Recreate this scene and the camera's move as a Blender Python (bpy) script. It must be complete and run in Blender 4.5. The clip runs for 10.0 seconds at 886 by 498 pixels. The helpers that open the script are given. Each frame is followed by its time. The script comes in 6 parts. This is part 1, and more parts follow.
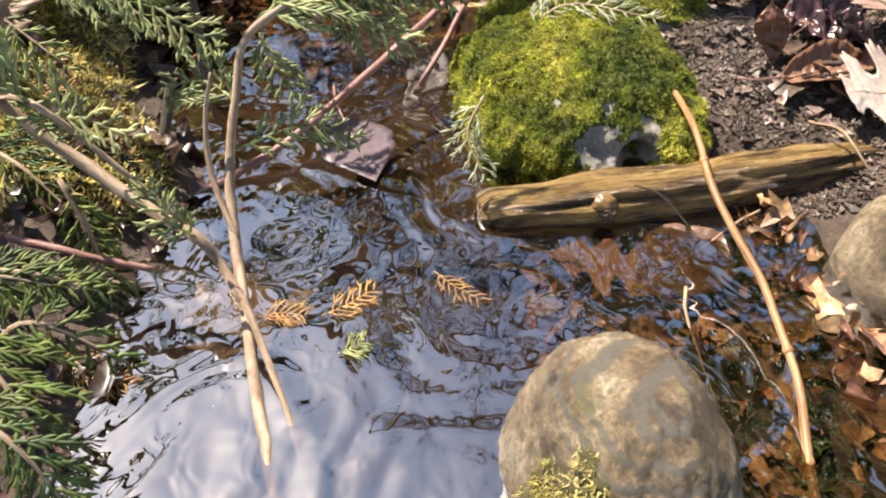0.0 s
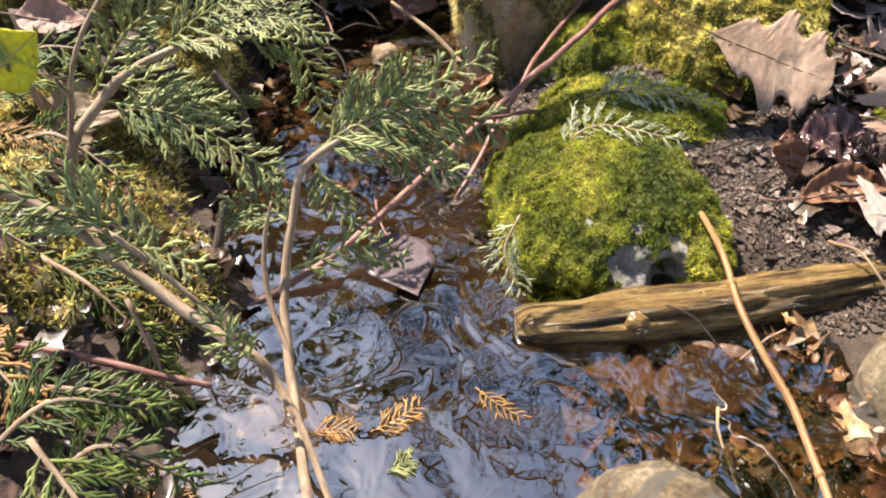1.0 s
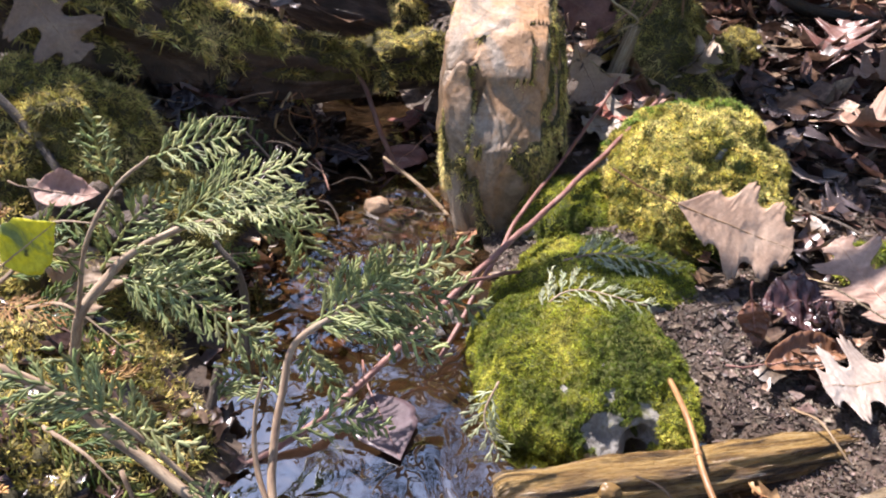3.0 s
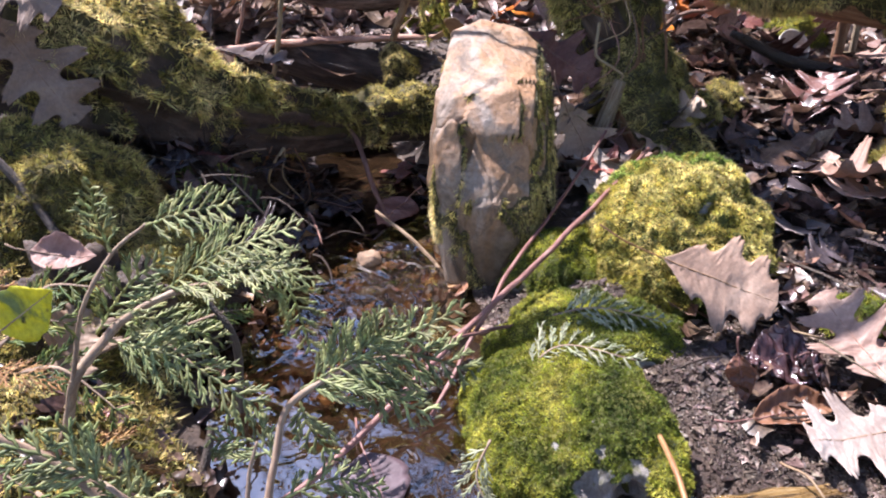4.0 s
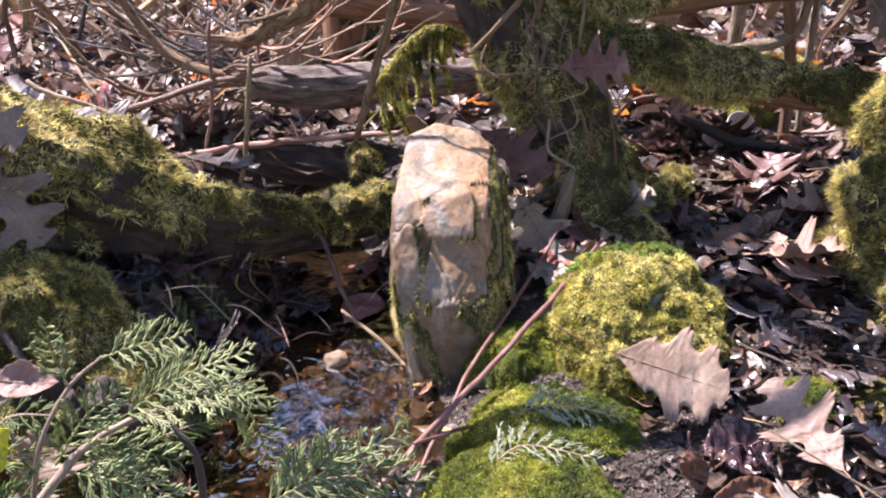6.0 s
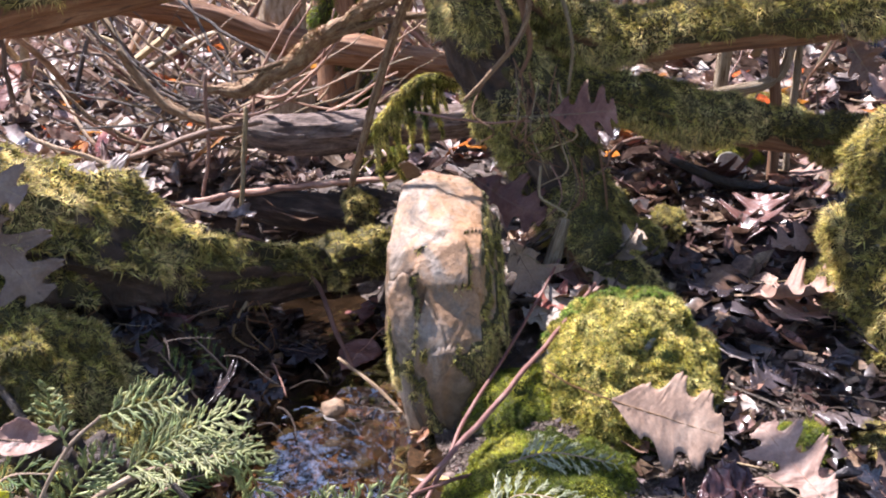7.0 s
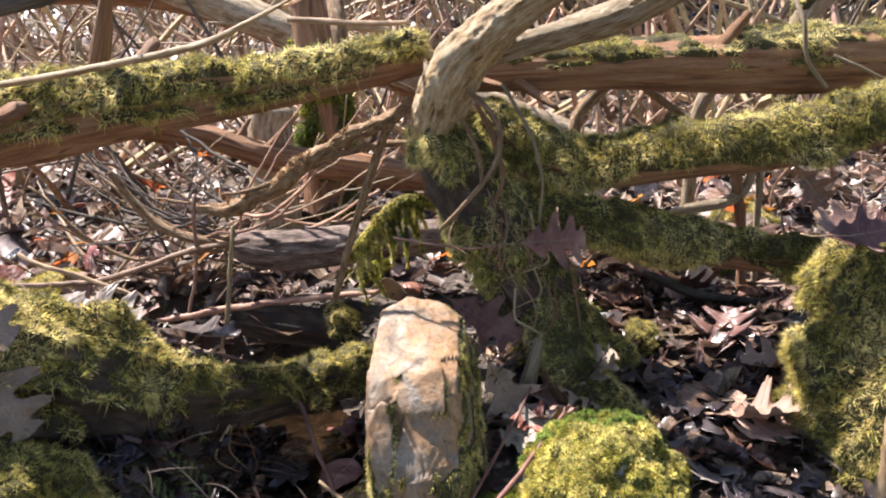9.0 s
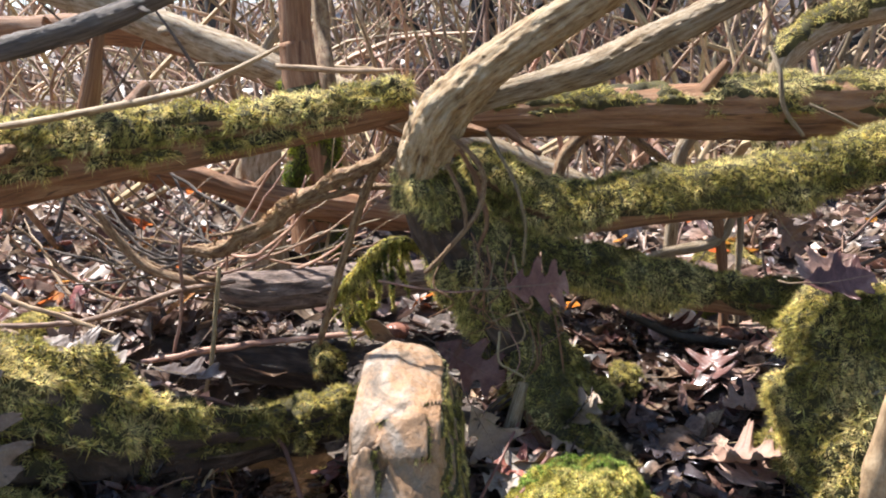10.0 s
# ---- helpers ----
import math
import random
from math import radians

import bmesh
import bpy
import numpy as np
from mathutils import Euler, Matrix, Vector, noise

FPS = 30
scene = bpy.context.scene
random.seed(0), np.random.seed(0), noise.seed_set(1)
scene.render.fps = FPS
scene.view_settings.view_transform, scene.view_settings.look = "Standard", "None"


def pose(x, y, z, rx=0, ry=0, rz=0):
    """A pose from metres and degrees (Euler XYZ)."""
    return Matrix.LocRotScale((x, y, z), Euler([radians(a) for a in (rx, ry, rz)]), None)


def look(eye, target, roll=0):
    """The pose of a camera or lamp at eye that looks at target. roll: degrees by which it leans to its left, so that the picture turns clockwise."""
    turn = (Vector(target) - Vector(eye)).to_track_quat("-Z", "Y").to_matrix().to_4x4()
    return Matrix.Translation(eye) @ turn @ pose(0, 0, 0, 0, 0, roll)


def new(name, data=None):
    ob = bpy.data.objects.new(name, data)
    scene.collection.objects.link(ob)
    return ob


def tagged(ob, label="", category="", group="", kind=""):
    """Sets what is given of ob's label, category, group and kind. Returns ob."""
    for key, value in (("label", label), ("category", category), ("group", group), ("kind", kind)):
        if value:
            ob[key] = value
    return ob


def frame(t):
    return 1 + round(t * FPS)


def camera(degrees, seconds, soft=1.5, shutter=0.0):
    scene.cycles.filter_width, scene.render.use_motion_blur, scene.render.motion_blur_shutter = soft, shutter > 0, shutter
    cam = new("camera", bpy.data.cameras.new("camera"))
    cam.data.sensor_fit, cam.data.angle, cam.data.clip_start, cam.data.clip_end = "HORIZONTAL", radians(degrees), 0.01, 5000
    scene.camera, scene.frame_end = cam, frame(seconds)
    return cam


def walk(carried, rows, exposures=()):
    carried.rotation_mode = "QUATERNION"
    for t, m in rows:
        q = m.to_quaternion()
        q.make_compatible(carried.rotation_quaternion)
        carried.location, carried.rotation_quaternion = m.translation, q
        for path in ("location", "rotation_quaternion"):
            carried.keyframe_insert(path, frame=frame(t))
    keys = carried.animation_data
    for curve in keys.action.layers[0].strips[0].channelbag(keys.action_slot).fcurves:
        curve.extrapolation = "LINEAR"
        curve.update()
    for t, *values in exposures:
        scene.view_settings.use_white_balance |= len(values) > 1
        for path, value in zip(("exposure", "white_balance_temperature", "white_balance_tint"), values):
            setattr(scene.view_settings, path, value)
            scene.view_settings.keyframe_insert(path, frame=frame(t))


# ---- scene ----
cam = camera(59.3, 10.0, 2.0)
METRES, EYE, TILT, LEAN, TURN = 0.34, 0.364, -44.5, 0.0, 0.0
ROWS = [
    (0.0, 0.0, 0.0, 0.0, 0.0, 0.0, 0.0),
    (0.5, -0.0658, -0.0351, 0.037, 0.35, 2.46, -0.29),
    (1.0, -0.067, -0.0893, 0.0951, 0.6, 5.05, -0.59),
    (1.5, -0.0429, -0.1306, 0.1432, 0.53, 7.25, -0.74),
    (2.0, -0.0366, -0.1671, 0.1775, 0.36, 9.36, -0.94),
    (2.5, -0.0419, -0.1979, 0.2049, 0.25, 11.11, -1.09),
    (4.0, -0.0363, -0.2732, 0.2696, -0.27, 15.53, -0.42),
    (4.5, -0.0045, -0.3006, 0.2957, -0.37, 16.78, 0.18),
    (5.0, 0.0331, -0.3385, 0.3277, -0.4, 18.08, 0.97),
    (5.5, 0.0548, -0.3598, 0.3435, -0.37, 19.24, 1.71),
    (7.0, 0.07, -0.4312, 0.387, -0.21, 22.97, 3.28),
    (7.5, 0.0925, -0.4684, 0.4117, -0.22, 24.27, 3.52),
    (8.0, 0.0817, -0.5257, 0.4467, -0.3, 25.8, 3.74),
    (8.5, 0.0651, -0.5847, 0.4765, -0.4, 27.28, 3.89),
    (9.0, 0.1184, -0.6223, 0.4951, -0.75, 28.79, 4.12),
    (9.5, 0.1585, -0.6569, 0.5105, -1.14, 30.03, 4.27),
    (10.0, 0.141, -0.6737, 0.5168, -1.52, 31.18, 4.34),
]
walk(cam, [(t, pose(0, 0, EYE, TILT, LEAN, TURN) @ pose(METRES * x, METRES * y, METRES * z, 90 + pitch, roll, yaw)) for t, x, y, z, yaw, pitch, roll in ROWS], [(0.0, 1.48, 6900, 11), (2.5, 1.46, 6500, 15), (4.0, 1.50, 5850, 23), (7.5, 1.52, 5900, 20), (8.0, 1.54, 5950, 18), (8.5, 1.66, 5600, 16), (9.0, 1.50, 6300, 13), (10.0, 1.44, 6150, 11)])
# ---- world and sun ----
SUN_TO = Vector((-0.40, 0.37, 0.84)).normalized()
world = bpy.data.worlds.new("sky")
scene.world = world
world.use_nodes = True
wn = world.node_tree.nodes
sky = wn.new("ShaderNodeTexSky")
sky.sky_type, sky.sun_disc = "NISHITA", False
sky.dust_density = 0.7
sky.sun_elevation = math.asin(SUN_TO.z)
sky.sun_rotation = math.atan2(SUN_TO.x, SUN_TO.y)
world.node_tree.links.new(sky.outputs[0], wn["Background"].inputs["Color"])
wn["Background"].inputs["Strength"].default_value = 0.10
sun = new("sun", bpy.data.lights.new("sun", "SUN"))
sun.data.energy, sun.data.angle, sun.data.color = 5.0, radians(0.6), (1.0, 0.93, 0.85)
sun.matrix_world = look(SUN_TO * 20, (0, 0, 0))


# ---- number helpers ----
def hashed(i, j, k, seed):
    n = (i * 374761393 + j * 668265263 + k * 2147483647 + seed * 974711) & 0xFFFFFFFF
    n = ((n ^ (n >> 13)) * 1274126177) & 0xFFFFFFFF
    return ((n ^ (n >> 16)) & 0xFFFF) / 65535.0


def vnoise(p, seed=0):
    """Smooth value noise in -1..1 at the rows of p."""
    p = np.asarray(p, float)
    c = np.floor(p).astype(np.int64)
    f = p - c
    f = f * f * (3 - 2 * f)
    out = 0
    for a in (0, 1):
        for b in (0, 1):
            for d in (0, 1):
                w = (f[:, 0] if a else 1 - f[:, 0]) * (f[:, 1] if b else 1 - f[:, 1]) * (f[:, 2] if d else 1 - f[:, 2])
                out = out + w * hashed(c[:, 0] + a, c[:, 1] + b, c[:, 2] + d, seed)
    return out * 2 - 1


def fbm(p, octaves=4, seed=0):
    p, total, amp = np.asarray(p, float), 0, 0.5
    for o in range(octaves):
        total = total + amp * vnoise(p * 2 ** o, seed + o * 17)
        amp *= 0.5
    return total


def step(a, b, x):
    t = np.clip((np.asarray(x, float) - a) / (b - a), 0, 1)
    return t * t * (3 - 2 * t)


def unit(v):
    return v / np.maximum(np.linalg.norm(v, axis=-1, keepdims=True), 1e-9)


def normals(V, F):
    n = np.cross(V[F[:, 1]] - V[F[:, 0]], V[F[:, 2]] - V[F[:, 0]])
    out = np.zeros_like(V)
    for k in range(3):
        for a in range(3):
            out[:, a] += np.bincount(F[:, k], n[:, a], len(V))
    return unit(out)


def mesh_of(name, V, F, material, uv=None, smooth=True):
    V, F = np.asarray(V, np.float32), np.asarray(F, np.int32)
    me = bpy.data.meshes.new(name)
    me.vertices.add(len(V))
    me.vertices.foreach_set("co", V.ravel())
    me.loops.add(F.size)
    me.loops.foreach_set("vertex_index", F.ravel())
    me.polygons.add(len(F))
    me.polygons.foreach_set("loop_start", np.arange(0, F.size, 3, dtype=np.int32))
    me.polygons.foreach_set("use_smooth", np.full(len(F), smooth))
    if uv is not None:
        layer = me.uv_layers.new(name="UVMap")
        layer.data.foreach_set("uv", np.asarray(uv, np.float32)[F.ravel()].ravel())
    me.update(calc_edges=True)
    me.materials.append(material)
    return me


def part(name, geo, material, parent=None, label="", smooth=True, kind=""):
    V, F, *rest = geo
    ob = new(name, mesh_of(name, V, F, material, rest[0] if rest else None, smooth))
    ob.parent = parent
    return tagged(ob, label=label, kind=kind)


def thing(name, label, category, group="", kind=""):
    return tagged(new(name), label, category, group, kind)


def joined(geos):
    V, F, U, n = [], [], [], 0
    for g in geos:
        V.append(g[0])
        F.append(np.asarray(g[1]) + n)
        U.append(g[2] if len(g) > 2 else np.zeros((len(g[0]), 2)))
        n += len(g[0])
    return np.concatenate(V), np.concatenate(F), np.concatenate(U)


def spline(ctrl, count):
    """Catmull-Rom through the rows of ctrl."""
    c = np.asarray(ctrl, float)
    c = np.vstack([2 * c[0] - c[1], c, 2 * c[-1] - c[-2]])
    s = np.linspace(0, len(c) - 3 - 1e-6, count)
    i = s.astype(int)
    t = (s - i)[:, None]
    p0, p1, p2, p3 = c[i], c[i + 1], c[i + 2], c[i + 3]
    return 0.5 * (2 * p1 + (p2 - p0) * t + (2 * p0 - 5 * p1 + 4 * p2 - p3) * t ** 2 + (3 * p1 - p0 - 3 * p2 + p3) * t ** 3)


def tube(ctrl, count=24, sides=10, lump=0.08, ridge=0.0, seed=0, wobble=0.0, ends=True, skin=0.0):
    """A tapered limb through rows of x, y, z, radius, with lumps and long bark ridges."""
    q = spline(ctrl, count)
    P, R = q[:, :3], np.maximum(q[:, 3], 2e-4)
    if wobble:
        P = P + wobble * np.stack([fbm(P * 22 + 7 * k, 2, seed + k) for k in range(3)], 1)
    T = unit(np.gradient(P, axis=0))
    ref = np.array([0.0, 0.0, 1.0]) if abs(T[:, 2]).max() < 0.9 else np.array([0.31, 0.9, 0.1])
    A = unit(np.cross(T, ref))
    B = np.cross(T, A)
    along = np.r_[0, np.cumsum(np.linalg.norm(np.diff(P, axis=0), axis=1))]
    ang = np.linspace(0, 2 * math.pi, sides + 1)
    ring = np.cos(ang)[None, :, None] * A[:, None] + np.sin(ang)[None, :, None] * B[:, None]
    rm = R.mean()
    k = np.ones(count * (sides + 1))
    if lump:
        nz = np.stack([np.tile(np.cos(ang) * 1.3, count), np.tile(np.sin(ang) * 1.3, count), np.repeat(along / (rm * 3.0), sides + 1)], 1)
        k = k + lump * fbm(nz, 3, seed) * 2
    if ridge:
        rz = np.stack([np.tile(np.cos(ang) * 5, count), np.tile(np.sin(ang) * 5, count), np.repeat(along / (rm * 5), sides + 1)], 1)
        k = k + ridge * fbm(rz, 3, seed + 5)
        if ridge > 0.2:
            k = k + 0.6 * ridge * np.abs(fbm(rz * np.array([2.4, 2.4, 0.9]), 3, seed + 6))
    if skin:
        sz = np.stack([np.tile(np.cos(ang) * 7, count), np.tile(np.sin(ang) * 7, count), np.repeat(along / (rm * 0.35), sides + 1)], 1)
        k = k + skin * fbm(sz, 3, seed + 8) - 1.6 * skin * step(0.30, 0.42, fbm(sz * np.array([1.3, 1.3, 0.22]), 2, seed + 9))
    V = P[:, None] + ring * (R[:, None] * k.reshape(count, -1))[:, :, None]
    w = sides + 1
    i, j = np.meshgrid(np.arange(count - 1), np.arange(sides), indexing="ij")
    a = (i * w + j).ravel()
    F = np.concatenate([np.stack([a, a + 1, a + w + 1], 1), np.stack([a, a + w + 1, a + w], 1)])
    uv = np.stack([np.repeat(along, w), np.tile(ang / (2 * math.pi), count)], 1)
    V = V.reshape(-1, 3)
    if ends:
        n = len(V)
        V = np.vstack([V, P[0] - T[0] * R[0] * 0.25, P[-1] + T[-1] * R[-1] * 0.25])
        uv = np.vstack([uv, [[0, 0.5], [along[-1], 0.5]]])
        e = (count - 1) * w
        j = np.arange(sides)
        F = np.vstack([F, np.stack([j + 1, j, np.full(sides, n)], 1), np.stack([e + j, e + j + 1, np.full(sides, n + 1)], 1)])
    return V, F, uv


BALLS = {}


def ball(level):
    if level not in BALLS:
        bm = bmesh.new()
        bmesh.ops.create_icosphere(bm, subdivisions=level, radius=1)
        BALLS[level] = (np.array([v.co[:] for v in bm.verts]), np.array([[v.index for v in f.verts] for f in bm.faces]))
        bm.free()
    V, F = BALLS[level]
    return V.copy(), F


def boulder(centre, radii, turn=(0, 0, 0), level=5, square=2.6, rough=0.1, facet=0.0, scale=2.0, seed=0):
    """A weathered stone: a rounded block with broad and fine relief."""
    V, F = ball(level)
    d = unit(V)
    r = (np.abs(d) ** square).sum(1) ** (-1 / square)
    r = r * (1 + rough * fbm(d * scale + seed * 3.1, 4, seed) * 2 + rough * 0.25 * fbm(d * scale * 5, 3, seed + 3) + 0.035 * fbm(d * scale * 13, 3, seed + 4))
    if facet:
        rng = np.random.default_rng(seed)
        for _ in range(9):
            n = unit(rng.normal(size=3))
            r = np.minimum(r, np.where(d @ n > 0.15, (1 - facet * rng.random()) / np.maximum(d @ n, 0.15), 9))
    V = d * r[:, None] * np.array(radii)
    m = np.array(Euler([radians(a) for a in turn]).to_matrix())
    return V @ m.T + np.array(centre), F


def on_surface(V, F, count, rng):
    a, b, c = V[F[:, 0]], V[F[:, 1]], V[F[:, 2]]
    n = np.cross(b - a, c - a)
    area = np.linalg.norm(n, axis=1)
    pick = rng.choice(len(F), count, p=area / area.sum())
    u, v = rng.random(count), rng.random(count)
    f = u + v > 1
    u[f], v[f] = 1 - u[f], 1 - v[f]
    P = a[pick] + u[:, None] * (b - a)[pick] + v[:, None] * (c - a)[pick]
    return P, unit(n[pick])


def blades(P, N, length, width, each, spread, droop, rng, bend=True):
    """Short leafy shoots standing on the points P."""
    P, N = np.repeat(P, each, 0), np.repeat(N, each, 0)
    n = len(P)
    d = unit(N + spread * rng.normal(size=(n, 3)) + np.array([0, 0, -droop]))
    L = (length * (0.45 + 0.9 * rng.random(n)))[:, None]
    s = unit(np.cross(d, rng.normal(size=(n, 3)))) * (width / 2) * (0.6 + 0.8 * rng.random((n, 1)))
    P = P - N * length * 0.15
    mid = P + d * L * 0.55
    tip = P + d * L + np.array([0, 0, -1.0]) * L * (0.25 * droop + 0.1) + 0.15 * L * rng.normal(size=(n, 3))
    if bend:
        V = np.stack([P - s * 0.7, P + s * 0.7, mid + s, mid - s, tip], 1).reshape(-1, 3)
        k = np.arange(n)[:, None] * 5
        F = np.concatenate([k + np.array([0, 1, 2]), k + np.array([0, 2, 3]), k + np.array([3, 2, 4])])
    else:
        V = np.stack([P - s, P + s, tip], 1).reshape(-1, 3)
        F = np.arange(n * 3).reshape(-1, 3)
    return V, F


def cushion(V, F, mask, thick, seed=0, lump=40):
    """The mossy pad that lies on the masked part of a surface."""
    N = normals(V, F)
    m = step(0.0, 0.35, mask)
    lumps = 0.35 + 2.6 * np.abs(fbm(V * lump, 3, seed)) + 1.2 * fbm(V * lump * 2.6, 2, seed + 9)
    V2 = V + N * (thick * m * lumps - 0.0025 * (1 - m))[:, None]
    return V2, F[(m[F].max(1) > 0.02)]


def mossy(parent, V, F, mask_of, thick, length, width, density, mats, seed, spread=0.6, droop=0.2, each=3, bend=False, lump=40):
    """A pad and its shoots on a stone, root or log."""
    rng = np.random.default_rng(seed)
    N = normals(V, F)
    pad = cushion(V, F, mask_of(V, N), thick, seed, lump)
    part("moss_pad", pad, mats[0], parent, "soft green moss cushion")
    area = np.linalg.norm(np.cross(pad[0][pad[1][:, 1]] - pad[0][pad[1][:, 0]], pad[0][pad[1][:, 2]] - pad[0][pad[1][:, 0]]), axis=1).sum() / 2
    P, M = on_surface(pad[0], pad[1], int(area * density), rng)
    keep = mask_of(P, M) > 0.12 + 0.2 * rng.random(len(P))
    part("moss", blades(P[keep], M[keep], length, width, each, spread, droop, rng, bend), mats[1], parent, kind="stuff")


# ---- materials ----
def nodes_of(name):
    m = bpy.data.materials.new(name)
    m.use_nodes = True
    t = m.node_tree
    return m, t, t.nodes["Principled BSDF"]


def mixed(t, kind, fac, a, b):
    n = t.nodes.new("ShaderNodeMix")
    n.data_type, n.blend_type = "RGBA", kind
    for slot, value in ((0, fac), (6, a), (7, b)):
        if isinstance(value, bpy.types.NodeSocket):
            t.links.new(value, n.inputs[slot])
        else:
            n.inputs[slot].default_value = value if slot == 0 else (*value[:3], 1)
    return n.outputs[2]


def noise_of(t, coord, scale, detail=5, rough=0.6, distort=0.0):
    n = t.nodes.new("ShaderNodeTexNoise")
    n.inputs["Scale"].default_value, n.inputs["Detail"].default_value = scale, detail
    n.inputs["Roughness"].default_value, n.inputs["Distortion"].default_value = rough, distort
    t.links.new(coord, n.inputs["Vector"])
    return n.outputs["Fac"]


def ramp_of(t, fac, stops, ease="LINEAR"):
    n = t.nodes.new("ShaderNodeValToRGB")
    n.color_ramp.interpolation = ease
    e = n.color_ramp.elements
    while len(e) < len(stops):
        e.new(0.5)
    for k, (at, col) in enumerate(stops):
        e[k].position, e[k].color = at, (*(col if isinstance(col, tuple) else (col,) * 3), 1)
    t.links.new(fac, n.inputs[0])
    return n.outputs[0]


def coord_of(t, source="Object", stretch=None):
    c = t.nodes.new("ShaderNodeTexCoord")
    if not stretch:
        return c.outputs[source]
    mp = t.nodes.new("ShaderNodeMapping")
    mp.inputs["Scale"].default_value = stretch
    t.links.new(c.outputs[source], mp.inputs["Vector"])
    return mp.outputs[0]


def varied(t, col, island, hue=0.03, value=0.5):
    """Shift the colour a little from piece to piece."""
    r = t.nodes.new("ShaderNodeNewGeometry").outputs["Random Per Island"] if island else t.nodes.new("ShaderNodeObjectInfo").outputs["Random"]
    hsv = t.nodes.new("ShaderNodeHueSaturation")
    for slot, lo, hi in (("Hue", 0.5 - hue, 0.5 + hue), ("Value", 1 - value, 1 + value)):
        m = t.nodes.new("ShaderNodeMapRange")
        m.inputs["To Min"].default_value, m.inputs["To Max"].default_value = lo, hi
        if slot == "Hue":
            w = t.nodes.new("ShaderNodeMath")
            w.operation = "FRACT"
            x = t.nodes.new("ShaderNodeMath")
            x.operation, x.inputs[1].default_value = "MULTIPLY", 7.31
            t.links.new(r, x.inputs[0])
            t.links.new(x.outputs[0], w.inputs[0])
            t.links.new(w.outputs[0], m.inputs["Value"])
        else:
            t.links.new(r, m.inputs["Value"])
        t.links.new(m.outputs[0], hsv.inputs[slot])
    t.links.new(col, hsv.inputs["Color"])
    return hsv.outputs[0]


def bumped(t, b, height, strength, distance):
    n = t.nodes.new("ShaderNodeBump")
    n.inputs["Strength"].default_value, n.inputs["Distance"].default_value = strength, distance
    t.links.new(height, n.inputs["Height"])
    t.links.new(n.outputs[0], b.inputs["Normal"])
    return n


def through_light(t, b, col, amount):
    """Let some light through thin leaves."""
    tr = t.nodes.new("ShaderNodeBsdfTranslucent")
    t.links.new(col, tr.inputs["Color"])
    mx = t.nodes.new("ShaderNodeMixShader")
    mx.inputs[0].default_value = amount
    t.links.new(b.outputs[0], mx.inputs[1])
    t.links.new(tr.outputs[0], mx.inputs[2])
    t.links.new(mx.outputs[0], t.nodes["Material Output"].inputs["Surface"])


def earthy(name, stops, scale, rough=(0.6, 0.9), fine=6.0, bump=0.5, depth=0.002, source="Object", stretch=None, island=None, speck=None):
    """Soil, stone or bark: a broad colour noise, a fine grain, a relief."""
    m, t, b = nodes_of(name)
    co = coord_of(t, source, stretch)
    col = ramp_of(t, noise_of(t, co, scale, 6, 0.65, 0.4), stops)
    grain = noise_of(t, co, scale * fine, 5, 0.7)
    col = mixed(t, "MULTIPLY", 0.75, col, ramp_of(t, grain, [(0.25, 0.35), (0.5, 0.85), (0.75, 1.25)]))
    if speck:
        col = mixed(t, "MIX", ramp_of(t, noise_of(t, co, speck[0], 4, 0.6, 0.8), [(speck[1], 0.0), (speck[1] + 0.12, 1.0)]), col, speck[2])
    if island is not None:
        col = varied(t, col, island)
    t.links.new(col, b.inputs["Base Color"])
    t.links.new(ramp_of(t, grain, [(0.3, rough[0]), (0.7, rough[1])]), b.inputs["Roughness"])
    bumped(t, b, grain, bump, depth)
    return m


def moss_like(name, stops, scale, amount=0.45, value=0.6, hue=0.025, rough=0.75):
    m, t, b = nodes_of(name)
    co = coord_of(t)
    col = ramp_of(t, noise_of(t, co, scale, 5, 0.6, 0.3), stops)
    col = mixed(t, "MULTIPLY", 0.85, col, ramp_of(t, noise_of(t, co, scale * 5, 4, 0.7), [(0.36, 0.34), (0.5, 0.85), (0.64, 1.35)]))
    col = varied(t, col, True, hue, value)
    t.links.new(col, b.inputs["Base Color"])
    b.inputs["Roughness"].default_value = rough
    if amount:
        through_light(t, b, col, amount)
    return m


def pad_like(name, stops, scale):
    m, t, b = nodes_of(name)
    co = coord_of(t)
    col = ramp_of(t, noise_of(t, co, scale, 5, 0.6, 0.3), stops)
    g = noise_of(t, co, 900, 4, 0.7)
    col = mixed(t, "MULTIPLY", 0.8, col, ramp_of(t, g, [(0.3, 0.3), (0.7, 1.3)]))
    t.links.new(col, b.inputs["Base Color"])
    b.inputs["Roughness"].default_value = 0.9
    bumped(t, b, g, 0.9, 0.002)
    return m


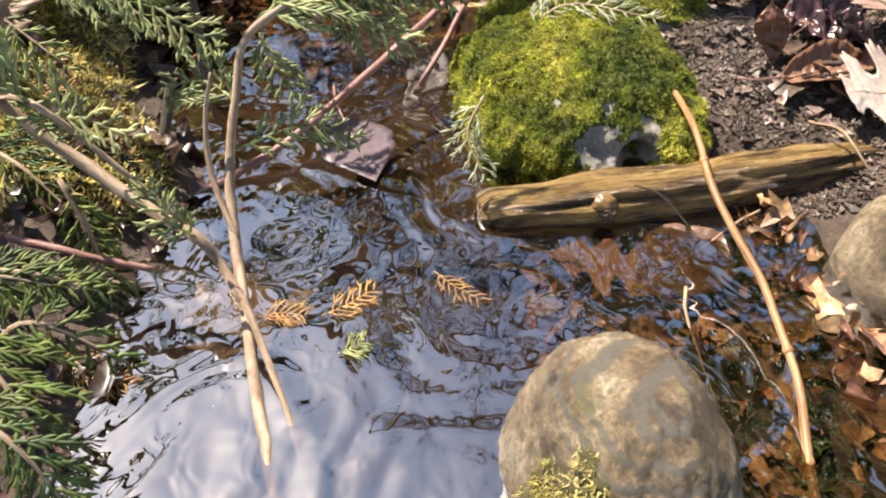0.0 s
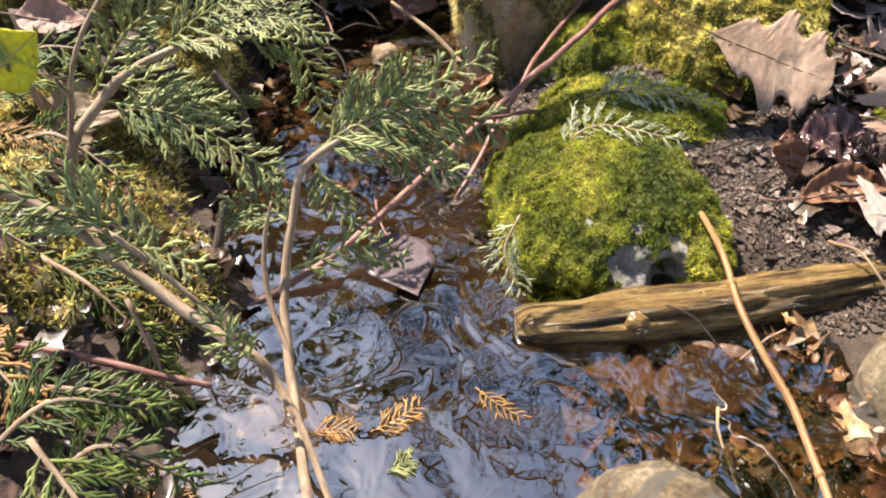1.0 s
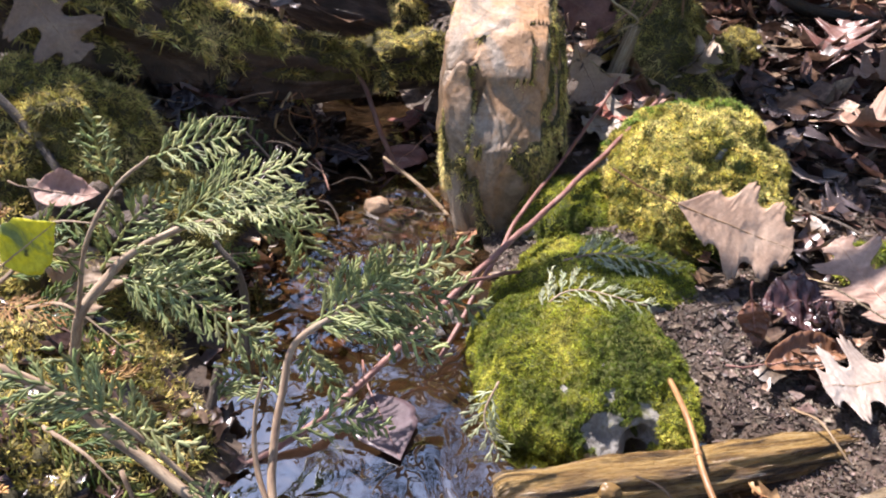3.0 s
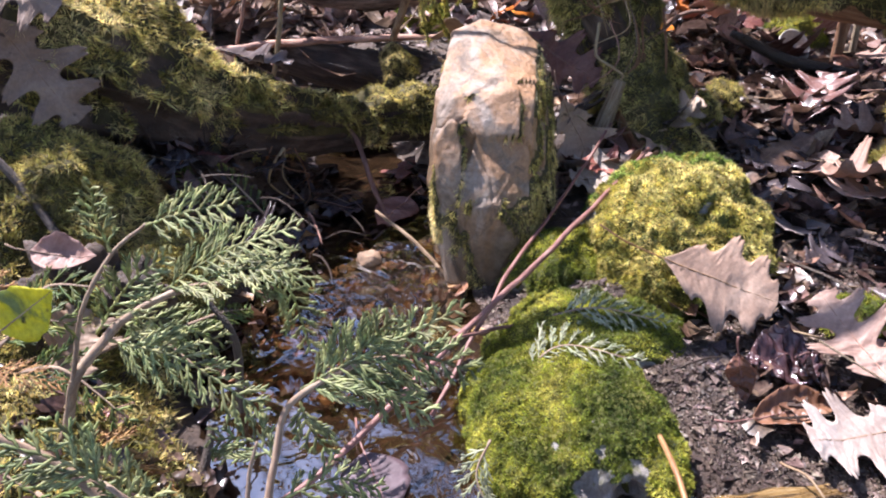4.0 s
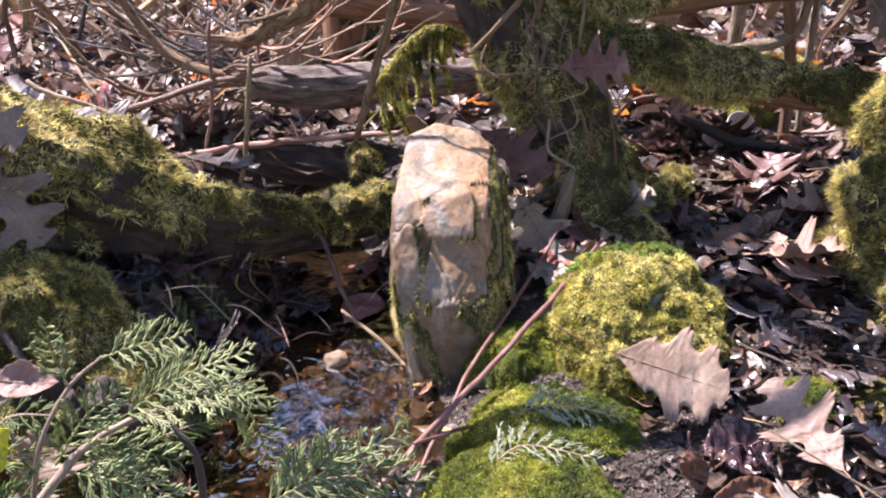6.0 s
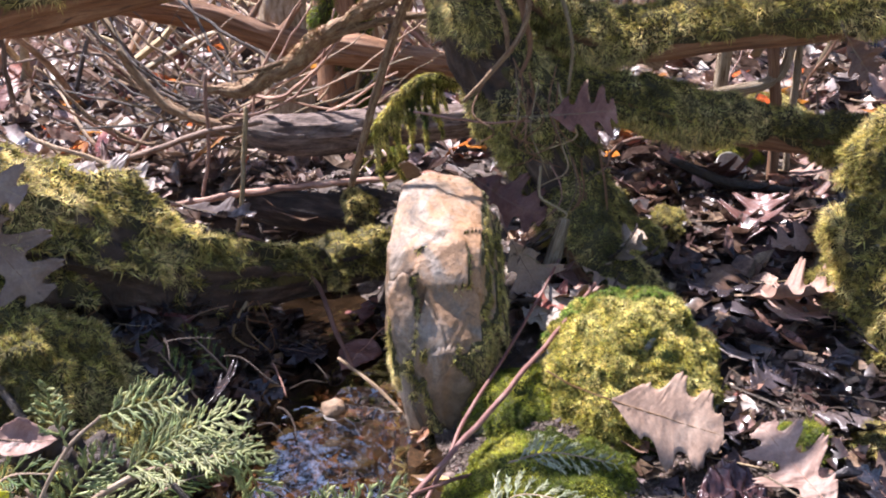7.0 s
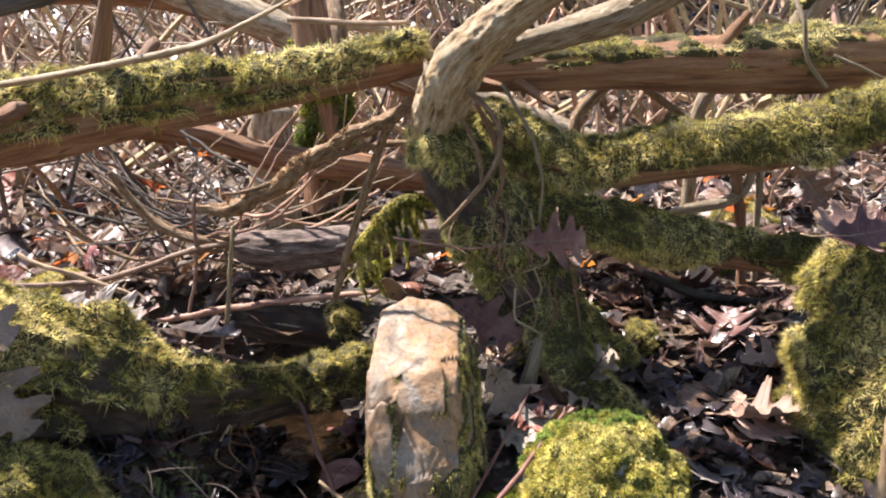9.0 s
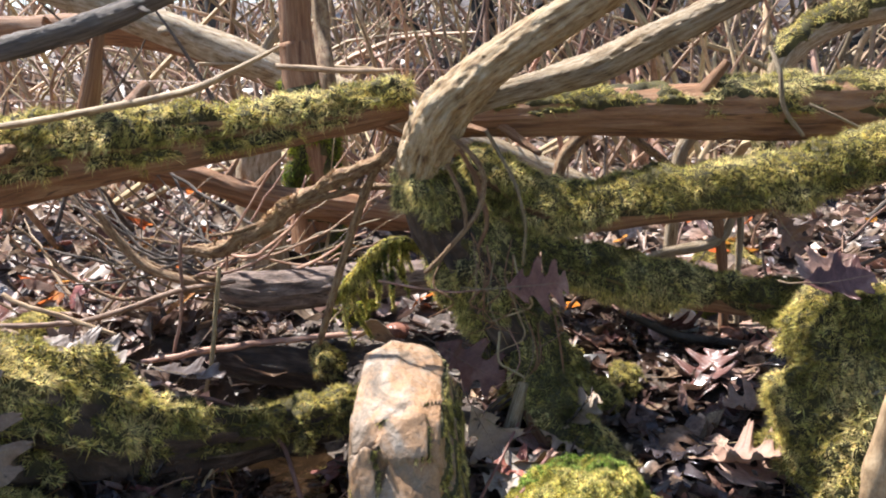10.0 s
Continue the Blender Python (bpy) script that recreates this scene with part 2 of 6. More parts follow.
def leaf_like(name, stops, vein, gloss=0.55, amount=0.25, hue=0.02, value=0.35, spots=(0.03, 0.018, 0.01)):
    """Dead or living leaf: midrib and side veins by its own layout, blotches, spots."""
    m, t, b = nodes_of(name)
    co = coord_of(t)
    uv = t.nodes.new("ShaderNodeTexCoord").outputs["UV"]
    sp = t.nodes.new("ShaderNodeSeparateXYZ")
    t.links.new(uv, sp.inputs[0])

    def math_of(op, a, c, d=None):
        n = t.nodes.new("ShaderNodeMath")
        n.operation = op
        for k, v in enumerate((a, c) if d is None else (a, c, d)):
            if isinstance(v, (int, float)):
                n.inputs[k].default_value = v
            else:
                t.links.new(v, n.inputs[k])
        return n.outputs[0]
    av = math_of("ABSOLUTE", sp.outputs[1], 0)
    side = math_of("PINGPONG", math_of("MULTIPLY", math_of("SUBTRACT", sp.outputs[0], math_of("MULTIPLY", av, 0.55)), 9.0), 0.5)
    line = math_of("MAXIMUM", math_of("LESS_THAN", side, 0.02), math_of("LESS_THAN", av, 0.012))
    col = ramp_of(t, noise_of(t, co, 18, 5, 0.65, 0.6), stops)
    col = mixed(t, "MULTIPLY", 0.5, col, ramp_of(t, noise_of(t, co, 260, 4, 0.7), [(0.3, 0.55), (0.7, 1.2)]))
    col = mixed(t, "MIX", ramp_of(t, noise_of(t, co, 70, 2, 0.5), [(0.68, 0.0), (0.74, 0.8)]), col, spots)
    col = mixed(t, "MIX", math_of("MULTIPLY", line, 0.3), col, vein)
    col = varied(t, col, False, hue, value)
    t.links.new(col, b.inputs["Base Color"])
    b.inputs["Roughness"].default_value = gloss
    bumped(t, b, math_of("ADD", math_of("MULTIPLY", line, 0.3), noise_of(t, co, 120, 3, 0.6)), 0.35, 0.0012)
    through_light(t, b, col, amount)
    return m


SOIL = earthy("wet_soil", [(0.28, (0.02, 0.013, 0.009)), (0.5, (0.065, 0.042, 0.028)), (0.72, (0.16, 0.11, 0.075))], 30, (0.42, 0.9), 8, 0.9, 0.004, speck=(140, 0.66, (0.20, 0.13, 0.08)))
def banded(name):
    m, t, b = nodes_of(name)
    co = coord_of(t)
    col = ramp_of(t, noise_of(t, co, 26, 6, 0.7, 0.5), [(0.34, (0.03, 0.019, 0.009)), (0.45, (0.11, 0.073, 0.036)), (0.56, (0.20, 0.148, 0.085)), (0.70, (0.33, 0.27, 0.185))])
    g = noise_of(t, co, 330, 6, 0.8)
    col = mixed(t, "MULTIPLY", 0.95, col, ramp_of(t, g, [(0.32, 0.25), (0.48, 0.8), (0.66, 1.5)]))
    wv = t.nodes.new("ShaderNodeTexWave")
    wv.wave_type, wv.bands_direction = "BANDS", "Z"
    wv.inputs["Scale"].default_value, wv.inputs["Distortion"].default_value, wv.inputs["Detail"].default_value, wv.inputs["Detail Scale"].default_value = 46.0, 2.2, 2.0, 0.35
    t.links.new(co, wv.inputs["Vector"])
    hz = t.nodes.new("ShaderNodeSeparateXYZ")
    t.links.new(co, hz.inputs[0])
    strata = mixed(t, "MULTIPLY", 1.0, ramp_of(t, wv.outputs["Fac"], [(0.62, 0.0), (0.85, 0.8)]), ramp_of(t, hz.outputs[2], [(0.055, 0.0), (0.07, 1.0)]))
    col = mixed(t, "MIX", strata, col, (0.075, 0.068, 0.055))
    col = mixed(t, "MIX", ramp_of(t, noise_of(t, co, 55, 5, 0.7, 0.6), [(0.55, 0.0), (0.68, 0.75)]), col, (0.085, 0.075, 0.022))
    t.links.new(col, b.inputs["Base Color"])
    b.inputs["Roughness"].default_value = 0.55
    bumped(t, b, g, 0.8, 0.002)
    return m


BANDED = banded("banded_stream_stone")
CHIP = earthy("soil_crumb", [(0.3, (0.025, 0.017, 0.013)), (0.5, (0.105, 0.072, 0.052)), (0.7, (0.36, 0.28, 0.22))], 60, (0.35, 0.85), 5, 0.5, 0.001, island=True)
GREY_STONE = earthy("grey_brown_stone", [(0.3, (0.05, 0.042, 0.025)), (0.5, (0.13, 0.11, 0.07)), (0.7, (0.23, 0.20, 0.14))], 22, (0.45, 0.85), 8, 0.6, 0.0015, speck=(60, 0.62, (0.09, 0.085, 0.03)))
PALE_STONE = earthy("pale_quartz_stone", [(0.3, (0.08, 0.05, 0.028)), (0.42, (0.22, 0.14, 0.08)), (0.53, (0.36, 0.235, 0.14)), (0.64, (0.44, 0.34, 0.25)), (0.78, (0.56, 0.49, 0.41))], 24, (0.4, 0.8), 8, 1.0, 0.003, "Object", (1, 1, 0.5), speck=(30, 0.6, (0.085, 0.065, 0.03)))


def quartz(name):
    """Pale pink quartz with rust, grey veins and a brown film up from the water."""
    m, t, b = nodes_of(name)
    co = coord_of(t)
    col = ramp_of(t, noise_of(t, co, 15, 7, 0.68, 1.2), [(0.32, (0.09, 0.058, 0.034)), (0.44, (0.20, 0.14, 0.088)), (0.54, (0.31, 0.235, 0.165)), (0.68, (0.47, 0.40, 0.33))])
    upright = coord_of(t, "Object", (1, 1, 0.45))
    col = mixed(t, "MIX", ramp_of(t, noise_of(t, upright, 17, 5, 0.65, 0.9), [(0.42, 0.0), (0.56, 0.85)]), col, (0.40, 0.215, 0.095))
    col = mixed(t, "MIX", ramp_of(t, noise_of(t, upright, 34, 6, 0.75, 1.6), [(0.57, 0.0), (0.66, 0.8)]), col, (0.10, 0.07, 0.045))
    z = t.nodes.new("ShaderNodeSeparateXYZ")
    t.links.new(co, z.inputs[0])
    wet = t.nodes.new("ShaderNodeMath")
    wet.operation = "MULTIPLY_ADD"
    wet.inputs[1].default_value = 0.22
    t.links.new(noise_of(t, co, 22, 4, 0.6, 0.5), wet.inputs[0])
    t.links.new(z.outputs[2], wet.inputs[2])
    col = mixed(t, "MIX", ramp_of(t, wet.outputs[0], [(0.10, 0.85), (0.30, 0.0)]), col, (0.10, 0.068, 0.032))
    g = noise_of(t, co, 190, 5, 0.75)
    col = mixed(t, "MULTIPLY", 0.8, col, ramp_of(t, g, [(0.3, 0.45), (0.5, 0.92), (0.7, 1.2)]))
    t.links.new(col, b.inputs["Base Color"])
    b.inputs["Roughness"].default_value = 0.55
    bumped(t, b, g, 0.9, 0.002)
    return m


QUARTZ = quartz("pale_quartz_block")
ROCK = earthy("dark_grey_rock", [(0.3, (0.10, 0.085, 0.07)), (0.5, (0.28, 0.26, 0.225)), (0.72, (0.52, 0.49, 0.45))], 40, (0.5, 0.85), 7, 1.0, 0.003, speck=(50, 0.60, (0.12, 0.12, 0.035)))
WET_LOG = earthy("wet_yellow_log", [(0.32, (0.025, 0.015, 0.008)), (0.42, (0.15, 0.086, 0.03)), (0.54, (0.33, 0.205, 0.068)), (0.74, (0.52, 0.375, 0.17))], 1.0, (0.10, 0.5), 6, 1.0, 0.004, "UV", (13, 12, 1), speck=(1.1, 0.515, (0.028, 0.019, 0.012)))
BARK = earthy("red_brown_bark", [(0.3, (0.11, 0.042, 0.02)), (0.46, (0.33, 0.16, 0.075)), (0.7, (0.53, 0.31, 0.17))], 1.0, (0.6, 0.9), 8, 1.0, 0.003, "UV", (7, 24, 1), speck=(1.6, 0.60, (0.06, 0.03, 0.018)))
LOG_BARK = earthy("flaking_log_bark", [(0.32, (0.05, 0.03, 0.022)), (0.45, (0.19, 0.125, 0.095)), (0.6, (0.37, 0.27, 0.22)), (0.78, (0.54, 0.44, 0.38))], 1.0, (0.6, 0.9), 7, 1.0, 0.004, "UV", (16, 14, 1), speck=(1.8, 0.55, (0.05, 0.03, 0.022)))
TRUNK_WOOD = earthy("tan_trunk_wood", [(0.32, (0.12, 0.055, 0.022)), (0.44, (0.47, 0.30, 0.135)), (0.56, (0.64, 0.48, 0.28)), (0.74, (0.78, 0.66, 0.47))], 1.0, (0.5, 0.85), 7, 1.0, 0.004, "UV", (24, 26, 1), speck=(1.5, 0.60, (0.07, 0.036, 0.018)))
FLAKE = moss_like("bark_flake", [(0.3, (0.22, 0.12, 0.05)), (0.5, (0.45, 0.29, 0.14)), (0.7, (0.70, 0.54, 0.32))], 40, 0.1, 0.4, 0.02, 0.8)
PALE_WOOD = earthy("weathered_bare_wood", [(0.32, (0.09, 0.045, 0.02)), (0.44, (0.40, 0.28, 0.15)), (0.58, (0.58, 0.46, 0.31)), (0.76, (0.74, 0.65, 0.52))], 1.0, (0.5, 0.85), 7, 1.0, 0.004, "UV", (24, 26, 1), speck=(1.6, 0.62, (0.07, 0.04, 0.022)))
GREY_WOOD = earthy("grey_dead_wood", [(0.3, (0.045, 0.034, 0.028)), (0.5, (0.17, 0.13, 0.10)), (0.75, (0.36, 0.30, 0.25))], 1.0, (0.6, 0.9), 7, 1.0, 0.003, "UV", (12, 16, 1))
DARK_WOOD = earthy("rotten_dark_wood", [(0.3, (0.018, 0.011, 0.007)), (0.5, (0.075, 0.046, 0.03)), (0.72, (0.24, 0.17, 0.12))], 1.0, (0.4, 0.9), 8, 1.0, 0.004, "UV", (16, 14, 1))
BLACK_WOOD = earthy("soaked_black_wood", [(0.3, (0.012, 0.009, 0.007)), (0.5, (0.03, 0.022, 0.016)), (0.75, (0.07, 0.05, 0.036))], 1.0, (0.15, 0.5), 7, 0.8, 0.002, "UV", (16, 10, 1))
TWIG = earthy("tan_twig", [(0.3, (0.12, 0.066, 0.035)), (0.5, (0.32, 0.20, 0.115)), (0.75, (0.50, 0.36, 0.23))], 1.0, (0.5, 0.85), 5, 0.6, 0.001, "UV", (30, 4, 1), island=False)
TAN_BARK = earthy("rough_tan_bark", [(0.3, (0.10, 0.045, 0.022)), (0.46, (0.32, 0.18, 0.085)), (0.6, (0.48, 0.32, 0.17)), (0.75, (0.62, 0.47, 0.29))], 1.0, (0.6, 0.9), 5, 1.0, 0.004, "UV", (50, 9, 1), speck=(2.4, 0.58, (0.07, 0.04, 0.022)))
REED = earthy("tan_cane", [(0.3, (0.16, 0.065, 0.025)), (0.5, (0.30, 0.15, 0.055)), (0.75, (0.44, 0.27, 0.115))], 1.0, (0.3, 0.6), 5, 0.25, 0.0006, "UV", (25, 3, 1))
RED_TWIG = earthy("red_twig", [(0.3, (0.13, 0.045, 0.035)), (0.55, (0.28, 0.135, 0.105)), (0.8, (0.44, 0.29, 0.235))], 1.0, (0.35, 0.65), 5, 0.5, 0.0008, "UV", (40, 4, 1))
CEDAR_TWIG = earthy("cedar_twig", [(0.3, (0.14, 0.08, 0.05)), (0.5, (0.32, 0.22, 0.14)), (0.75, (0.55, 0.44, 0.30))], 1.0, (0.5, 0.85), 5, 0.5, 0.0008, "UV", (40, 3, 1))
SHELL = earthy("pale_shell", [(0.3, (0.45, 0.40, 0.33)), (0.7, (0.72, 0.68, 0.60))], 30, (0.3, 0.5), 5, 0.3, 0.0006)
CEDAR = moss_like("cedar_scales", [(0.3, (0.18, 0.215, 0.08)), (0.5, (0.335, 0.365, 0.145)), (0.72, (0.56, 0.55, 0.26))], 30, 0.4, 0.35, 0.025, 0.5)
CEDAR_PALE = moss_like("frosted_cedar_scales", [(0.3, (0.20, 0.23, 0.12)), (0.5, (0.36, 0.38, 0.22)), (0.72, (0.58, 0.58, 0.38))], 30, 0.3, 0.3, 0.02, 0.5)
CEDAR_DARK = moss_like("cedar_scales_old", [(0.3, (0.05, 0.08, 0.02)), (0.5, (0.13, 0.17, 0.04)), (0.75, (0.32, 0.34, 0.09))], 24, 0.35, 0.4, 0.03, 0.5)
CEDAR_RUST = moss_like("dead_cedar_scales", [(0.3, (0.26, 0.11, 0.03)), (0.7, (0.52, 0.30, 0.10))], 30, 0.2, 0.3, 0.01, 0.6)
MOSS_PAD = pad_like("moss_pad_green", [(0.3, (0.045, 0.055, 0.012)), (0.5, (0.12, 0.13, 0.022)), (0.7, (0.24, 0.21, 0.04))], 18)
MOSS = moss_like("moss_bright", [(0.36, (0.07, 0.10, 0.014)), (0.46, (0.19, 0.23, 0.026)), (0.56, (0.42, 0.43, 0.05)), (0.68, (0.72, 0.67, 0.14))], 16)
MOSS_OLD_PAD = pad_like("moss_pad_olive", [(0.3, (0.03, 0.024, 0.011)), (0.5, (0.08, 0.068, 0.024)), (0.75, (0.17, 0.145, 0.045))], 14)
MOSS_OLD = moss_like("moss_olive", [(0.32, (0.14, 0.125, 0.04)), (0.42, (0.33, 0.285, 0.075)), (0.50, (0.60, 0.51, 0.15)), (0.62, (0.84, 0.72, 0.33))], 12)
MOSS_GOLD = moss_like("moss_golden", [(0.33, (0.06, 0.09, 0.018)), (0.40, (0.28, 0.27, 0.05)), (0.48, (0.55, 0.475, 0.10)), (0.60, (0.80, 0.71, 0.26))], 13)
MOSS_GREEN = moss_like("moss_fresh_green", [(0.34, (0.09, 0.14, 0.02)), (0.5, (0.22, 0.33, 0.05)), (0.68, (0.46, 0.56, 0.14))], 16)
OAK_TAN = leaf_like("tan_oak_leaf", [(0.3, (0.25, 0.15, 0.105)), (0.5, (0.37, 0.24, 0.175)), (0.75, (0.48, 0.34, 0.255))], (0.50, 0.36, 0.25))
OAK_BROWN = leaf_like("brown_oak_leaf", [(0.3, (0.075, 0.035, 0.026)), (0.5, (0.16, 0.085, 0.06)), (0.75, (0.28, 0.17, 0.125))], (0.30, 0.18, 0.12), 0.36, 0.2)
OAK_RED = leaf_like("red_brown_oak_leaf", [(0.3, (0.12, 0.042, 0.03)), (0.5, (0.25, 0.105, 0.07)), (0.75, (0.40, 0.21, 0.15))], (0.42, 0.22, 0.14), 0.36, 0.3)
PURPLE_LEAF = leaf_like("soaked_purple_leaf", [(0.3, (0.055, 0.026, 0.027)), (0.5, (0.12, 0.062, 0.06)), (0.75, (0.22, 0.13, 0.12))], (0.22, 0.12, 0.10), 0.2, 0.15)
PALE_LEAF = leaf_like("bleached_leaf", [(0.3, (0.25, 0.195, 0.15)), (0.5, (0.36, 0.295, 0.235)), (0.75, (0.48, 0.42, 0.35))], (0.28, 0.19, 0.13), 0.5, 0.2)
RUST_LEAF = leaf_like("rust_oak_leaf", [(0.3, (0.20, 0.075, 0.045)), (0.5, (0.36, 0.16, 0.10)), (0.75, (0.50, 0.28, 0.19))], (0.46, 0.25, 0.16), 0.4, 0.35)
GREY_LEAF = leaf_like("greyed_leaf", [(0.3, (0.11, 0.085, 0.078)), (0.5, (0.20, 0.16, 0.145)), (0.75, (0.32, 0.265, 0.245))], (0.18, 0.13, 0.10), 0.35, 0.2)
ROT_LEAF = leaf_like("dark_wet_leaf", [(0.3, (0.022, 0.018, 0.02)), (0.5, (0.06, 0.048, 0.05)), (0.75, (0.13, 0.105, 0.108))], (0.11, 0.08, 0.075), 0.24, 0.1)
ASPEN = leaf_like("purple_grey_leaf", [(0.3, (0.075, 0.048, 0.05)), (0.5, (0.125, 0.088, 0.092)), (0.75, (0.20, 0.155, 0.16))], (0.07, 0.045, 0.05), 0.42, 0.1)
YELLOW = leaf_like("yellow_green_leaf", [(0.36, (0.24, 0.27, 0.08)), (0.43, (0.60, 0.53, 0.03)), (0.7, (0.72, 0.60, 0.03))], (0.40, 0.40, 0.08), 0.5, 0.45)


def water_like():
    m, t, b = nodes_of("stream_water")
    co = coord_of(t, "Object", (1, 0.8, 1))
    h = mixed(t, "ADD", 0.22, noise_of(t, co, 13, 1, 0.4, 1.6), noise_of(t, co, 34, 1, 0.5, 1.4))
    bump = bumped(t, b, h, 0.62, 0.007)
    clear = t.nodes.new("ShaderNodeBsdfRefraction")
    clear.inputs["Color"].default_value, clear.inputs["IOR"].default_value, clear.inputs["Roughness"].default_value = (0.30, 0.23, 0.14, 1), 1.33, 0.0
    gloss = t.nodes.new("ShaderNodeBsdfGlossy")
    gloss.inputs["Roughness"].default_value = 0.015
    fres = t.nodes.new("ShaderNodeFresnel")
    fres.inputs["IOR"].default_value = 4.2
    mx = t.nodes.new("ShaderNodeMixShader")
    for n in (clear, gloss, fres):
        t.links.new(bump.outputs[0], n.inputs["Normal"])
    t.links.new(fres.outputs[0], mx.inputs[0])
    t.links.new(clear.outputs[0], mx.inputs[1])
    t.links.new(gloss.outputs[0], mx.inputs[2])
    t.links.new(mx.outputs[0], t.nodes["Material Output"].inputs["Surface"])
    return m


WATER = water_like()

# ---- ground ----
STREAM = np.array([(0.05, -3.0, 0.4), (0.05, -0.4, 0.34), (0.04, 0.0, 0.26), (0.035, 0.22, 0.235), (0.02, 0.34, 0.215), (-0.045, 0.45, 0.105), (-0.085, 0.58, 0.148), (-0.105, 0.72, 0.138),
                   (-0.105, 0.88, 0.115), (-0.11, 1.02, 0.095), (-0.14, 1.16, 0.07), (-0.22, 1.30, 0.06), (-0.5, 1.38, 0.04), (-1.2, 1.5, 0.05), (-3.0, 2.2, 0.05)])


COURSE = spline(STREAM, 90)


def shore(x, y):
    """Distance from the water's edge, minus inside; and the side (1 right, -1 left)."""
    a, b = COURSE[:-1], COURSE[1:]
    if len(x) < 3000:
        ab = b[:, :2] - a[:, :2]
        px, py = x[:, None] - a[:, 0], y[:, None] - a[:, 1]
        f = np.clip((px * ab[:, 0] + py * ab[:, 1]) / (ab ** 2).sum(1), 0, 1)
        dx, dy = px - f * ab[:, 0], py - f * ab[:, 1]
        d = np.hypot(dx, dy) - (a[:, 2] + f * (b[:, 2] - a[:, 2]))
        k = d.argmin(1)
        r = np.arange(len(x))
        return d[r, k], np.sign(ab[k, 1] * dx[r, k] - ab[k, 0] * dy[r, k])
    parts = [shore(x[i:i + 2500], y[i:i + 2500]) for i in range(0, len(x), 2500)]
    return np.concatenate([q[0] for q in parts]), np.concatenate([q[1] for q in parts])


def land(x, y):
    x, y = np.asarray(x, float), np.asarray(y, float)
    shape = x.shape
    x, y = x.ravel(), y.ravel()
    s, side = shore(x, y)
    far = 0.03 * np.clip(y - 1.6, 0, 40) ** 0.8 + 0.10 * np.clip(y - 3.0, 0, 25)
    right = np.interp(y, [-1, 0.3, 0.45, 0.6, 0.9, 1.2, 1.5, 2.5], [0.05, 0.018, 0.02, 0.03, 0.055, 0.10, 0.115, 0.16]) + 0.04 * step(0.45, 1.0, x) * step(1.6, 0.8, y)
    left = np.interp(y, [-1, 0.2, 0.6, 0.9, 1.2, 1.5, 2.5], [0.06, 0.05, 0.06, 0.12, 0.13, 0.15, 0.17]) + 0.05 * step(-0.3, -0.6, x)
    bank = np.where(side > 0, right, left) + far
    p = np.stack([x, y, 0 * x], 1)
    h = np.where(s > 0, bank * step(0, 0.10, s) + 0.05 * np.clip(s, 0, 0.05), -0.035 * step(0, 0.07, -s) - 0.004)
    big = 0.22 * fbm(p * 0.35, 3, 4) * step(2.5, 9, np.hypot(x, y))
    rough = 0.016 * fbm(p * 14, 4, 2) * (0.3 + step(0, 0.1, s)) + 0.03 * fbm(p * 2.6, 3, 8) * step(0.25, 0.8, s)
    return (h + big + rough).reshape(shape)


def sheet(xs, ys, height):
    X, Y = np.meshgrid(xs, ys)
    V = np.stack([X.ravel(), Y.ravel(), height(X, Y).ravel()], 1)
    w = len(xs)
    i, j = np.meshgrid(np.arange(len(ys) - 1), np.arange(w - 1), indexing="ij")
    a = (i * w + j).ravel()
    return V, np.concatenate([np.stack([a, a + 1, a + w + 1], 1), np.stack([a, a + w + 1, a + w], 1)]), V[:, :2]


def spread(lo, hi, fine_lo, fine_hi, gap, steps):
    return np.r_[fine_lo - np.geomspace(fine_lo - lo, gap, steps), np.arange(fine_lo, fine_hi, gap), fine_hi + np.geomspace(gap, hi - fine_hi, steps)]


ground = part("ground", sheet(spread(-400, 400, -0.75, 1.1, 0.0075, 46), spread(-400, 400, -0.1, 1.9, 0.0075, 46), land), SOIL)
tagged(ground, "dark wet forest soil with mud banks", "ground", kind="structure")


def ripple(X, Y):
    p = np.stack([X.ravel(), Y.ravel(), 0 * X.ravel()], 1)
    q = p * np.array([26, 20, 1])
    lively = 0.8 + 0.5 * step(0.36, 0.5, p[:, 1]) * step(-0.2, 0.1, -p[:, 0])
    return (0.0006 * lively * fbm(q + 0.6 * fbm(q * 0.7, 2, 3)[:, None], 3, 11)).reshape(X.shape)


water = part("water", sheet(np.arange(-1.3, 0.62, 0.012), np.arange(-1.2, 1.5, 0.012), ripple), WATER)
water.visible_shadow = False
tagged(water, "clear shallow stream water with soft ripples", "water", kind="structure")


# ---- stones ----
rock_front = boulder((0.086, 0.198, 0.0), (0.053, 0.070, 0.090), (6, 2, 12), 6, 2.15, 0.05, 0.08, 1.6, 3)
front_stone = part("stone", rock_front, BANDED)
tagged(front_stone, "rounded grey-brown stone with faint bands standing in the stream", "stone")
mossy(front_stone, *rock_front, lambda V, N: step(0.0, 0.02, 0.030 - np.linalg.norm(V - np.array([0.046, 0.165, 0.045]), axis=1) + 0.03 * fbm(V * 50, 3, 5)), 0.003, 0.004, 0.0011, 260000, (MOSS_OLD_PAD, MOSS_OLD), 21)

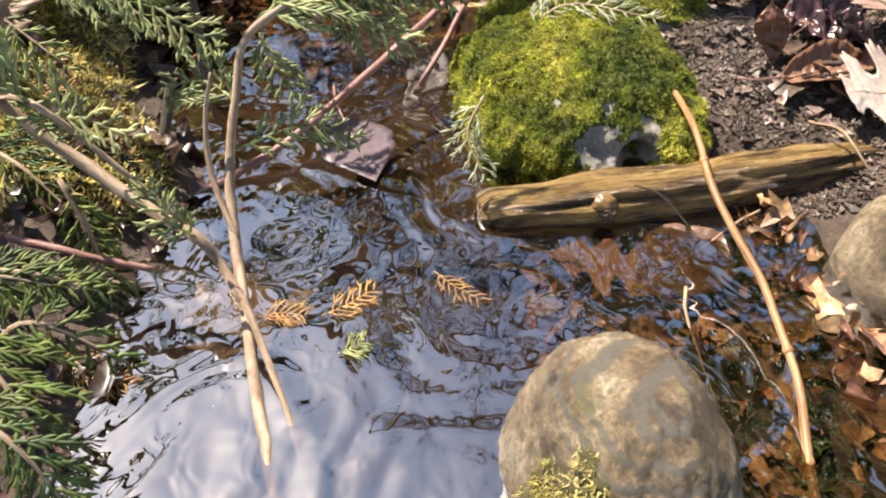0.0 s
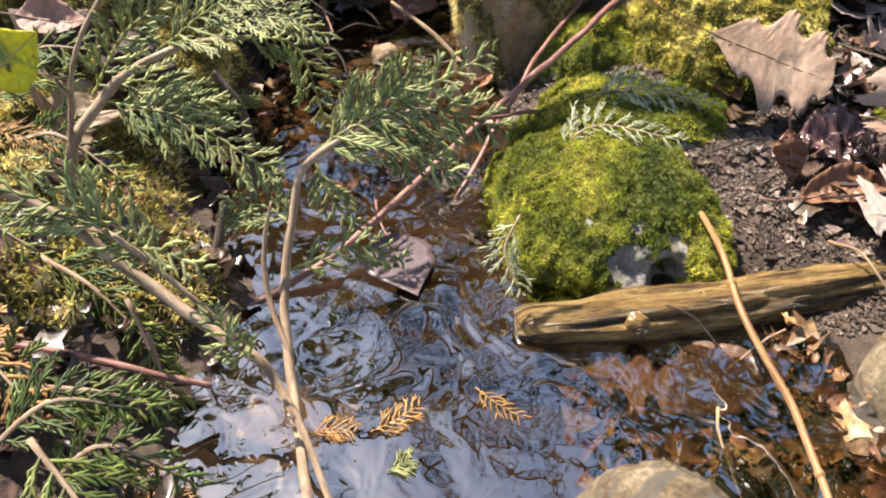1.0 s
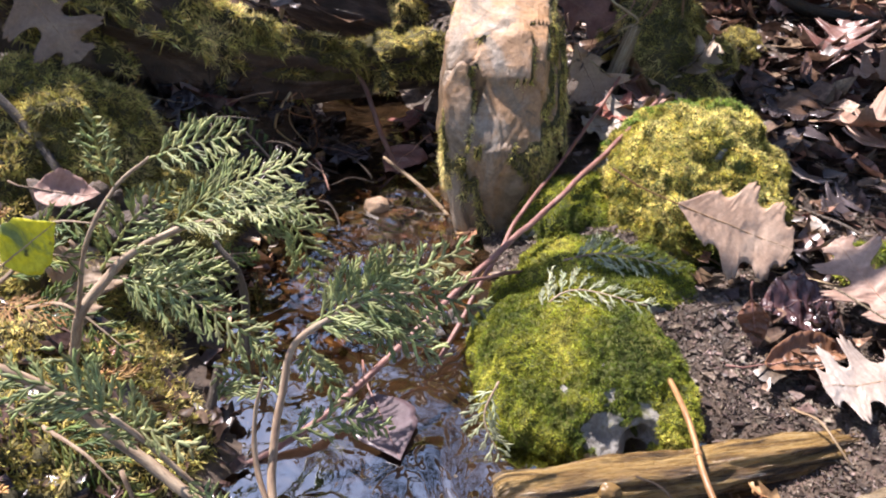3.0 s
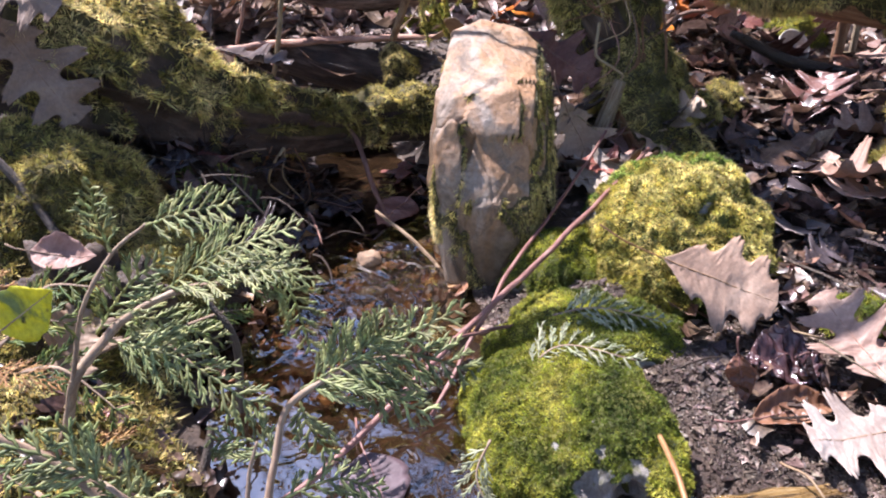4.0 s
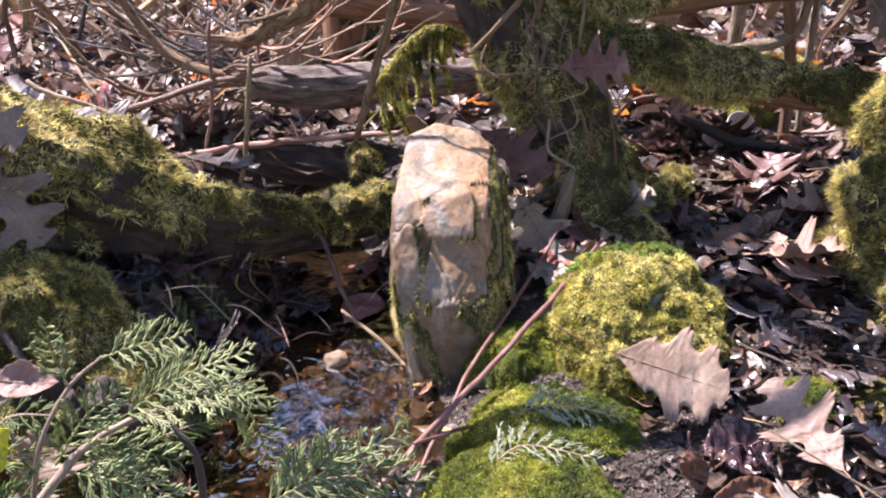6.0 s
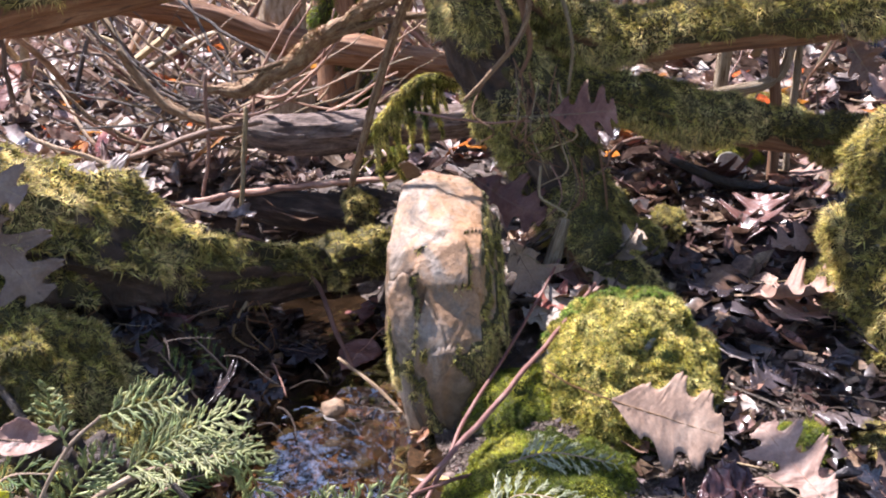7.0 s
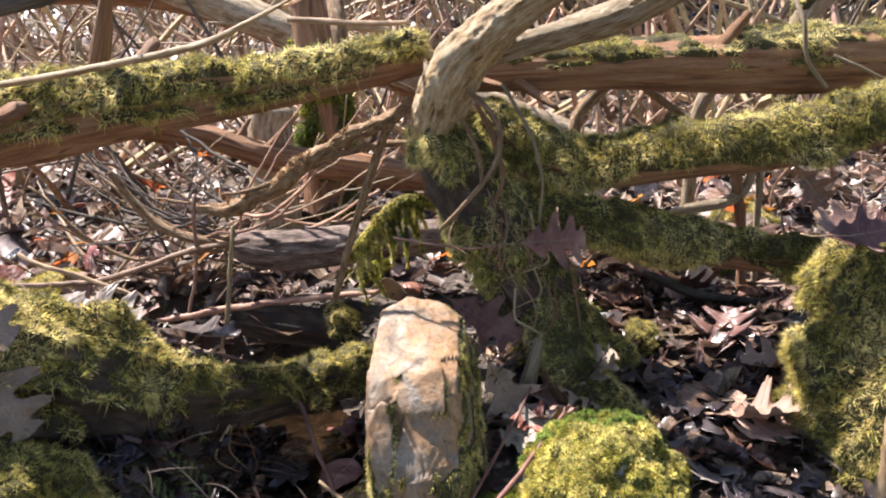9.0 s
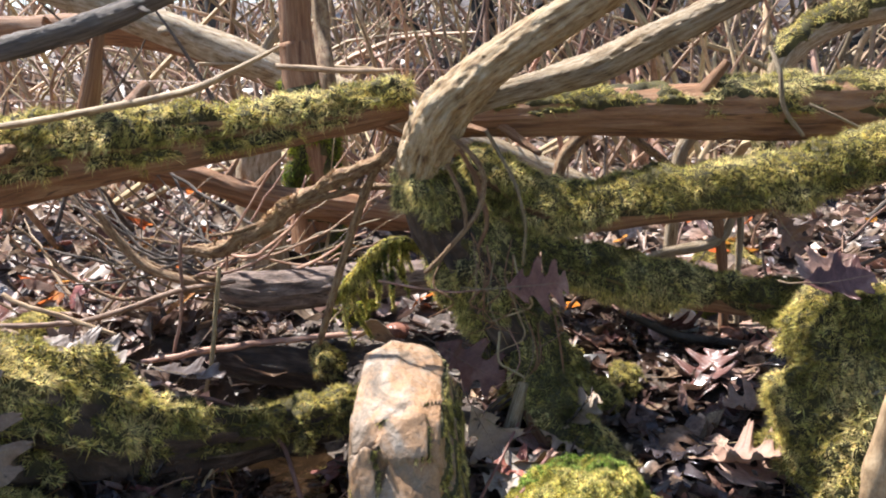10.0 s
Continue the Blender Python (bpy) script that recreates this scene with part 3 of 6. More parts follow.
right_rock = boulder((0.315, 0.352, 0.0), (0.062, 0.05, 0.052), (0, 10, 20), 4, 2.4, 0.06, 0.1, 1.6, 9)
right_stone = tagged(part("stone", right_rock, BANDED), "smooth olive-grey stone lying in mud at the water's edge", "stone")
mossy(right_stone, *right_rock, lambda V, N: step(0.0, 0.35, -0.35 + 1.2 * fbm(V * 24, 3, 12)), 0.002, 0.003, 0.0009, 300000, (MOSS_OLD_PAD, MOSS_OLD), 28)

mr1 = boulder((0.110, 0.538, -0.006), (0.094, 0.108, 0.055), (4, -8, 20), 6, 2.3, 0.12, 0.0, 1.8, 4)
hole = np.exp(-((mr1[0][:, 0] - 0.146) / 0.015) ** 2 - ((mr1[0][:, 2] - 0.008) / 0.014) ** 2) * step(0.50, 0.47, mr1[0][:, 1])
mr1 = (mr1[0] + hole[:, None] * np.array([-0.006, 0.045, 0.0]), mr1[1])
moss_rock = part("mossy_rock", mr1, ROCK)
tagged(moss_rock, "low grey rock capped with bright yellow-green moss by the stream", "rock")
mossy(moss_rock, *mr1, lambda V, N: step(0.0, 0.35, 0.40 + N[:, 2] * 0.5 + 1.1 * fbm(V * 16, 3, 6) + 0.4 * fbm(V * 60, 2, 7) - 1.6 * step(0.026, 0.008, np.hypot((V[:, 0] - 0.126) * 0.8, V[:, 2] - 0.014) + 0.05 * fbm(V * 60, 3, 8)) * step(0.52, 0.49, V[:, 1])), 0.0045, 0.0033, 0.0013, 800000, (MOSS_PAD, MOSS), 22, 0.8, lump=75)

mr2 = boulder((0.268, 0.820, 0.0), (0.122, 0.150, 0.150), (8, -5, -12), 6, 1.85, 0.15, 0.12, 1.8, 12)
moss_rock_b = part("mossy_rock", mr2, ROCK)
tagged(moss_rock_b, "large rounded rock under thick golden-green moss", "rock")
mossy(moss_rock_b, *mr2, lambda V, N: step(0.0, 0.35, 0.30 + N[:, 2] * 0.6 + 1.3 * fbm(V * 13, 3, 16) + 0.4 * fbm(V * 50, 2, 17) - 0.9 * step(0.2, 0.10, V[:, 0]) * step(0.10, 0.05, V[:, 2])), 0.0065, 0.0048, 0.0017, 460000, (MOSS_PAD, MOSS_GOLD), 23, 0.8, lump=62)
mossy(moss_rock_b, *mr2, lambda V, N: step(0.0, 0.3, (V[:, 1] - 0.842) * 9 + 0.35 * (V[:, 0] - 0.26) + (V[:, 2] - 0.10) * 2.5 + 0.35 * fbm(V * 22, 3, 19)), 0.0072, 0.0050, 0.0015, 460000, (MOSS_PAD, MOSS_GREEN), 123, 0.8, lump=62)

fr = boulder((0.132, 0.790, 0.0), (0.062, 0.066, 0.070), (0, -8, -30), 5, 2.1, 0.12, 0.1, 1.6, 44)
foot_rock = part("mossy_rock", fr, ROCK)
tagged(foot_rock, "grey rock with dark green moss below the standing stone", "rock")
mossy(foot_rock, *fr, lambda V, N: step(0.0, 0.35, -0.1 + N[:, 2] * 0.7 + 0.9 * fbm(V * 15, 3, 46)), 0.007, 0.006, 0.0011, 380000, (MOSS_PAD, MOSS), 27)

sd = boulder((0.148, 0.662, -0.004), (0.102, 0.078, 0.056), (0, -6, 10), 5, 2.1, 0.14, 0.0, 1.8, 47)
saddle = part("mossy_rock", sd, ROCK)
tagged(saddle, "low rock under moss between the two larger mossy rocks", "rock")
mossy(saddle, *sd, lambda V, N: step(0.0, 0.35, 0.12 + N[:, 2] * 0.6 + 1.2 * fbm(V * 17, 3, 48)), 0.0045, 0.0042, 0.0014, 520000, (MOSS_PAD, MOSS), 29, 0.8, lump=70)

lr = boulder((-0.43, 0.765, 0.07), (0.092, 0.10, 0.125), (0, 0, 30), 5, 2.3, 0.1, 0.1, 1.5, 14)
left_rock = part("mossy_rock", lr, ROCK)
tagged(left_rock, "rounded bank rock covered in olive moss", "rock")
mossy(left_rock, *lr, lambda V, N: step(0.0, 0.35, 0.4 + N[:, 2] * 0.7 + 1.2 * fbm(V * 13, 3, 18)), 0.014, 0.010, 0.0015, 150000, (MOSS_OLD_PAD, MOSS_OLD), 24)

for at, radii, turn, sd_, amount, words in (
        ((0.653, 0.890, 0.271), (0.066, 0.085, 0.066), (0, 4, -14), 15, 0.55, "upper block of a mossy rock on the bank under olive moss"),
        ((0.647, 0.860, 0.111), (0.076, 0.095, 0.112), (0, -4, 10), 115, 0.42, "lower block of a mossy rock on the bank under olive moss")):
    rr = boulder(at, radii, turn, 5, 3.0, 0.30, 0.18, 2.6, sd_)
    right_moss = part("mossy_rock", rr, ROCK)
    tagged(right_moss, words, "rock")
    mossy(right_moss, *rr, lambda V, N: step(0.0, 0.35, amount + N[:, 2] * 0.8 + 1.3 * fbm(V * 14, 3, 19)), 0.013, 0.011, 0.0015, 160000, (MOSS_OLD_PAD, MOSS_OLD), sd_ + 10, lump=44)


def split(V, F, times):
    """Cut each triangle into four."""
    for _ in range(times):
        e = np.sort(np.concatenate([F[:, [0, 1]], F[:, [1, 2]], F[:, [2, 0]]]), axis=1)
        u, inv = np.unique(e, axis=0, return_inverse=True)
        m = len(V) + inv.reshape(3, -1)
        V = np.vstack([V, V[u].mean(1)])
        a, b, c = F.T
        F = np.concatenate([np.stack(t, 1) for t in ((a, m[0], m[2]), (m[0], b, m[1]), (m[2], m[1], c), (m[0], m[1], m[2]))])
    return V, F


CHIPS = np.random.default_rng(81).uniform((-0.05, 0.76, -0.05), (0.15, 1.09, 0.30), (90, 3))


def chips(V):
    """Which broken block of the stone a place belongs to, and how near the next one is."""
    q = V + 0.010 * np.stack([fbm(V * 30 + 5 * a, 2, 60 + a) for a in range(3)], 1)
    d = np.linalg.norm((q[:, None] - CHIPS[None]) * np.array([1.2, 1.2, 0.55]), axis=2)
    near = np.partition(d, 1, axis=1)
    return d.argmin(1), near[:, 0], near[:, 1]


def in_cracks(V):
    k, f1, f2 = chips(V)
    return step(0.012, 0.002, f2 - f1)


def standing_stone():
    """A leaning faceted block: slanted top, ledge, and a front edge."""
    corners = ((-0.005, 0.81, -0.05), (0.035, 0.785, -0.05), (0.09, 0.80, -0.05), (0.115, 0.88, -0.05), (0.02, 0.95, -0.05), (-0.02, 0.93, -0.05), (-0.016, 0.813, 0.09), (0.038, 0.792, 0.10), (0.092, 0.80, 0.10),
               (0.118, 0.88, 0.10), (-0.024, 0.84, 0.18), (-0.024, 0.875, 0.212), (0.07, 0.865, 0.222), (0.094, 0.86, 0.212), (0.122, 0.94, 0.18), (0.0, 0.985, 0.262), (0.034, 1.01, 0.272),
               (0.08, 1.01, 0.262), (0.108, 0.985, 0.248), (0.128, 1.01, 0.19), (0.05, 1.07, 0.23), (0.0, 1.05, 0.2), (0.11, 1.05, 0.1), (0.0, 1.03, 0.1))
    bm = bmesh.new()
    for c in corners:
        bm.verts.new(c)
    bmesh.ops.convex_hull(bm, input=bm.verts[:])
    bmesh.ops.delete(bm, geom=[v for v in bm.verts if not v.link_faces], context="VERTS")
    bmesh.ops.triangulate(bm, faces=bm.faces[:])
    bm.verts.index_update()
    V = np.array([v.co[:] for v in bm.verts])
    F = np.array([[v.index for v in f.verts] for f in bm.faces])
    bm.free()
    V, F = split(V, F, 5)
    for _ in range(7):
        acc, num = np.zeros_like(V), np.zeros(len(V))
        for a, b in ((0, 1), (1, 2), (2, 0)):
            for k in range(3):
                acc[:, k] += np.bincount(F[:, a], V[F[:, b], k], len(V)) + np.bincount(F[:, b], V[F[:, a], k], len(V))
            num += np.bincount(F[:, a], minlength=len(V)) + np.bincount(F[:, b], minlength=len(V))
        V = 0.5 * V + 0.5 * acc / num[:, None]
    N = normals(V, F)
    k, f1, f2 = chips(V)
    block = np.random.default_rng(8).normal(size=(90, 4))[k]
    slope = (V - CHIPS[k]) * np.array([1, 1, 0.6])
    V = V + N * ((0.0006 + 0.0018 * step(0.235, 0.20, V[:, 2])) * np.clip(block[:, 3], -1.4, 1.4) + 0.09 * step(0.25, 0.20, V[:, 2]) * (slope * block[:, :3]).sum(1) - 0.0018 * step(0.003, 0.0, f2 - f1) * step(0.235, 0.20, V[:, 2]) + 0.006 * fbm(V * 14, 2, 30) + 0.003 * fbm(V * 45, 3, 32) + 0.0014 * fbm(V * 150, 2, 33))[:, None]
    return V, F


st = standing_stone()
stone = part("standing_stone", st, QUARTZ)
tagged(stone, "upright pale quartz stone with rusty streaks and moss in its cracks", "stone")
mossy(stone, *st, lambda V, N: step(0.0, 0.3, -0.36 + 0.9 * fbm(V * np.array([24, 24, 9]), 3, 41) + 0.3 * fbm(V * 70, 2, 42) + 0.30 * in_cracks(V) + 0.5 * step(0.3, 0.9, N[:, 0]) + 0.15 * step(0.14, 0.02, V[:, 2])) * step(0.55, 0.25, N[:, 2]), 0.0025, 0.006, 0.0011, 260000, (MOSS_OLD_PAD, MOSS_OLD), 26, droop=0.6)
for at, r, mat, label in (((-0.104, 0.86, 0.0), 0.019, PALE_STONE, "pale pink pebble half out of the water"), ((-0.095, 0.80, -0.026), 0.02, GREY_STONE, "brown pebble under shallow water"),
                          ((-0.16, 0.83, -0.03), 0.016, GREY_STONE, "brown pebble under shallow water"), ((-0.06, 0.76, -0.03), 0.017, GREY_STONE, "brown pebble under shallow water")):
    tagged(part("pebble", boulder(at, (r * 0.9, r * 0.8, r * 0.65), (0, 0, 40), 4, 2.4, 0.22, 0.15, 1.5, int(r * 1e4)), mat), label, "pebble", "pebbles in the stream")
pb = np.random.default_rng(17)
for k in range(16):
    x, y, r = pb.uniform(-0.22, -0.02), pb.uniform(0.68, 0.98), pb.uniform(0.008, 0.019)
    z = float(land(np.array([x]), np.array([y]))[0]) + r * 0.25
    tagged(part("pebble", boulder((x, y, z), (r, r * 0.8, r * 0.6), (0, 0, 60 * k), 3, 2.4, 0.2, 0.15, 1.5, 900 + k), (PALE_STONE, GREY_STONE)[k % 2]), ("tan pebble on the pool bed", "brown pebble on the pool bed")[k % 2], "pebble", "pebbles in the stream")


# ---- logs and limbs ----
def log_thing(name, ctrl, material, label, category="log", count=60, sides=24, lump=0.08, ridge=0.14, seed=0, moss=None, wobble=0.0, skin=0.0):
    g = tube(ctrl, count, sides, lump, ridge, seed, wobble, True, skin)
    ob = tagged(part(name, g, material), label, category)
    if moss:
        mask, thick, length, width, density, mats, droop = moss
        mossy(ob, g[0], g[1], mask, thick, length, width, density, mats, seed + 100, 0.6, droop, 3, False, 26)
    return ob


def stubs(ob, ctrl, material, count, seed):
    """Short broken side branches on a limb."""
    rng = np.random.default_rng(seed)
    q = spline(ctrl, 200)
    for k in range(count):
        i = int(rng.integers(15, 185))
        t = unit(q[i + 3, :3] - q[i - 3, :3])
        d = unit(np.cross(t, rng.normal(size=3)) + 0.5 * t + np.array([0, 0, 0.3]))
        r, L = q[i, 3], q[i, 3] * (1.4 + 2.2 * rng.random())
        a = q[i, :3]
        part("stub", tube([(*a, r * 0.4), (*(a + d * (r + L * 0.3)), r * 0.3), (*(a + d * (r + L)), r * 0.16)], 10, 8, 0.15, 0.2, k + seed), material, ob)


def topside(low, scale, seed, amp=0.9):
    return lambda V, N: step(0.0, 0.35, N[:, 2] - low + amp * fbm(V * scale, 3, seed) + 0.55 * fbm(V * 42, 2, seed + 1))


wl = tube([(0.026, 0.404, -0.002, 0.007), (0.031, 0.405, -0.001, 0.013), (0.042, 0.407, 0.001, 0.0172), (0.10, 0.414, 0.003, 0.0192), (0.17, 0.424, 0.006, 0.0190), (0.24, 0.437, 0.008, 0.0170), (0.30, 0.452, 0.008, 0.0155), (0.36, 0.468, 0.004, 0.014), (0.42, 0.485, -0.006, 0.011)], 240, 56, 0.12, 0.30, 3)
wet_log = tagged(part("wet_log", wl, WET_LOG), "wet yellow-brown barkless log lying at the water's edge", "log")
part("knot_collar", boulder((0.110, 0.400, 0.014), (0.0085, 0.0065, 0.0075), (30, 0, 0), 4, 2.2, 0.12, 0, 2, 6), WET_LOG, wet_log)
part("knot", boulder((0.1125, 0.3935, 0.0105), (0.0050, 0.004, 0.0045), (30, 0, 0), 4, 2.2, 0.3, 0, 3, 6), DARK_WOOD, wet_log, "dark broken knot")

limb_line = [(-0.993, 1.320, 0.443, 0.0658), (-0.665, 1.280, 0.500, 0.0622), (-0.587, 1.272, 0.511, 0.0605), (-0.352, 1.250, 0.538, 0.0474), (-0.139, 1.220, 0.562, 0.0354), (0.077, 1.210, 0.592, 0.0244)]
stubs(log_thing("fallen_log", limb_line, BARK,
          "fallen red-brown cedar log with thick moss on top", count=150, sides=44, ridge=0.26, seed=11, moss=(topside(-0.12, 14, 51, 1.0), 0.013, 0.015, 0.0017, 110000, (MOSS_OLD_PAD, MOSS_OLD), 0.7)), limb_line, BARK, 5, 952)
limb_line = [(0.101, 1.235, 0.561, 0.0206), (0.179, 1.235, 0.560, 0.0253), (0.394, 1.235, 0.561, 0.0350), (0.624, 1.235, 0.556, 0.0447), (0.828, 1.235, 0.553, 0.0499), (1.232, 1.255, 0.549, 0.0514)]
stubs(log_thing("fallen_log", limb_line, BARK,
          "fallen red-brown cedar log with patchy moss", count=150, sides=44, ridge=0.26, seed=12, moss=(topside(0.5, 13, 52, 1.3), 0.008, 0.012, 0.0015, 110000, (MOSS_OLD_PAD, MOSS_OLD), 0.5)), limb_line, BARK, 5, 912)
trunk = log_thing("leaning_trunk", [(0.083, 1.150, 0.465, 0.0243), (0.091, 1.150, 0.487, 0.0380), (0.105, 1.140, 0.530, 0.0408), (0.129, 1.115, 0.580, 0.0395), (0.165, 1.090, 0.617, 0.0336), (0.202, 1.060, 0.649, 0.0295), (0.245, 1.030, 0.680, 0.0270), (0.317, 0.960, 0.727, 0.0230), (0.433, 0.830, 0.807, 0.0196)], TRUNK_WOOD, "bent weathered cedar trunk on a mossy stump base", "tree trunk", 330, 64, 0.12, 0.08, 13, skin=0.10)
sb = tube([(0.324, 1.135, -0.023, 0.0984), (0.302, 1.130, 0.082, 0.0708), (0.266, 1.135, 0.172, 0.0550), (0.227, 1.145, 0.253, 0.0563), (0.177, 1.165, 0.340, 0.0597), (0.123, 1.165, 0.421, 0.0568), (0.101, 1.160, 0.467, 0.0420), (0.100, 1.170, 0.495, 0.0351)], 220, 60, 0.16, 0.35, 33, skin=0.14)
stump_base = part("stump_base", sb, DARK_WOOD, trunk, "dark rotten base hung with moss")
mossy(stump_base, sb[0], sb[1], lambda V, N: step(0.0, 0.4, 0.15 + 0.30 * N[:, 2] + 0.2 * step(0.1, 0.6, N[:, 0]) + 0.9 * fbm(V * 13, 3, 53)), 0.009, 0.012, 0.0014, 130000, (MOSS_OLD_PAD, MOSS_OLD), 113, 0.6, 0.6, 3, False, 26)
rs = np.random.default_rng(77)
for k in range(26):
    f = rs.random()
    z0 = 0.14 + 0.26 * f
    x0 = np.interp(z0, [0.1, 0.19, 0.27, 0.36, 0.44], [0.298, 0.268, 0.238, 0.19, 0.14]) + rs.normal() * 0.035
    y0, d = 1.03 + 0.02 * rs.random(), 0.05 + 0.08 * rs.random()
    r0 = 0.0010 + 0.0012 * rs.random() ** 2
    part("root_strand", tube([(x0, y0 + 0.03, z0 + 0.02, r0), (x0 + 0.01 * rs.normal(), y0, z0 - d * 0.3, r0), (x0 + 0.02 * rs.normal(), y0 - 0.01, z0 - d * 0.7, r0 * 0.8), (x0 + 0.025 * rs.normal(), y0, z0 - d, r0 * 0.4)], 14, 6, 0.05, 0, k, 0.006), (BARK, TWIG, BARK)[k % 3], trunk)
for k, c in enumerate(([(0.138, 1.09, 0.55, 0.004), (0.178, 1.07, 0.50, 0.0045), (0.172, 1.06, 0.444, 0.004), (0.124, 1.06, 0.387, 0.0035), (0.09, 1.06, 0.355, 0.003)],
                       [(0.186, 1.07, 0.555, 0.003), (0.222, 1.04, 0.486, 0.0028), (0.236, 1.04, 0.419, 0.0026), (0.233, 1.05, 0.36, 0.002)],
                       [(0.15, 1.085, 0.53, 0.004), (0.178, 1.09, 0.47, 0.005), (0.185, 1.085, 0.42, 0.004), (0.17, 1.08, 0.38, 0.002)], [(0.13, 1.09, 0.51, 0.003), (0.15, 1.085, 0.46, 0.004), (0.155, 1.085, 0.41, 0.003)])):
    part("root_strand", tube(c, 26, 8, 0.12, 0.1, k + 40, 0.004), (TAN_BARK, TWIG, BARK, TAN_BARK)[k], trunk)
log_thing("bare_limb", [(0.152, 1.120, 0.590, 0.0183), (0.274, 1.100, 0.619, 0.0205), (0.346, 1.060, 0.639, 0.0229), (0.420, 1.000, 0.680, 0.0205), (0.497, 0.940, 0.723, 0.0175), (0.613, 0.820, 0.805, 0.0147), (0.820, 0.720, 0.960, 0.0123)], PALE_WOOD, "pale bare limb rising over the logs", "limb", 240, 48, 0.12, 0.06, 14, skin=0.10)
log_thing("mossy_branch", [(0.176, 1.200, 0.488, 0.0307), (0.225, 1.200, 0.451, 0.0401), (0.290, 1.190, 0.416, 0.0392), (0.378, 1.170, 0.415, 0.0379), (0.480, 1.150, 0.430, 0.0374), (0.601, 1.130, 0.443, 0.0395), (0.706, 1.110, 0.465, 0.0406), (0.811, 1.080, 0.498, 0.0404), (1.030, 1.040, 0.558, 0.0389)], BARK,
          "sagging branch furred with olive moss", "branch", 80, 24, 0.1, 0.12, 15, (lambda V, N: step(0.0, 0.4, N[:, 2] * 0.6 + 0.45 + 0.7 * fbm(V * 9, 3, 54)), 0.012, 0.012, 0.0014, 130000, (MOSS_OLD_PAD, MOSS_OLD), 0.5))
log_thing("mossy_branch", [(0.208, 1.170, 0.355, 0.0290), (0.255, 1.165, 0.347, 0.0299), (0.335, 1.150, 0.329, 0.0334), (0.435, 1.140, 0.300, 0.0316), (0.546, 1.135, 0.274, 0.0282), (0.616, 1.130, 0.262, 0.0264), (0.682, 1.120, 0.258, 0.0236)], BARK,
          "low dark branch furred with green moss", "branch", 60, 22, 0.1, 0.12, 16, (lambda V, N: step(0.0, 0.4, N[:, 2] * 0.5 + 0.5 + 0.7 * fbm(V * 9, 3, 55)), 0.010, 0.010, 0.0013, 150000, (MOSS_OLD_PAD, MOSS_OLD), 0.45))
log_thing("root", [(0.255, 1.100, 0.210, 0.0308), (0.268, 1.050, 0.142, 0.0411), (0.297, 1.015, 0.085, 0.0474), (0.343, 0.980, 0.043, 0.0412), (0.401, 0.930, 0.001, 0.0258)], BARK, "mossy root running down from the trunk", "root", 40, 20, 0.14, 0.15, 17,
          (topside(-0.1, 12, 56), 0.009, 0.009, 0.0013, 170000, (MOSS_OLD_PAD, MOSS_OLD), 0.4))
sloping = log_thing("mossy_log", [(-0.62, 0.82, 0.33, 0.065), (-0.491, 0.87, 0.28, 0.066), (-0.42, 0.91, 0.225, 0.068), (-0.36, 0.96, 0.175, 0.062), (-0.30, 1.01, 0.135, 0.05), (-0.229, 1.07, 0.105, 0.04), (-0.146, 1.13, 0.085, 0.032), (-0.02, 1.19, 0.08, 0.03), (0.1, 1.22, 0.08, 0.03)], DARK_WOOD,
          "rotten log sloping down to the stream under shaggy moss", count=170, sides=40, seed=18, lump=0.26, ridge=0.5, moss=(topside(0.02, 17, 57, 2.1), 0.011, 0.012, 0.0019, 130000, (MOSS_OLD_PAD, MOSS_OLD), 0.5))
rl = np.random.default_rng(78)
LINE = spline([(-0.62, 0.82, 0.33), (-0.491, 0.87, 0.28), (-0.42, 0.91, 0.225), (-0.36, 0.96, 0.175), (-0.30, 1.01, 0.135), (-0.229, 1.07, 0.105)], 200)
for k in range(34):
    p = LINE[int(rl.integers(20, 199))] + np.array([0.02 * rl.normal(), -0.045 - 0.015 * rl.random(), -0.015])
    d, r0 = 0.05 + 0.08 * rl.random(), 0.0009 + 0.0014 * rl.random() ** 2
    w = rl.normal(size=(3, 2)) * 0.018
    part("root_strand", tube([(*p, r0), (p[0] + w[0, 0], p[1] + w[0, 1] * 0.5, p[2] - d * 0.35, r0), (p[0] + w[1, 0], p[1] + w[1, 1] * 0.5, p[2] - d * 0.7, r0 * 0.8), (p[0] + w[2, 0], p[1] + w[2, 1] * 0.5, p[2] - d, r0 * 0.4)], 14, 6, 0.05, 0, k, 0.008), (BARK, DARK_WOOD, TWIG)[k % 3], sloping)
log_thing("old_log", [(-0.295, 1.44, 0.25, 0.018), (-0.27, 1.44, 0.243, 0.03), (-0.207, 1.44, 0.233, 0.036), (-0.065, 1.45, 0.234, 0.0346), (0.126, 1.46, 0.24, 0.03), (0.4, 1.5, 0.24, 0.028)], LOG_BARK, "grey weathered log with flaking bark", count=160, sides=40, seed=19, ridge=0.3, lump=0.05)
log_thing("old_log", [(-0.29, 1.385, 0.13, 0.025), (-0.267, 1.38, 0.118, 0.032), (-0.136, 1.38, 0.088, 0.036), (0.014, 1.38, 0.062, 0.033), (0.16, 1.38, 0.05, 0.03)], DARK_WOOD, "black rotten log in the wet hollow", seed=20, ridge=0.3)
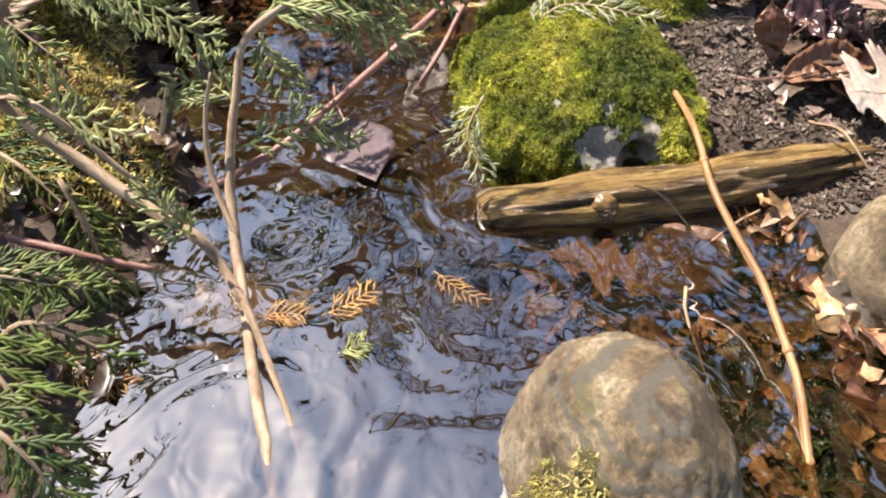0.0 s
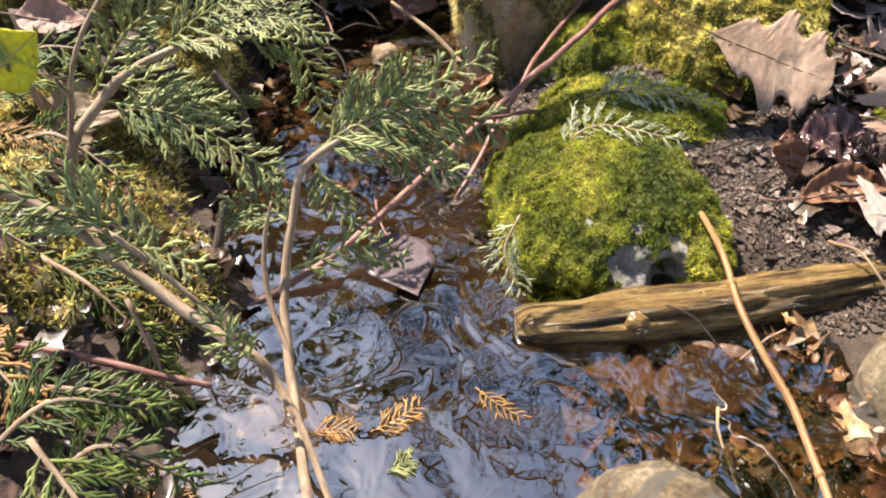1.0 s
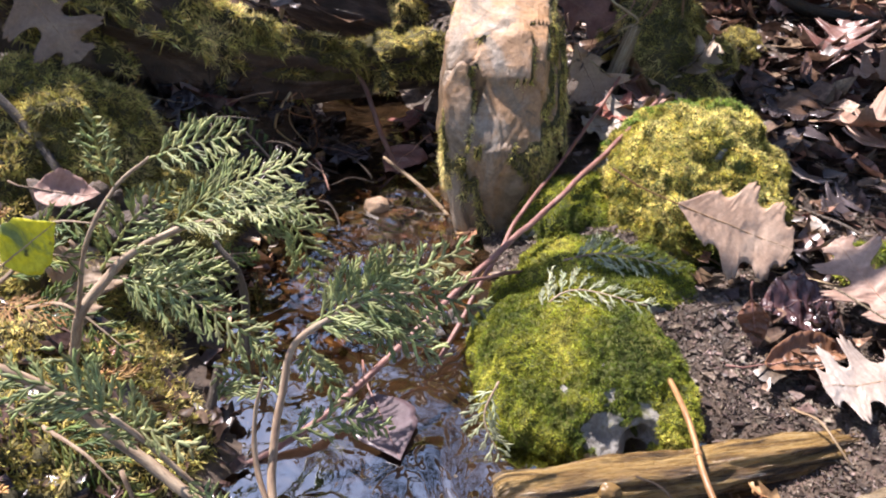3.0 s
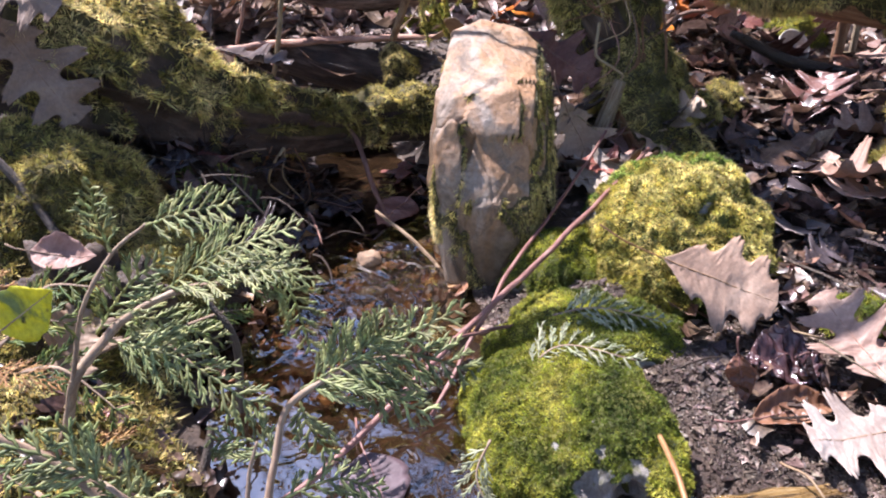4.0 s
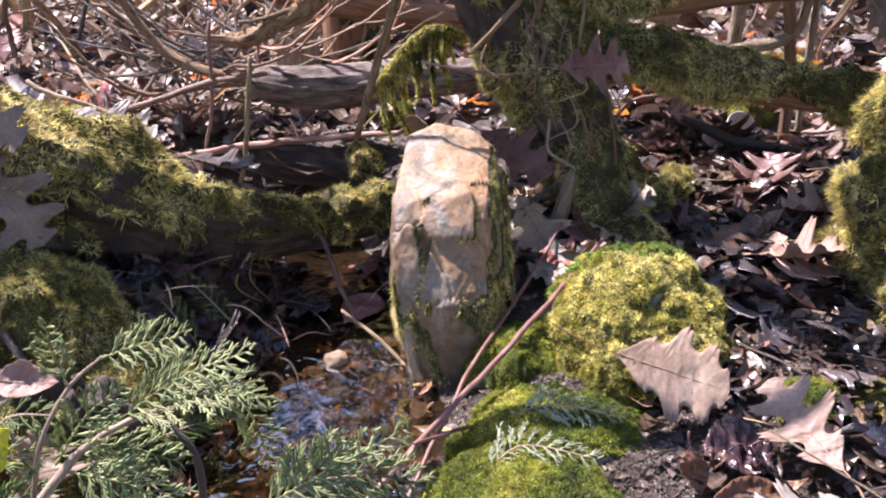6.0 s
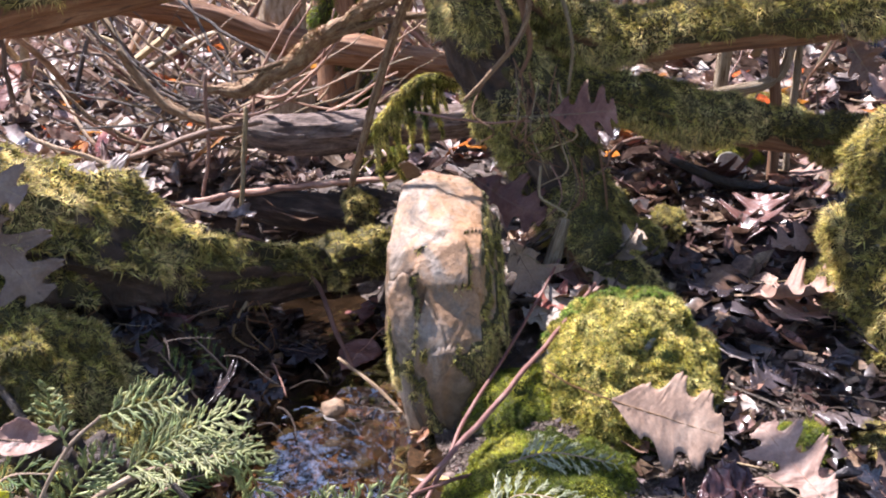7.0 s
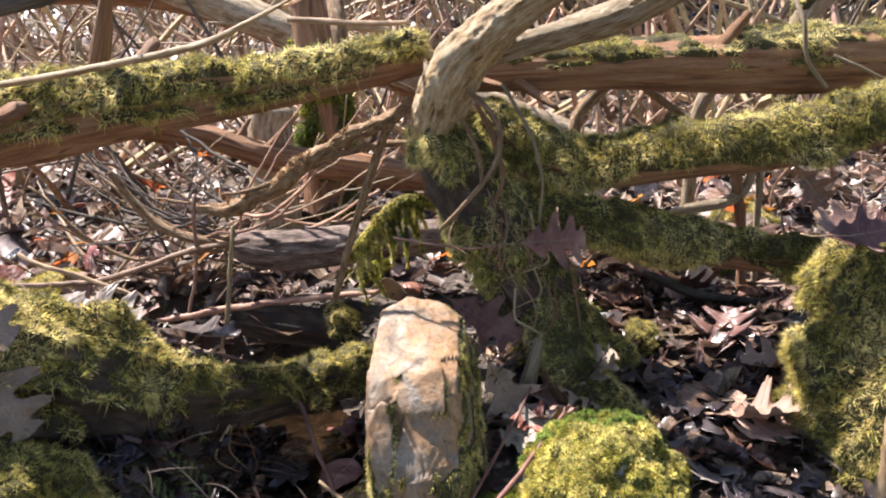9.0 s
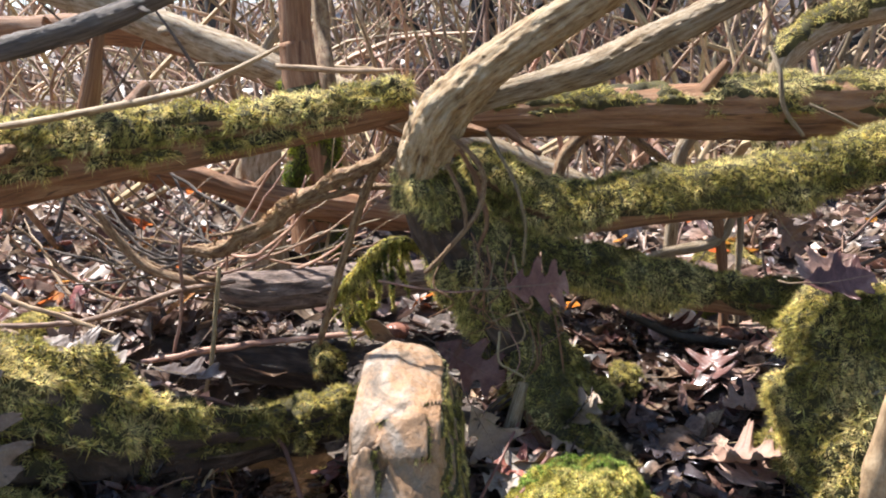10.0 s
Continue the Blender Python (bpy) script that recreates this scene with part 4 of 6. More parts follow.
log_thing("dead_branch", [(0.061, 1.200, 0.525, 0.0071), (-0.001, 1.250, 0.486, 0.0102), (-0.058, 1.300, 0.458, 0.0126), (-0.132, 1.330, 0.414, 0.0129), (-0.190, 1.360, 0.371, 0.0133), (-0.248, 1.380, 0.341, 0.0125), (-0.300, 1.400, 0.326, 0.0105), (-0.351, 1.420, 0.331, 0.0074)], TAN_BARK, "crooked tan branch under the fallen log", "branch", 220, 32, 0.22, 0.5, 21,
          (lambda V, N: step(0.0, 0.4, -0.10 + 0.3 * N[:, 2] + 0.9 * fbm(V * 30, 3, 61)), 0.002, 0.006, 0.0030, 120000, (TAN_BARK, FLAKE), 0.3), 0.01, 0.16)
log_thing("dead_branch", [(-0.512, 1.46, 0.40, 0.0065), (-0.484, 1.46, 0.35, 0.0078), (-0.435, 1.45, 0.294, 0.0094), (-0.366, 1.44, 0.265, 0.0094), (-0.28, 1.43, 0.244, 0.0078)], TAN_BARK, "short broken tan branch", "branch", 40, 12, 0.1, 0.1, 22)
log_thing("dead_branch", [(0.049, 1.240, 0.523, 0.0055), (0.011, 1.250, 0.463, 0.0075), (-0.020, 1.260, 0.387, 0.0076), (-0.046, 1.270, 0.317, 0.0073), (-0.067, 1.280, 0.254, 0.0069), (-0.095, 1.290, 0.173, 0.0061)], TAN_BARK, "thin upright tan stem", "branch", 40, 10, 0.06, 0.1, 23)
log_thing("dead_branch", [(0.067, 1.250, 0.458, 0.0056), (-0.005, 1.280, 0.447, 0.0062), (-0.085, 1.310, 0.428, 0.0059), (-0.150, 1.340, 0.403, 0.0050), (-0.226, 1.360, 0.371, 0.0041), (-0.292, 1.380, 0.361, 0.0031)], TAN_BARK, "slim tan side branch below the fallen log", "branch", 50, 10, 0.1, 0.1, 122, wobble=0.006)
limb_line = [(-0.6, 1.66, 0.48, 0.0230), (-0.4, 1.7, 0.434, 0.0246), (-0.237, 1.72, 0.372, 0.0253), (-0.076, 1.75, 0.333, 0.0283), (0.135, 1.8, 0.286, 0.0294), (0.4, 1.85, 0.24, 0.0288)]
stubs(log_thing("far_log", limb_line, BARK, "leaning log behind the thicket", count=140, sides=32, seed=24, ridge=0.5, lump=0.15), limb_line, BARK, 4, 953)
log_thing("cut_stump", [(-0.262, 1.78, 0.12, 0.06), (-0.259, 1.78, 0.39, 0.055), (-0.25, 1.78, 0.475, 0.053)], PALE_WOOD, "pale broken stump behind the thicket", "stump", 30, 18, 0.1, 0.2, 25)
log_thing("broken_snag", [(0.55, 0.62, 0.44, 0.007), (0.535, 0.62, 0.384, 0.008), (0.517, 0.62, 0.317, 0.009), (0.510, 0.62, 0.27, 0.011), (0.507, 0.62, 0.233, 0.013), (0.51, 0.63, 0.10, 0.012), (0.51, 0.63, 0.0, 0.012)], TWIG, "pale broken upright branch", "branch", 40, 12, 0.1, 0.12, 26)
limb_line = [(-0.7, 0.95, 0.62, 0.013), (-0.435, 0.95, 0.679, 0.0134), (-0.367, 0.95, 0.693, 0.0148), (-0.306, 0.95, 0.71, 0.0148), (-0.21, 0.95, 0.743, 0.0134), (0.0, 0.95, 0.84, 0.012), (0.3, 0.97, 1.0, 0.01)]
stubs(log_thing("bare_limb", limb_line, GREY_WOOD, "grey bare limb crossing over the stream", "limb", 200, 32, 0.12, 0.06, 27, skin=0.08), limb_line, GREY_WOOD, 3, 927)
log_thing("thin_branch", [(-0.756, 1.185, 0.564, 0.0048), (-0.530, 1.175, 0.583, 0.0051), (-0.359, 1.165, 0.606, 0.0055), (-0.239, 1.155, 0.627, 0.0054), (-0.152, 1.150, 0.662, 0.0037), (-0.104, 1.145, 0.684, 0.0021)], TWIG, "thin grey-tan branch lying on the mossy log", "branch", 50, 8, 0.06, 0.1, 28)
log_thing("arched_branch", [(0.83, 1.55, 0.4, 0.02), (0.847, 1.55, 0.585, 0.0204), (0.878, 1.55, 0.652, 0.027), (0.947, 1.55, 0.7, 0.03), (1.06, 1.55, 0.73, 0.032), (1.3, 1.6, 0.74, 0.03)], PALE_WOOD, "arched mossy branch in the thicket", "branch", 40, 12, 0.1, 0.12, 29,
          (topside(0.1, 9, 58), 0.008, 0.012, 0.002, 60000, (MOSS_OLD_PAD, MOSS_OLD), 0.4))
log_thing("upright_trunk", [(-0.149, 1.93, 0.1, 0.07), (-0.15, 1.93, 0.5, 0.055), (-0.167, 1.95, 0.7, 0.042), (-0.162, 1.95, 0.85, 0.04), (-0.15, 1.95, 2.2, 0.035)], BARK, "young upright cedar trunk with a mossy foot", "tree trunk", 50, 16, 0.08, 0.2, 30,
          (lambda V, N: step(0.0, 0.4, 0.5 * step(0.68, 0.6, V[:, 2]) - 0.45 + 0.9 * fbm(V * 16, 3, 59)), 0.01, 0.02, 0.003, 40000, (MOSS_OLD_PAD, MOSS), 0.5))
log_thing("white_stick", [(0.18, 0.99, 0.06, 0.011), (0.186, 1.0, 0.072, 0.0115), (0.209, 1.02, 0.124, 0.012), (0.229, 1.03, 0.185, 0.008)], PALE_WOOD, "short bleached stick standing in leaves", "stick", 24, 10, 0.08, 0.1, 31)
log_thing("dark_stick", [(0.48, 1.34, 0.178, 0.006), (0.505, 1.33, 0.168, 0.0085), (0.566, 1.3, 0.143, 0.0105), (0.655, 1.28, 0.130, 0.0085), (0.7, 1.27, 0.128, 0.005)], BLACK_WOOD, "dark wet curved stick lying on leaves", "stick", 30, 12, 0.08, 0.1, 32)

limb_line = [(-1.1, 2.35, 0.98, 0.045), (-0.718, 2.3, 0.84, 0.046), (-0.364, 2.25, 0.69, 0.046), (-0.008, 2.2, 0.55, 0.043), (0.35, 2.15, 0.40, 0.04), (0.7, 2.1, 0.25, 0.04)]
stubs(log_thing("pale_limb", limb_line, PALE_WOOD, "pale fallen limb in the thicket behind", "limb", 60, 16, 0.1, 0.15, 61), limb_line, PALE_WOOD, 5, 930)
limb_line = [(-1.3, 2.5, 0.80, 0.04), (-0.821, 2.45, 0.79, 0.045), (-0.5, 2.42, 0.73, 0.05), (0.05, 2.4, 0.50, 0.05), (0.5, 2.4, 0.32, 0.05)]
stubs(log_thing("pale_limb", limb_line, BARK, "brown fallen limb in the thicket behind", "limb", 60, 16, 0.1, 0.15, 62), limb_line, BARK, 4, 969)
log_thing("yellow_sapling", [(-0.05, 1.45, 0.58, 0.013), (-0.06, 1.45, 0.637, 0.0147), (-0.068, 1.5, 0.715, 0.016), (-0.072, 1.52, 0.80, 0.016), (-0.10, 1.6, 1.2, 0.013)], TAN_BARK, "curved yellow-brown sapling behind the log", "sapling", 40, 12, 0.1, 0.12, 63)
log_thing("curved_root", [(0.35, 1.4, 0.30, 0.012), (0.364, 1.4, 0.45, 0.0117), (0.397, 1.4, 0.502, 0.0127), (0.439, 1.4, 0.537, 0.0116), (0.5, 1.42, 0.60, 0.010)], TAN_BARK, "curved tan root behind the branches", "root", 30, 10, 0.1, 0.1, 64)
log_thing("curved_root", [(0.58, 1.4, 0.25, 0.013), (0.593, 1.4, 0.451, 0.0129), (0.623, 1.4, 0.514, 0.0128), (0.68, 1.42, 0.60, 0.011)], PALE_WOOD, "curved pale root behind the branches", "root", 30, 10, 0.1, 0.1, 65)
log_thing("curved_root", [(0.44, 1.36, 0.56, 0.008), (0.478, 1.35, 0.518, 0.0075), (0.553, 1.35, 0.459, 0.0075), (0.62, 1.36, 0.40, 0.007)], TAN_BARK, "thin tan root behind the branches", "root", 30, 9, 0.1, 0.1, 66)
log_thing("pale_root", [(0.50, 1.35, 0.24, 0.008), (0.526, 1.35, 0.279, 0.009), (0.568, 1.35, 0.292, 0.010), (0.644, 1.35, 0.305, 0.011), (0.676, 1.35, 0.336, 0.009), (0.69, 1.36, 0.42, 0.008)], PALE_WOOD, "pale crooked root in the dark hollow", "root", 40, 10, 0.12, 0.1, 67)
log_thing("pale_root", [(0.648, 1.36, 0.40, 0.009), (0.653, 1.35, 0.348, 0.010), (0.67, 1.35, 0.238, 0.010), (0.675, 1.35, 0.12, 0.009)], BARK, "red-brown root in the dark hollow", "root", 24, 10, 0.12, 0.1, 68)
log_thing("pale_root", [(0.70, 1.36, 0.42, 0.006), (0.698, 1.35, 0.335, 0.0065), (0.697, 1.35, 0.236, 0.006), (0.70, 1.35, 0.12, 0.006)], PALE_WOOD, "thin pale root in the dark hollow", "root", 24, 9, 0.12, 0.1, 69)

# ---- canes and twigs ----
cane = [(0.168, 0.545, 0.034, 0.0026), (0.172, 0.526, 0.037, 0.0024), (0.176, 0.45, 0.044, 0.0024), (0.173, 0.386, 0.041, 0.0024), (0.19, 0.317, 0.022, 0.0024), (0.197, 0.25, 0.008, 0.0024), (0.189, 0.19, -0.008, 0.0028), (0.18, 0.15, -0.025, 0.0026)]
cane_ob = tagged(part("cane", tube(cane, 90, 12, 0.04, 0.08, 41, 0.003), REED), "tan dry cane leaning across the log into the water", "cane")
for k, f in enumerate((0.06, 0.37, 0.66, 0.80)):
    a, c = spline(cane, 401)[int(f * 400)], spline(cane, 401)[int(f * 400) + 6]
    e = unit((c - a)[:3]) * 0.0026
    w = 0.003 * np.stack([fbm(a[None, :3] * 22 + 7 * q, 2, 41 + q) for q in range(3)], 1)[0]
    m0 = a[:3] + w
    part("node", tube([(*(m0 - e), 0.0024), (*(m0 - e * 0.3), 0.0030), (*(m0 + e * 0.3), 0.0031), (*(m0 + e), 0.0024)], 8, 12, 0.05, 0, k), REED, cane_ob)


def twig(ctrl, material, label, name="twig", seed=0, count=36, wobble=0.003, sides=8):
    return tagged(part(name, tube(ctrl, count, sides, 0.06, 0.08, seed, wobble), material), label, "twig")


twig([(-0.19, 0.42, -0.006, 0.0030), (-0.112, 0.475, 0.016, 0.0030), (0.0, 0.615, 0.049, 0.0031), (0.07, 0.70, 0.070, 0.0032), (0.135, 0.78, 0.090, 0.0032), (0.25, 0.925, 0.128, 0.0026)], RED_TWIG, "long red-barked twig leaning on the mossy rock", seed=51)
twig([(-0.02, 0.56, 0.005, 0.0024), (0.031, 0.66, 0.046, 0.0025), (0.068, 0.74, 0.065, 0.0025), (0.145, 0.88, 0.092, 0.0022), (0.215, 1.0, 0.135, 0.0018)], RED_TWIG, "thin red-barked twig by the standing stone", seed=52)
twig([(0.0, 0.615, 0.055, 0.0019), (0.06, 0.66, 0.037, 0.002), (0.09, 0.68, 0.03, 0.0018)], RED_TWIG, "thin red twig lying on the rock", seed=53)
twig([(-0.34, 0.335, 0.062, 0.0025), (-0.275, 0.33, 0.054, 0.0025), (-0.228, 0.325, 0.044, 0.0025), (-0.175, 0.325, 0.026, 0.002)], RED_TWIG, "bright red twig over the water at the bank", seed=54)
twig([(-0.353, 1.0, 0.205, 0.0035), (-0.33, 1.04, 0.19, 0.0036), (-0.233, 1.1, 0.155, 0.0036), (-0.15, 1.09, 0.09, 0.0036), (-0.11, 1.01, 0.035, 0.0038), (-0.08, 0.95, -0.008, 0.0034)], TWIG, "bent tan twig reaching from the mossy log into the pool", seed=55)
twig([(-0.1, 0.93, 0.035, 0.0022), (-0.037, 0.87, 0.012, 0.0025), (0.002, 0.82, -0.015, 0.0022)], TWIG, "tan twig in the pool beside the stone", seed=56)
twig([(-0.203, 0.5, 0.044, 0.0033), (-0.209, 0.48, 0.018, 0.0045), (-0.223, 0.46, -0.02, 0.0045)], GREY_WOOD, "short grey twig in the water", seed=57)
twig([(-0.218, 0.58, 0.117, 0.0024), (-0.196, 0.57, 0.083, 0.0035), (-0.202, 0.57, 0.0, 0.0041)], GREY_WOOD, "grey forked twig behind the cedar", seed=58)
twig([(-0.5, 0.73, 0.25, 0.004), (-0.43, 0.70, 0.175, 0.0045), (-0.37, 0.66, 0.11, 0.0045), (-0.33, 0.63, 0.06, 0.004)], GREY_WOOD, "dark grey twig leaning on the bank rock", seed=59)
twig([(0.128, 0.40, 0.031, 0.0008), (0.145, 0.392, 0.028, 0.0008), (0.164, 0.378, 0.012, 0.0006)], DARK_WOOD, "thin dark twig bent over the wet log", seed=60, wobble=0.001)


for k, (c, w) in enumerate((([(-0.75, 1.34, 0.215, 0.005), (-0.669, 1.35, 0.218, 0.005), (-0.529, 1.37, 0.212, 0.0055), (-0.352, 1.38, 0.259, 0.005), (-0.25, 1.38, 0.272, 0.004)], "long tan twig lying under the thicket"), ([(-0.66, 1.36, 0.275, 0.004), (-0.633, 1.35, 0.262, 0.0045), (-0.55, 1.34, 0.23, 0.0045), (-0.46, 1.33, 0.195, 0.004)], "tan twig lying on leaves"),
                            ([(-0.275, 1.37, 0.30, 0.004), (-0.282, 1.36, 0.244, 0.0045), (-0.299, 1.34, 0.131, 0.0045), (-0.32, 1.33, 0.05, 0.004)], "tan upright twig over the hollow"), ([(-0.34, 1.39, 0.36, 0.003), (-0.345, 1.38, 0.318, 0.0035), (-0.357, 1.38, 0.209, 0.0035), (-0.39, 1.36, 0.10, 0.003)], "thin upright twig over the hollow"),
                            ([(-0.426, 1.34, 0.139, 0.005), (-0.276, 1.36, 0.15, 0.007), (-0.109, 1.37, 0.155, 0.006), (-0.02, 1.37, 0.16, 0.004)], "mossy grey twig lying by the old log"), ([(0.64, 1.16, 0.66, 0.003), (0.645, 1.13, 0.619, 0.0035), (0.655, 1.13, 0.567, 0.0035), (0.688, 1.13, 0.522, 0.003)], "pale crooked twig hanging over the log"),
                            ([(0.70, 1.14, 0.57, 0.0025), (0.74, 1.13, 0.55, 0.0025), (0.79, 1.12, 0.525, 0.002)], "thin pale twig on the mossy log"), ([(0.34, 0.59, 0.072, 0.0011), (0.389, 0.53, 0.062, 0.0011), (0.43, 0.48, 0.05, 0.001)], "pale straw lying on leaves"),
                            ([(0.02, 1.10, 0.335, 0.002), (0.114, 1.07, 0.322, 0.0018), (0.16, 1.06, 0.323, 0.0016), (0.185, 1.055, 0.322, 0.0014)], "thin tan twig holding the hanging leaf"), ([(-0.112, 1.145, 0.656, 0.0043), (-0.004, 1.145, 0.645, 0.0043), (0.060, 1.150, 0.645, 0.0032)], "thin pale twig lying on mossy log"))):
    twig(c, (TWIG, PALE_WOOD)[k in (5, 6, 7)], w, seed=160 + k, wobble=0.006 if k < 5 else 0.002)
tg = np.random.default_rng(5)
for k in range(34):
    a = np.array([-0.29 + 0.05 * tg.normal(), 1.46 + 0.03 * tg.normal(), 0.28 + 0.03 * tg.normal()])
    b = np.array([-0.56 + 0.10 * tg.normal(), 1.58 + 0.08 * tg.normal(), 0.44 + 0.10 * tg.normal()])
    if k % 3 == 0:
        b = np.array([-0.05 + 0.1 * tg.normal(), 1.45 + 0.05 * tg.normal(), 0.40 + 0.08 * tg.normal()])
    m = (a + b) / 2 + np.array([0, 0, -0.03]) + 0.02 * tg.normal(size=3)
    r = 0.0018 + 0.0022 * tg.random()
    twig([(*a, r), (*m, r), (*b, r * 0.6)], (TWIG, TAN_BARK, GREY_WOOD)[k % 3], "thin dry twig of the tangle", seed=400 + k, count=20, wobble=0.012, sides=6)

for k in range(60):
    if k < 34:
        x, y = tg.uniform(-0.46, -0.14), tg.uniform(0.82, 1.08)
    else:
        x, y = tg.uniform(0.24, 0.55), tg.uniform(0.48, 0.9)
    z = max(float(land(np.array([x]), np.array([y]))[0]), 0.0) + 0.008
    a, L = tg.random() * 6.283, 0.02 + 0.05 * tg.random()
    d, r = np.array([math.cos(a), math.sin(a), 0.25 * tg.normal()]) * L, 0.0007 + 0.001 * tg.random()
    twig([(x, y, z, r), (x + d[0], y + d[1], z + abs(d[2]) + 0.004, r), (x + 2 * d[0], y + 2 * d[1] + 0.01 * tg.normal(), z + 0.3 * abs(d[2]), r * 0.6)], (TWIG, DARK_WOOD, GREY_WOOD, DARK_WOOD)[k % 4], "short broken twig lying on wet litter", seed=700 + k, count=12, wobble=0.006, sides=6)

# hanging moss over a broken stub; the brighter golden moss stands in for sunlight on it
stub = [(0.096, 1.330, 0.331, 0.0051), (0.053, 1.315, 0.349, 0.0050), (0.012, 1.305, 0.333, 0.0060), (-0.025, 1.300, 0.295, 0.0050), (-0.062, 1.295, 0.253, 0.0030)]
st_g = tube(stub, 24, 12, 0.1, 0.1, 71)
drape = tagged(part("mossy_stub", st_g, DARK_WOOD), "broken branch stub with hanging moss coloured as if sunlit", "branch")
mossy(drape, st_g[0], st_g[1], lambda V, N: np.ones(len(V)), 0.0015, 0.008, 0.0013, 260000, (MOSS_OLD_PAD, MOSS_GOLD), 171, 0.6, 1.0, 3, True, 40)
hang_at = spline(stub, 60)
for k in range(13):
    x0, y0, z0, _ = hang_at[8 + int(k * 3.6)]
    L = (0.05, 0.10, 0.07, 0.12, 0.06, 0.11, 0.08)[k % 7]
    hang = tube([(x0, y0, z0, 0.002), (x0 - 0.004, y0 - 0.004, z0 - L * 0.5, 0.0018), (x0 + 0.008 * tg.normal(), y0 - 0.004, z0 - L, 0.0006)], 16, 8, 0.15, 0, 72 + k)
    st_k = part("moss_strand", hang, MOSS_OLD_PAD, drape)
    mossy(st_k, hang[0], hang[1], lambda V, N: np.ones(len(V)), 0.0004, 0.0070, 0.0011, 330000, (MOSS_OLD_PAD, MOSS_GOLD), 180 + k, 0.6, 1.0, 3, True, 60)


def moss_clump(x, y, r, h, mats, seed, label="small cushion of moss on the ground", z=None):
    z = float(land(np.array([x]), np.array([y]))[0]) if z is None else z
    g = boulder((x, y, z), (r, r * 0.85, h), (0, 0, seed * 37), 4, 2.0, 0.2, 0, 2.0, seed)
    ob = tagged(part("moss_clump", g, SOIL), label, "moss", "moss cushions")
    mossy(ob, *g, lambda V, N: step(-0.2, 0.2, N[:, 2] + 0.5 * fbm(V * 30, 2, seed)), 0.006, 0.007, 0.0012, 260000, mats, 500 + seed)


for k, (x, y, r, h) in enumerate(((-0.41, 1.36, 0.045, 0.06), (-0.51, 1.38, 0.05, 0.05), (-0.09, 1.36, 0.035, 0.05), (-0.22, 1.36, 0.03, 0.035), (0.41, 0.655, 0.028, 0.028), (0.36, 1.12, 0.04, 0.05), (0.43, 1.2, 0.035, 0.03), (0.66, 1.5, 0.05, 0.06),
                                  (-0.62, 1.3, 0.06, 0.05), (-0.7, 1.55, 0.08, 0.06), (-0.05, 1.6, 0.06, 0.05), (0.85, 1.75, 0.09, 0.08), (0.5, 0.66, 0.03, 0.025), (0.075, 0.61, 0.035, 0.03), (-0.30, 0.70, 0.05, 0.05), (-0.36, 0.60, 0.06, 0.05))):
    moss_clump(x, y, r, h, (MOSS_PAD, MOSS) if k % 3 == 1 else (MOSS_OLD_PAD, MOSS_OLD), k + 1)

# moss over the shaded left bank
bank = thing("bank_moss", "patchy dark moss over the shaded stream bank", "moss", kind="stuff")
bs = sheet(np.arange(-0.62, -0.19, 0.005), np.arange(0.18, 0.80, 0.005), land)
mossy(bank, bs[0], bs[1], lambda V, N: step(0.22, 0.45, fbm(V * 9, 3, 91) + 0.5) * step(0.006, 0.02, V[:, 2]), 0.008, 0.010, 0.0014, 110000, (MOSS_OLD_PAD, MOSS_OLD), 93, 0.7, 0.1, 2, True, 40)

# ---- cedar sprays ----
def scaly(p0, p1, sag, width, normal, rng, bits):
    """One flat scaly shoot from p0 to p1."""
    n = max(3, bits)
    t = np.linspace(0, 1, n)[:, None]
    P = p0 + (p1 - p0) * t + sag * (t * (1 - t)) * 4
    P[1:] += 0.0003 * rng.normal(size=(n - 1, 3))
    T = unit(np.gradient(P, axis=0))
    S = unit(np.cross(T, normal))
    U = np.cross(S, T)
    w = width * (0.9 + 0.14 * (np.arange(n) % 2))[:, None] * np.interp(t, [0, 0.15, 0.8, 1], [0.55, 1, 0.95, 0.3])
    V = np.stack([P - S * w / 2, P + U * w * 0.22, P + S * w / 2, P - U * w * 0.22], 1).reshape(-1, 3)
    i, j = np.meshgrid(np.arange(n - 1), np.arange(4), indexing="ij")
    a, b = (i * 4 + j).ravel(), (i * 4 + (j + 1) % 4).ravel()
    F = np.concatenate([np.stack([a, b, b + 4], 1), np.stack([a, b + 4, a + 4], 1)])
    return V, F


def spray(ctrl, half, normal, seed, gap=0.0095, width=0.0025, droop=0.09):
    """A flat fan of scaly shoots along a curved axis."""
    rng = np.random.default_rng(seed)
    L = np.linalg.norm(np.diff(np.asarray(ctrl, float), axis=0), axis=1).sum()
    n = max(7, int(L / gap))
    P = spline(ctrl, n + 1)
    T = unit(np.gradient(P, axis=0))
    nor = unit(np.asarray(normal, float))
    down = np.array([0, 0, -1.0])
    out = []
    for k in range(n):
        out.append(scaly(P[k], P[k + 1], np.zeros(3), width * 1.15, nor, rng, 4))
    for k in range(1, n + 1):
        u = k / n
        for sgn in (1, -1):
            side = unit(np.cross(nor, T[k])) * sgn
            ln = half * min(1, 0.6 + 2.2 * u) * (1 - u) ** 0.6 * (0.55 + 0.65 * rng.random()) + 0.008
            d = unit(T[k] * 1.1 + side + 0.10 * rng.normal(size=3))
            sag = T[k] * ln * -0.06 + nor * ln * 0.04
            b0 = P[k] + T[k] * (gap * 0.45 * (sgn > 0))
            b1 = b0 + d * ln + down * ln * droop * (0.5 + rng.random())
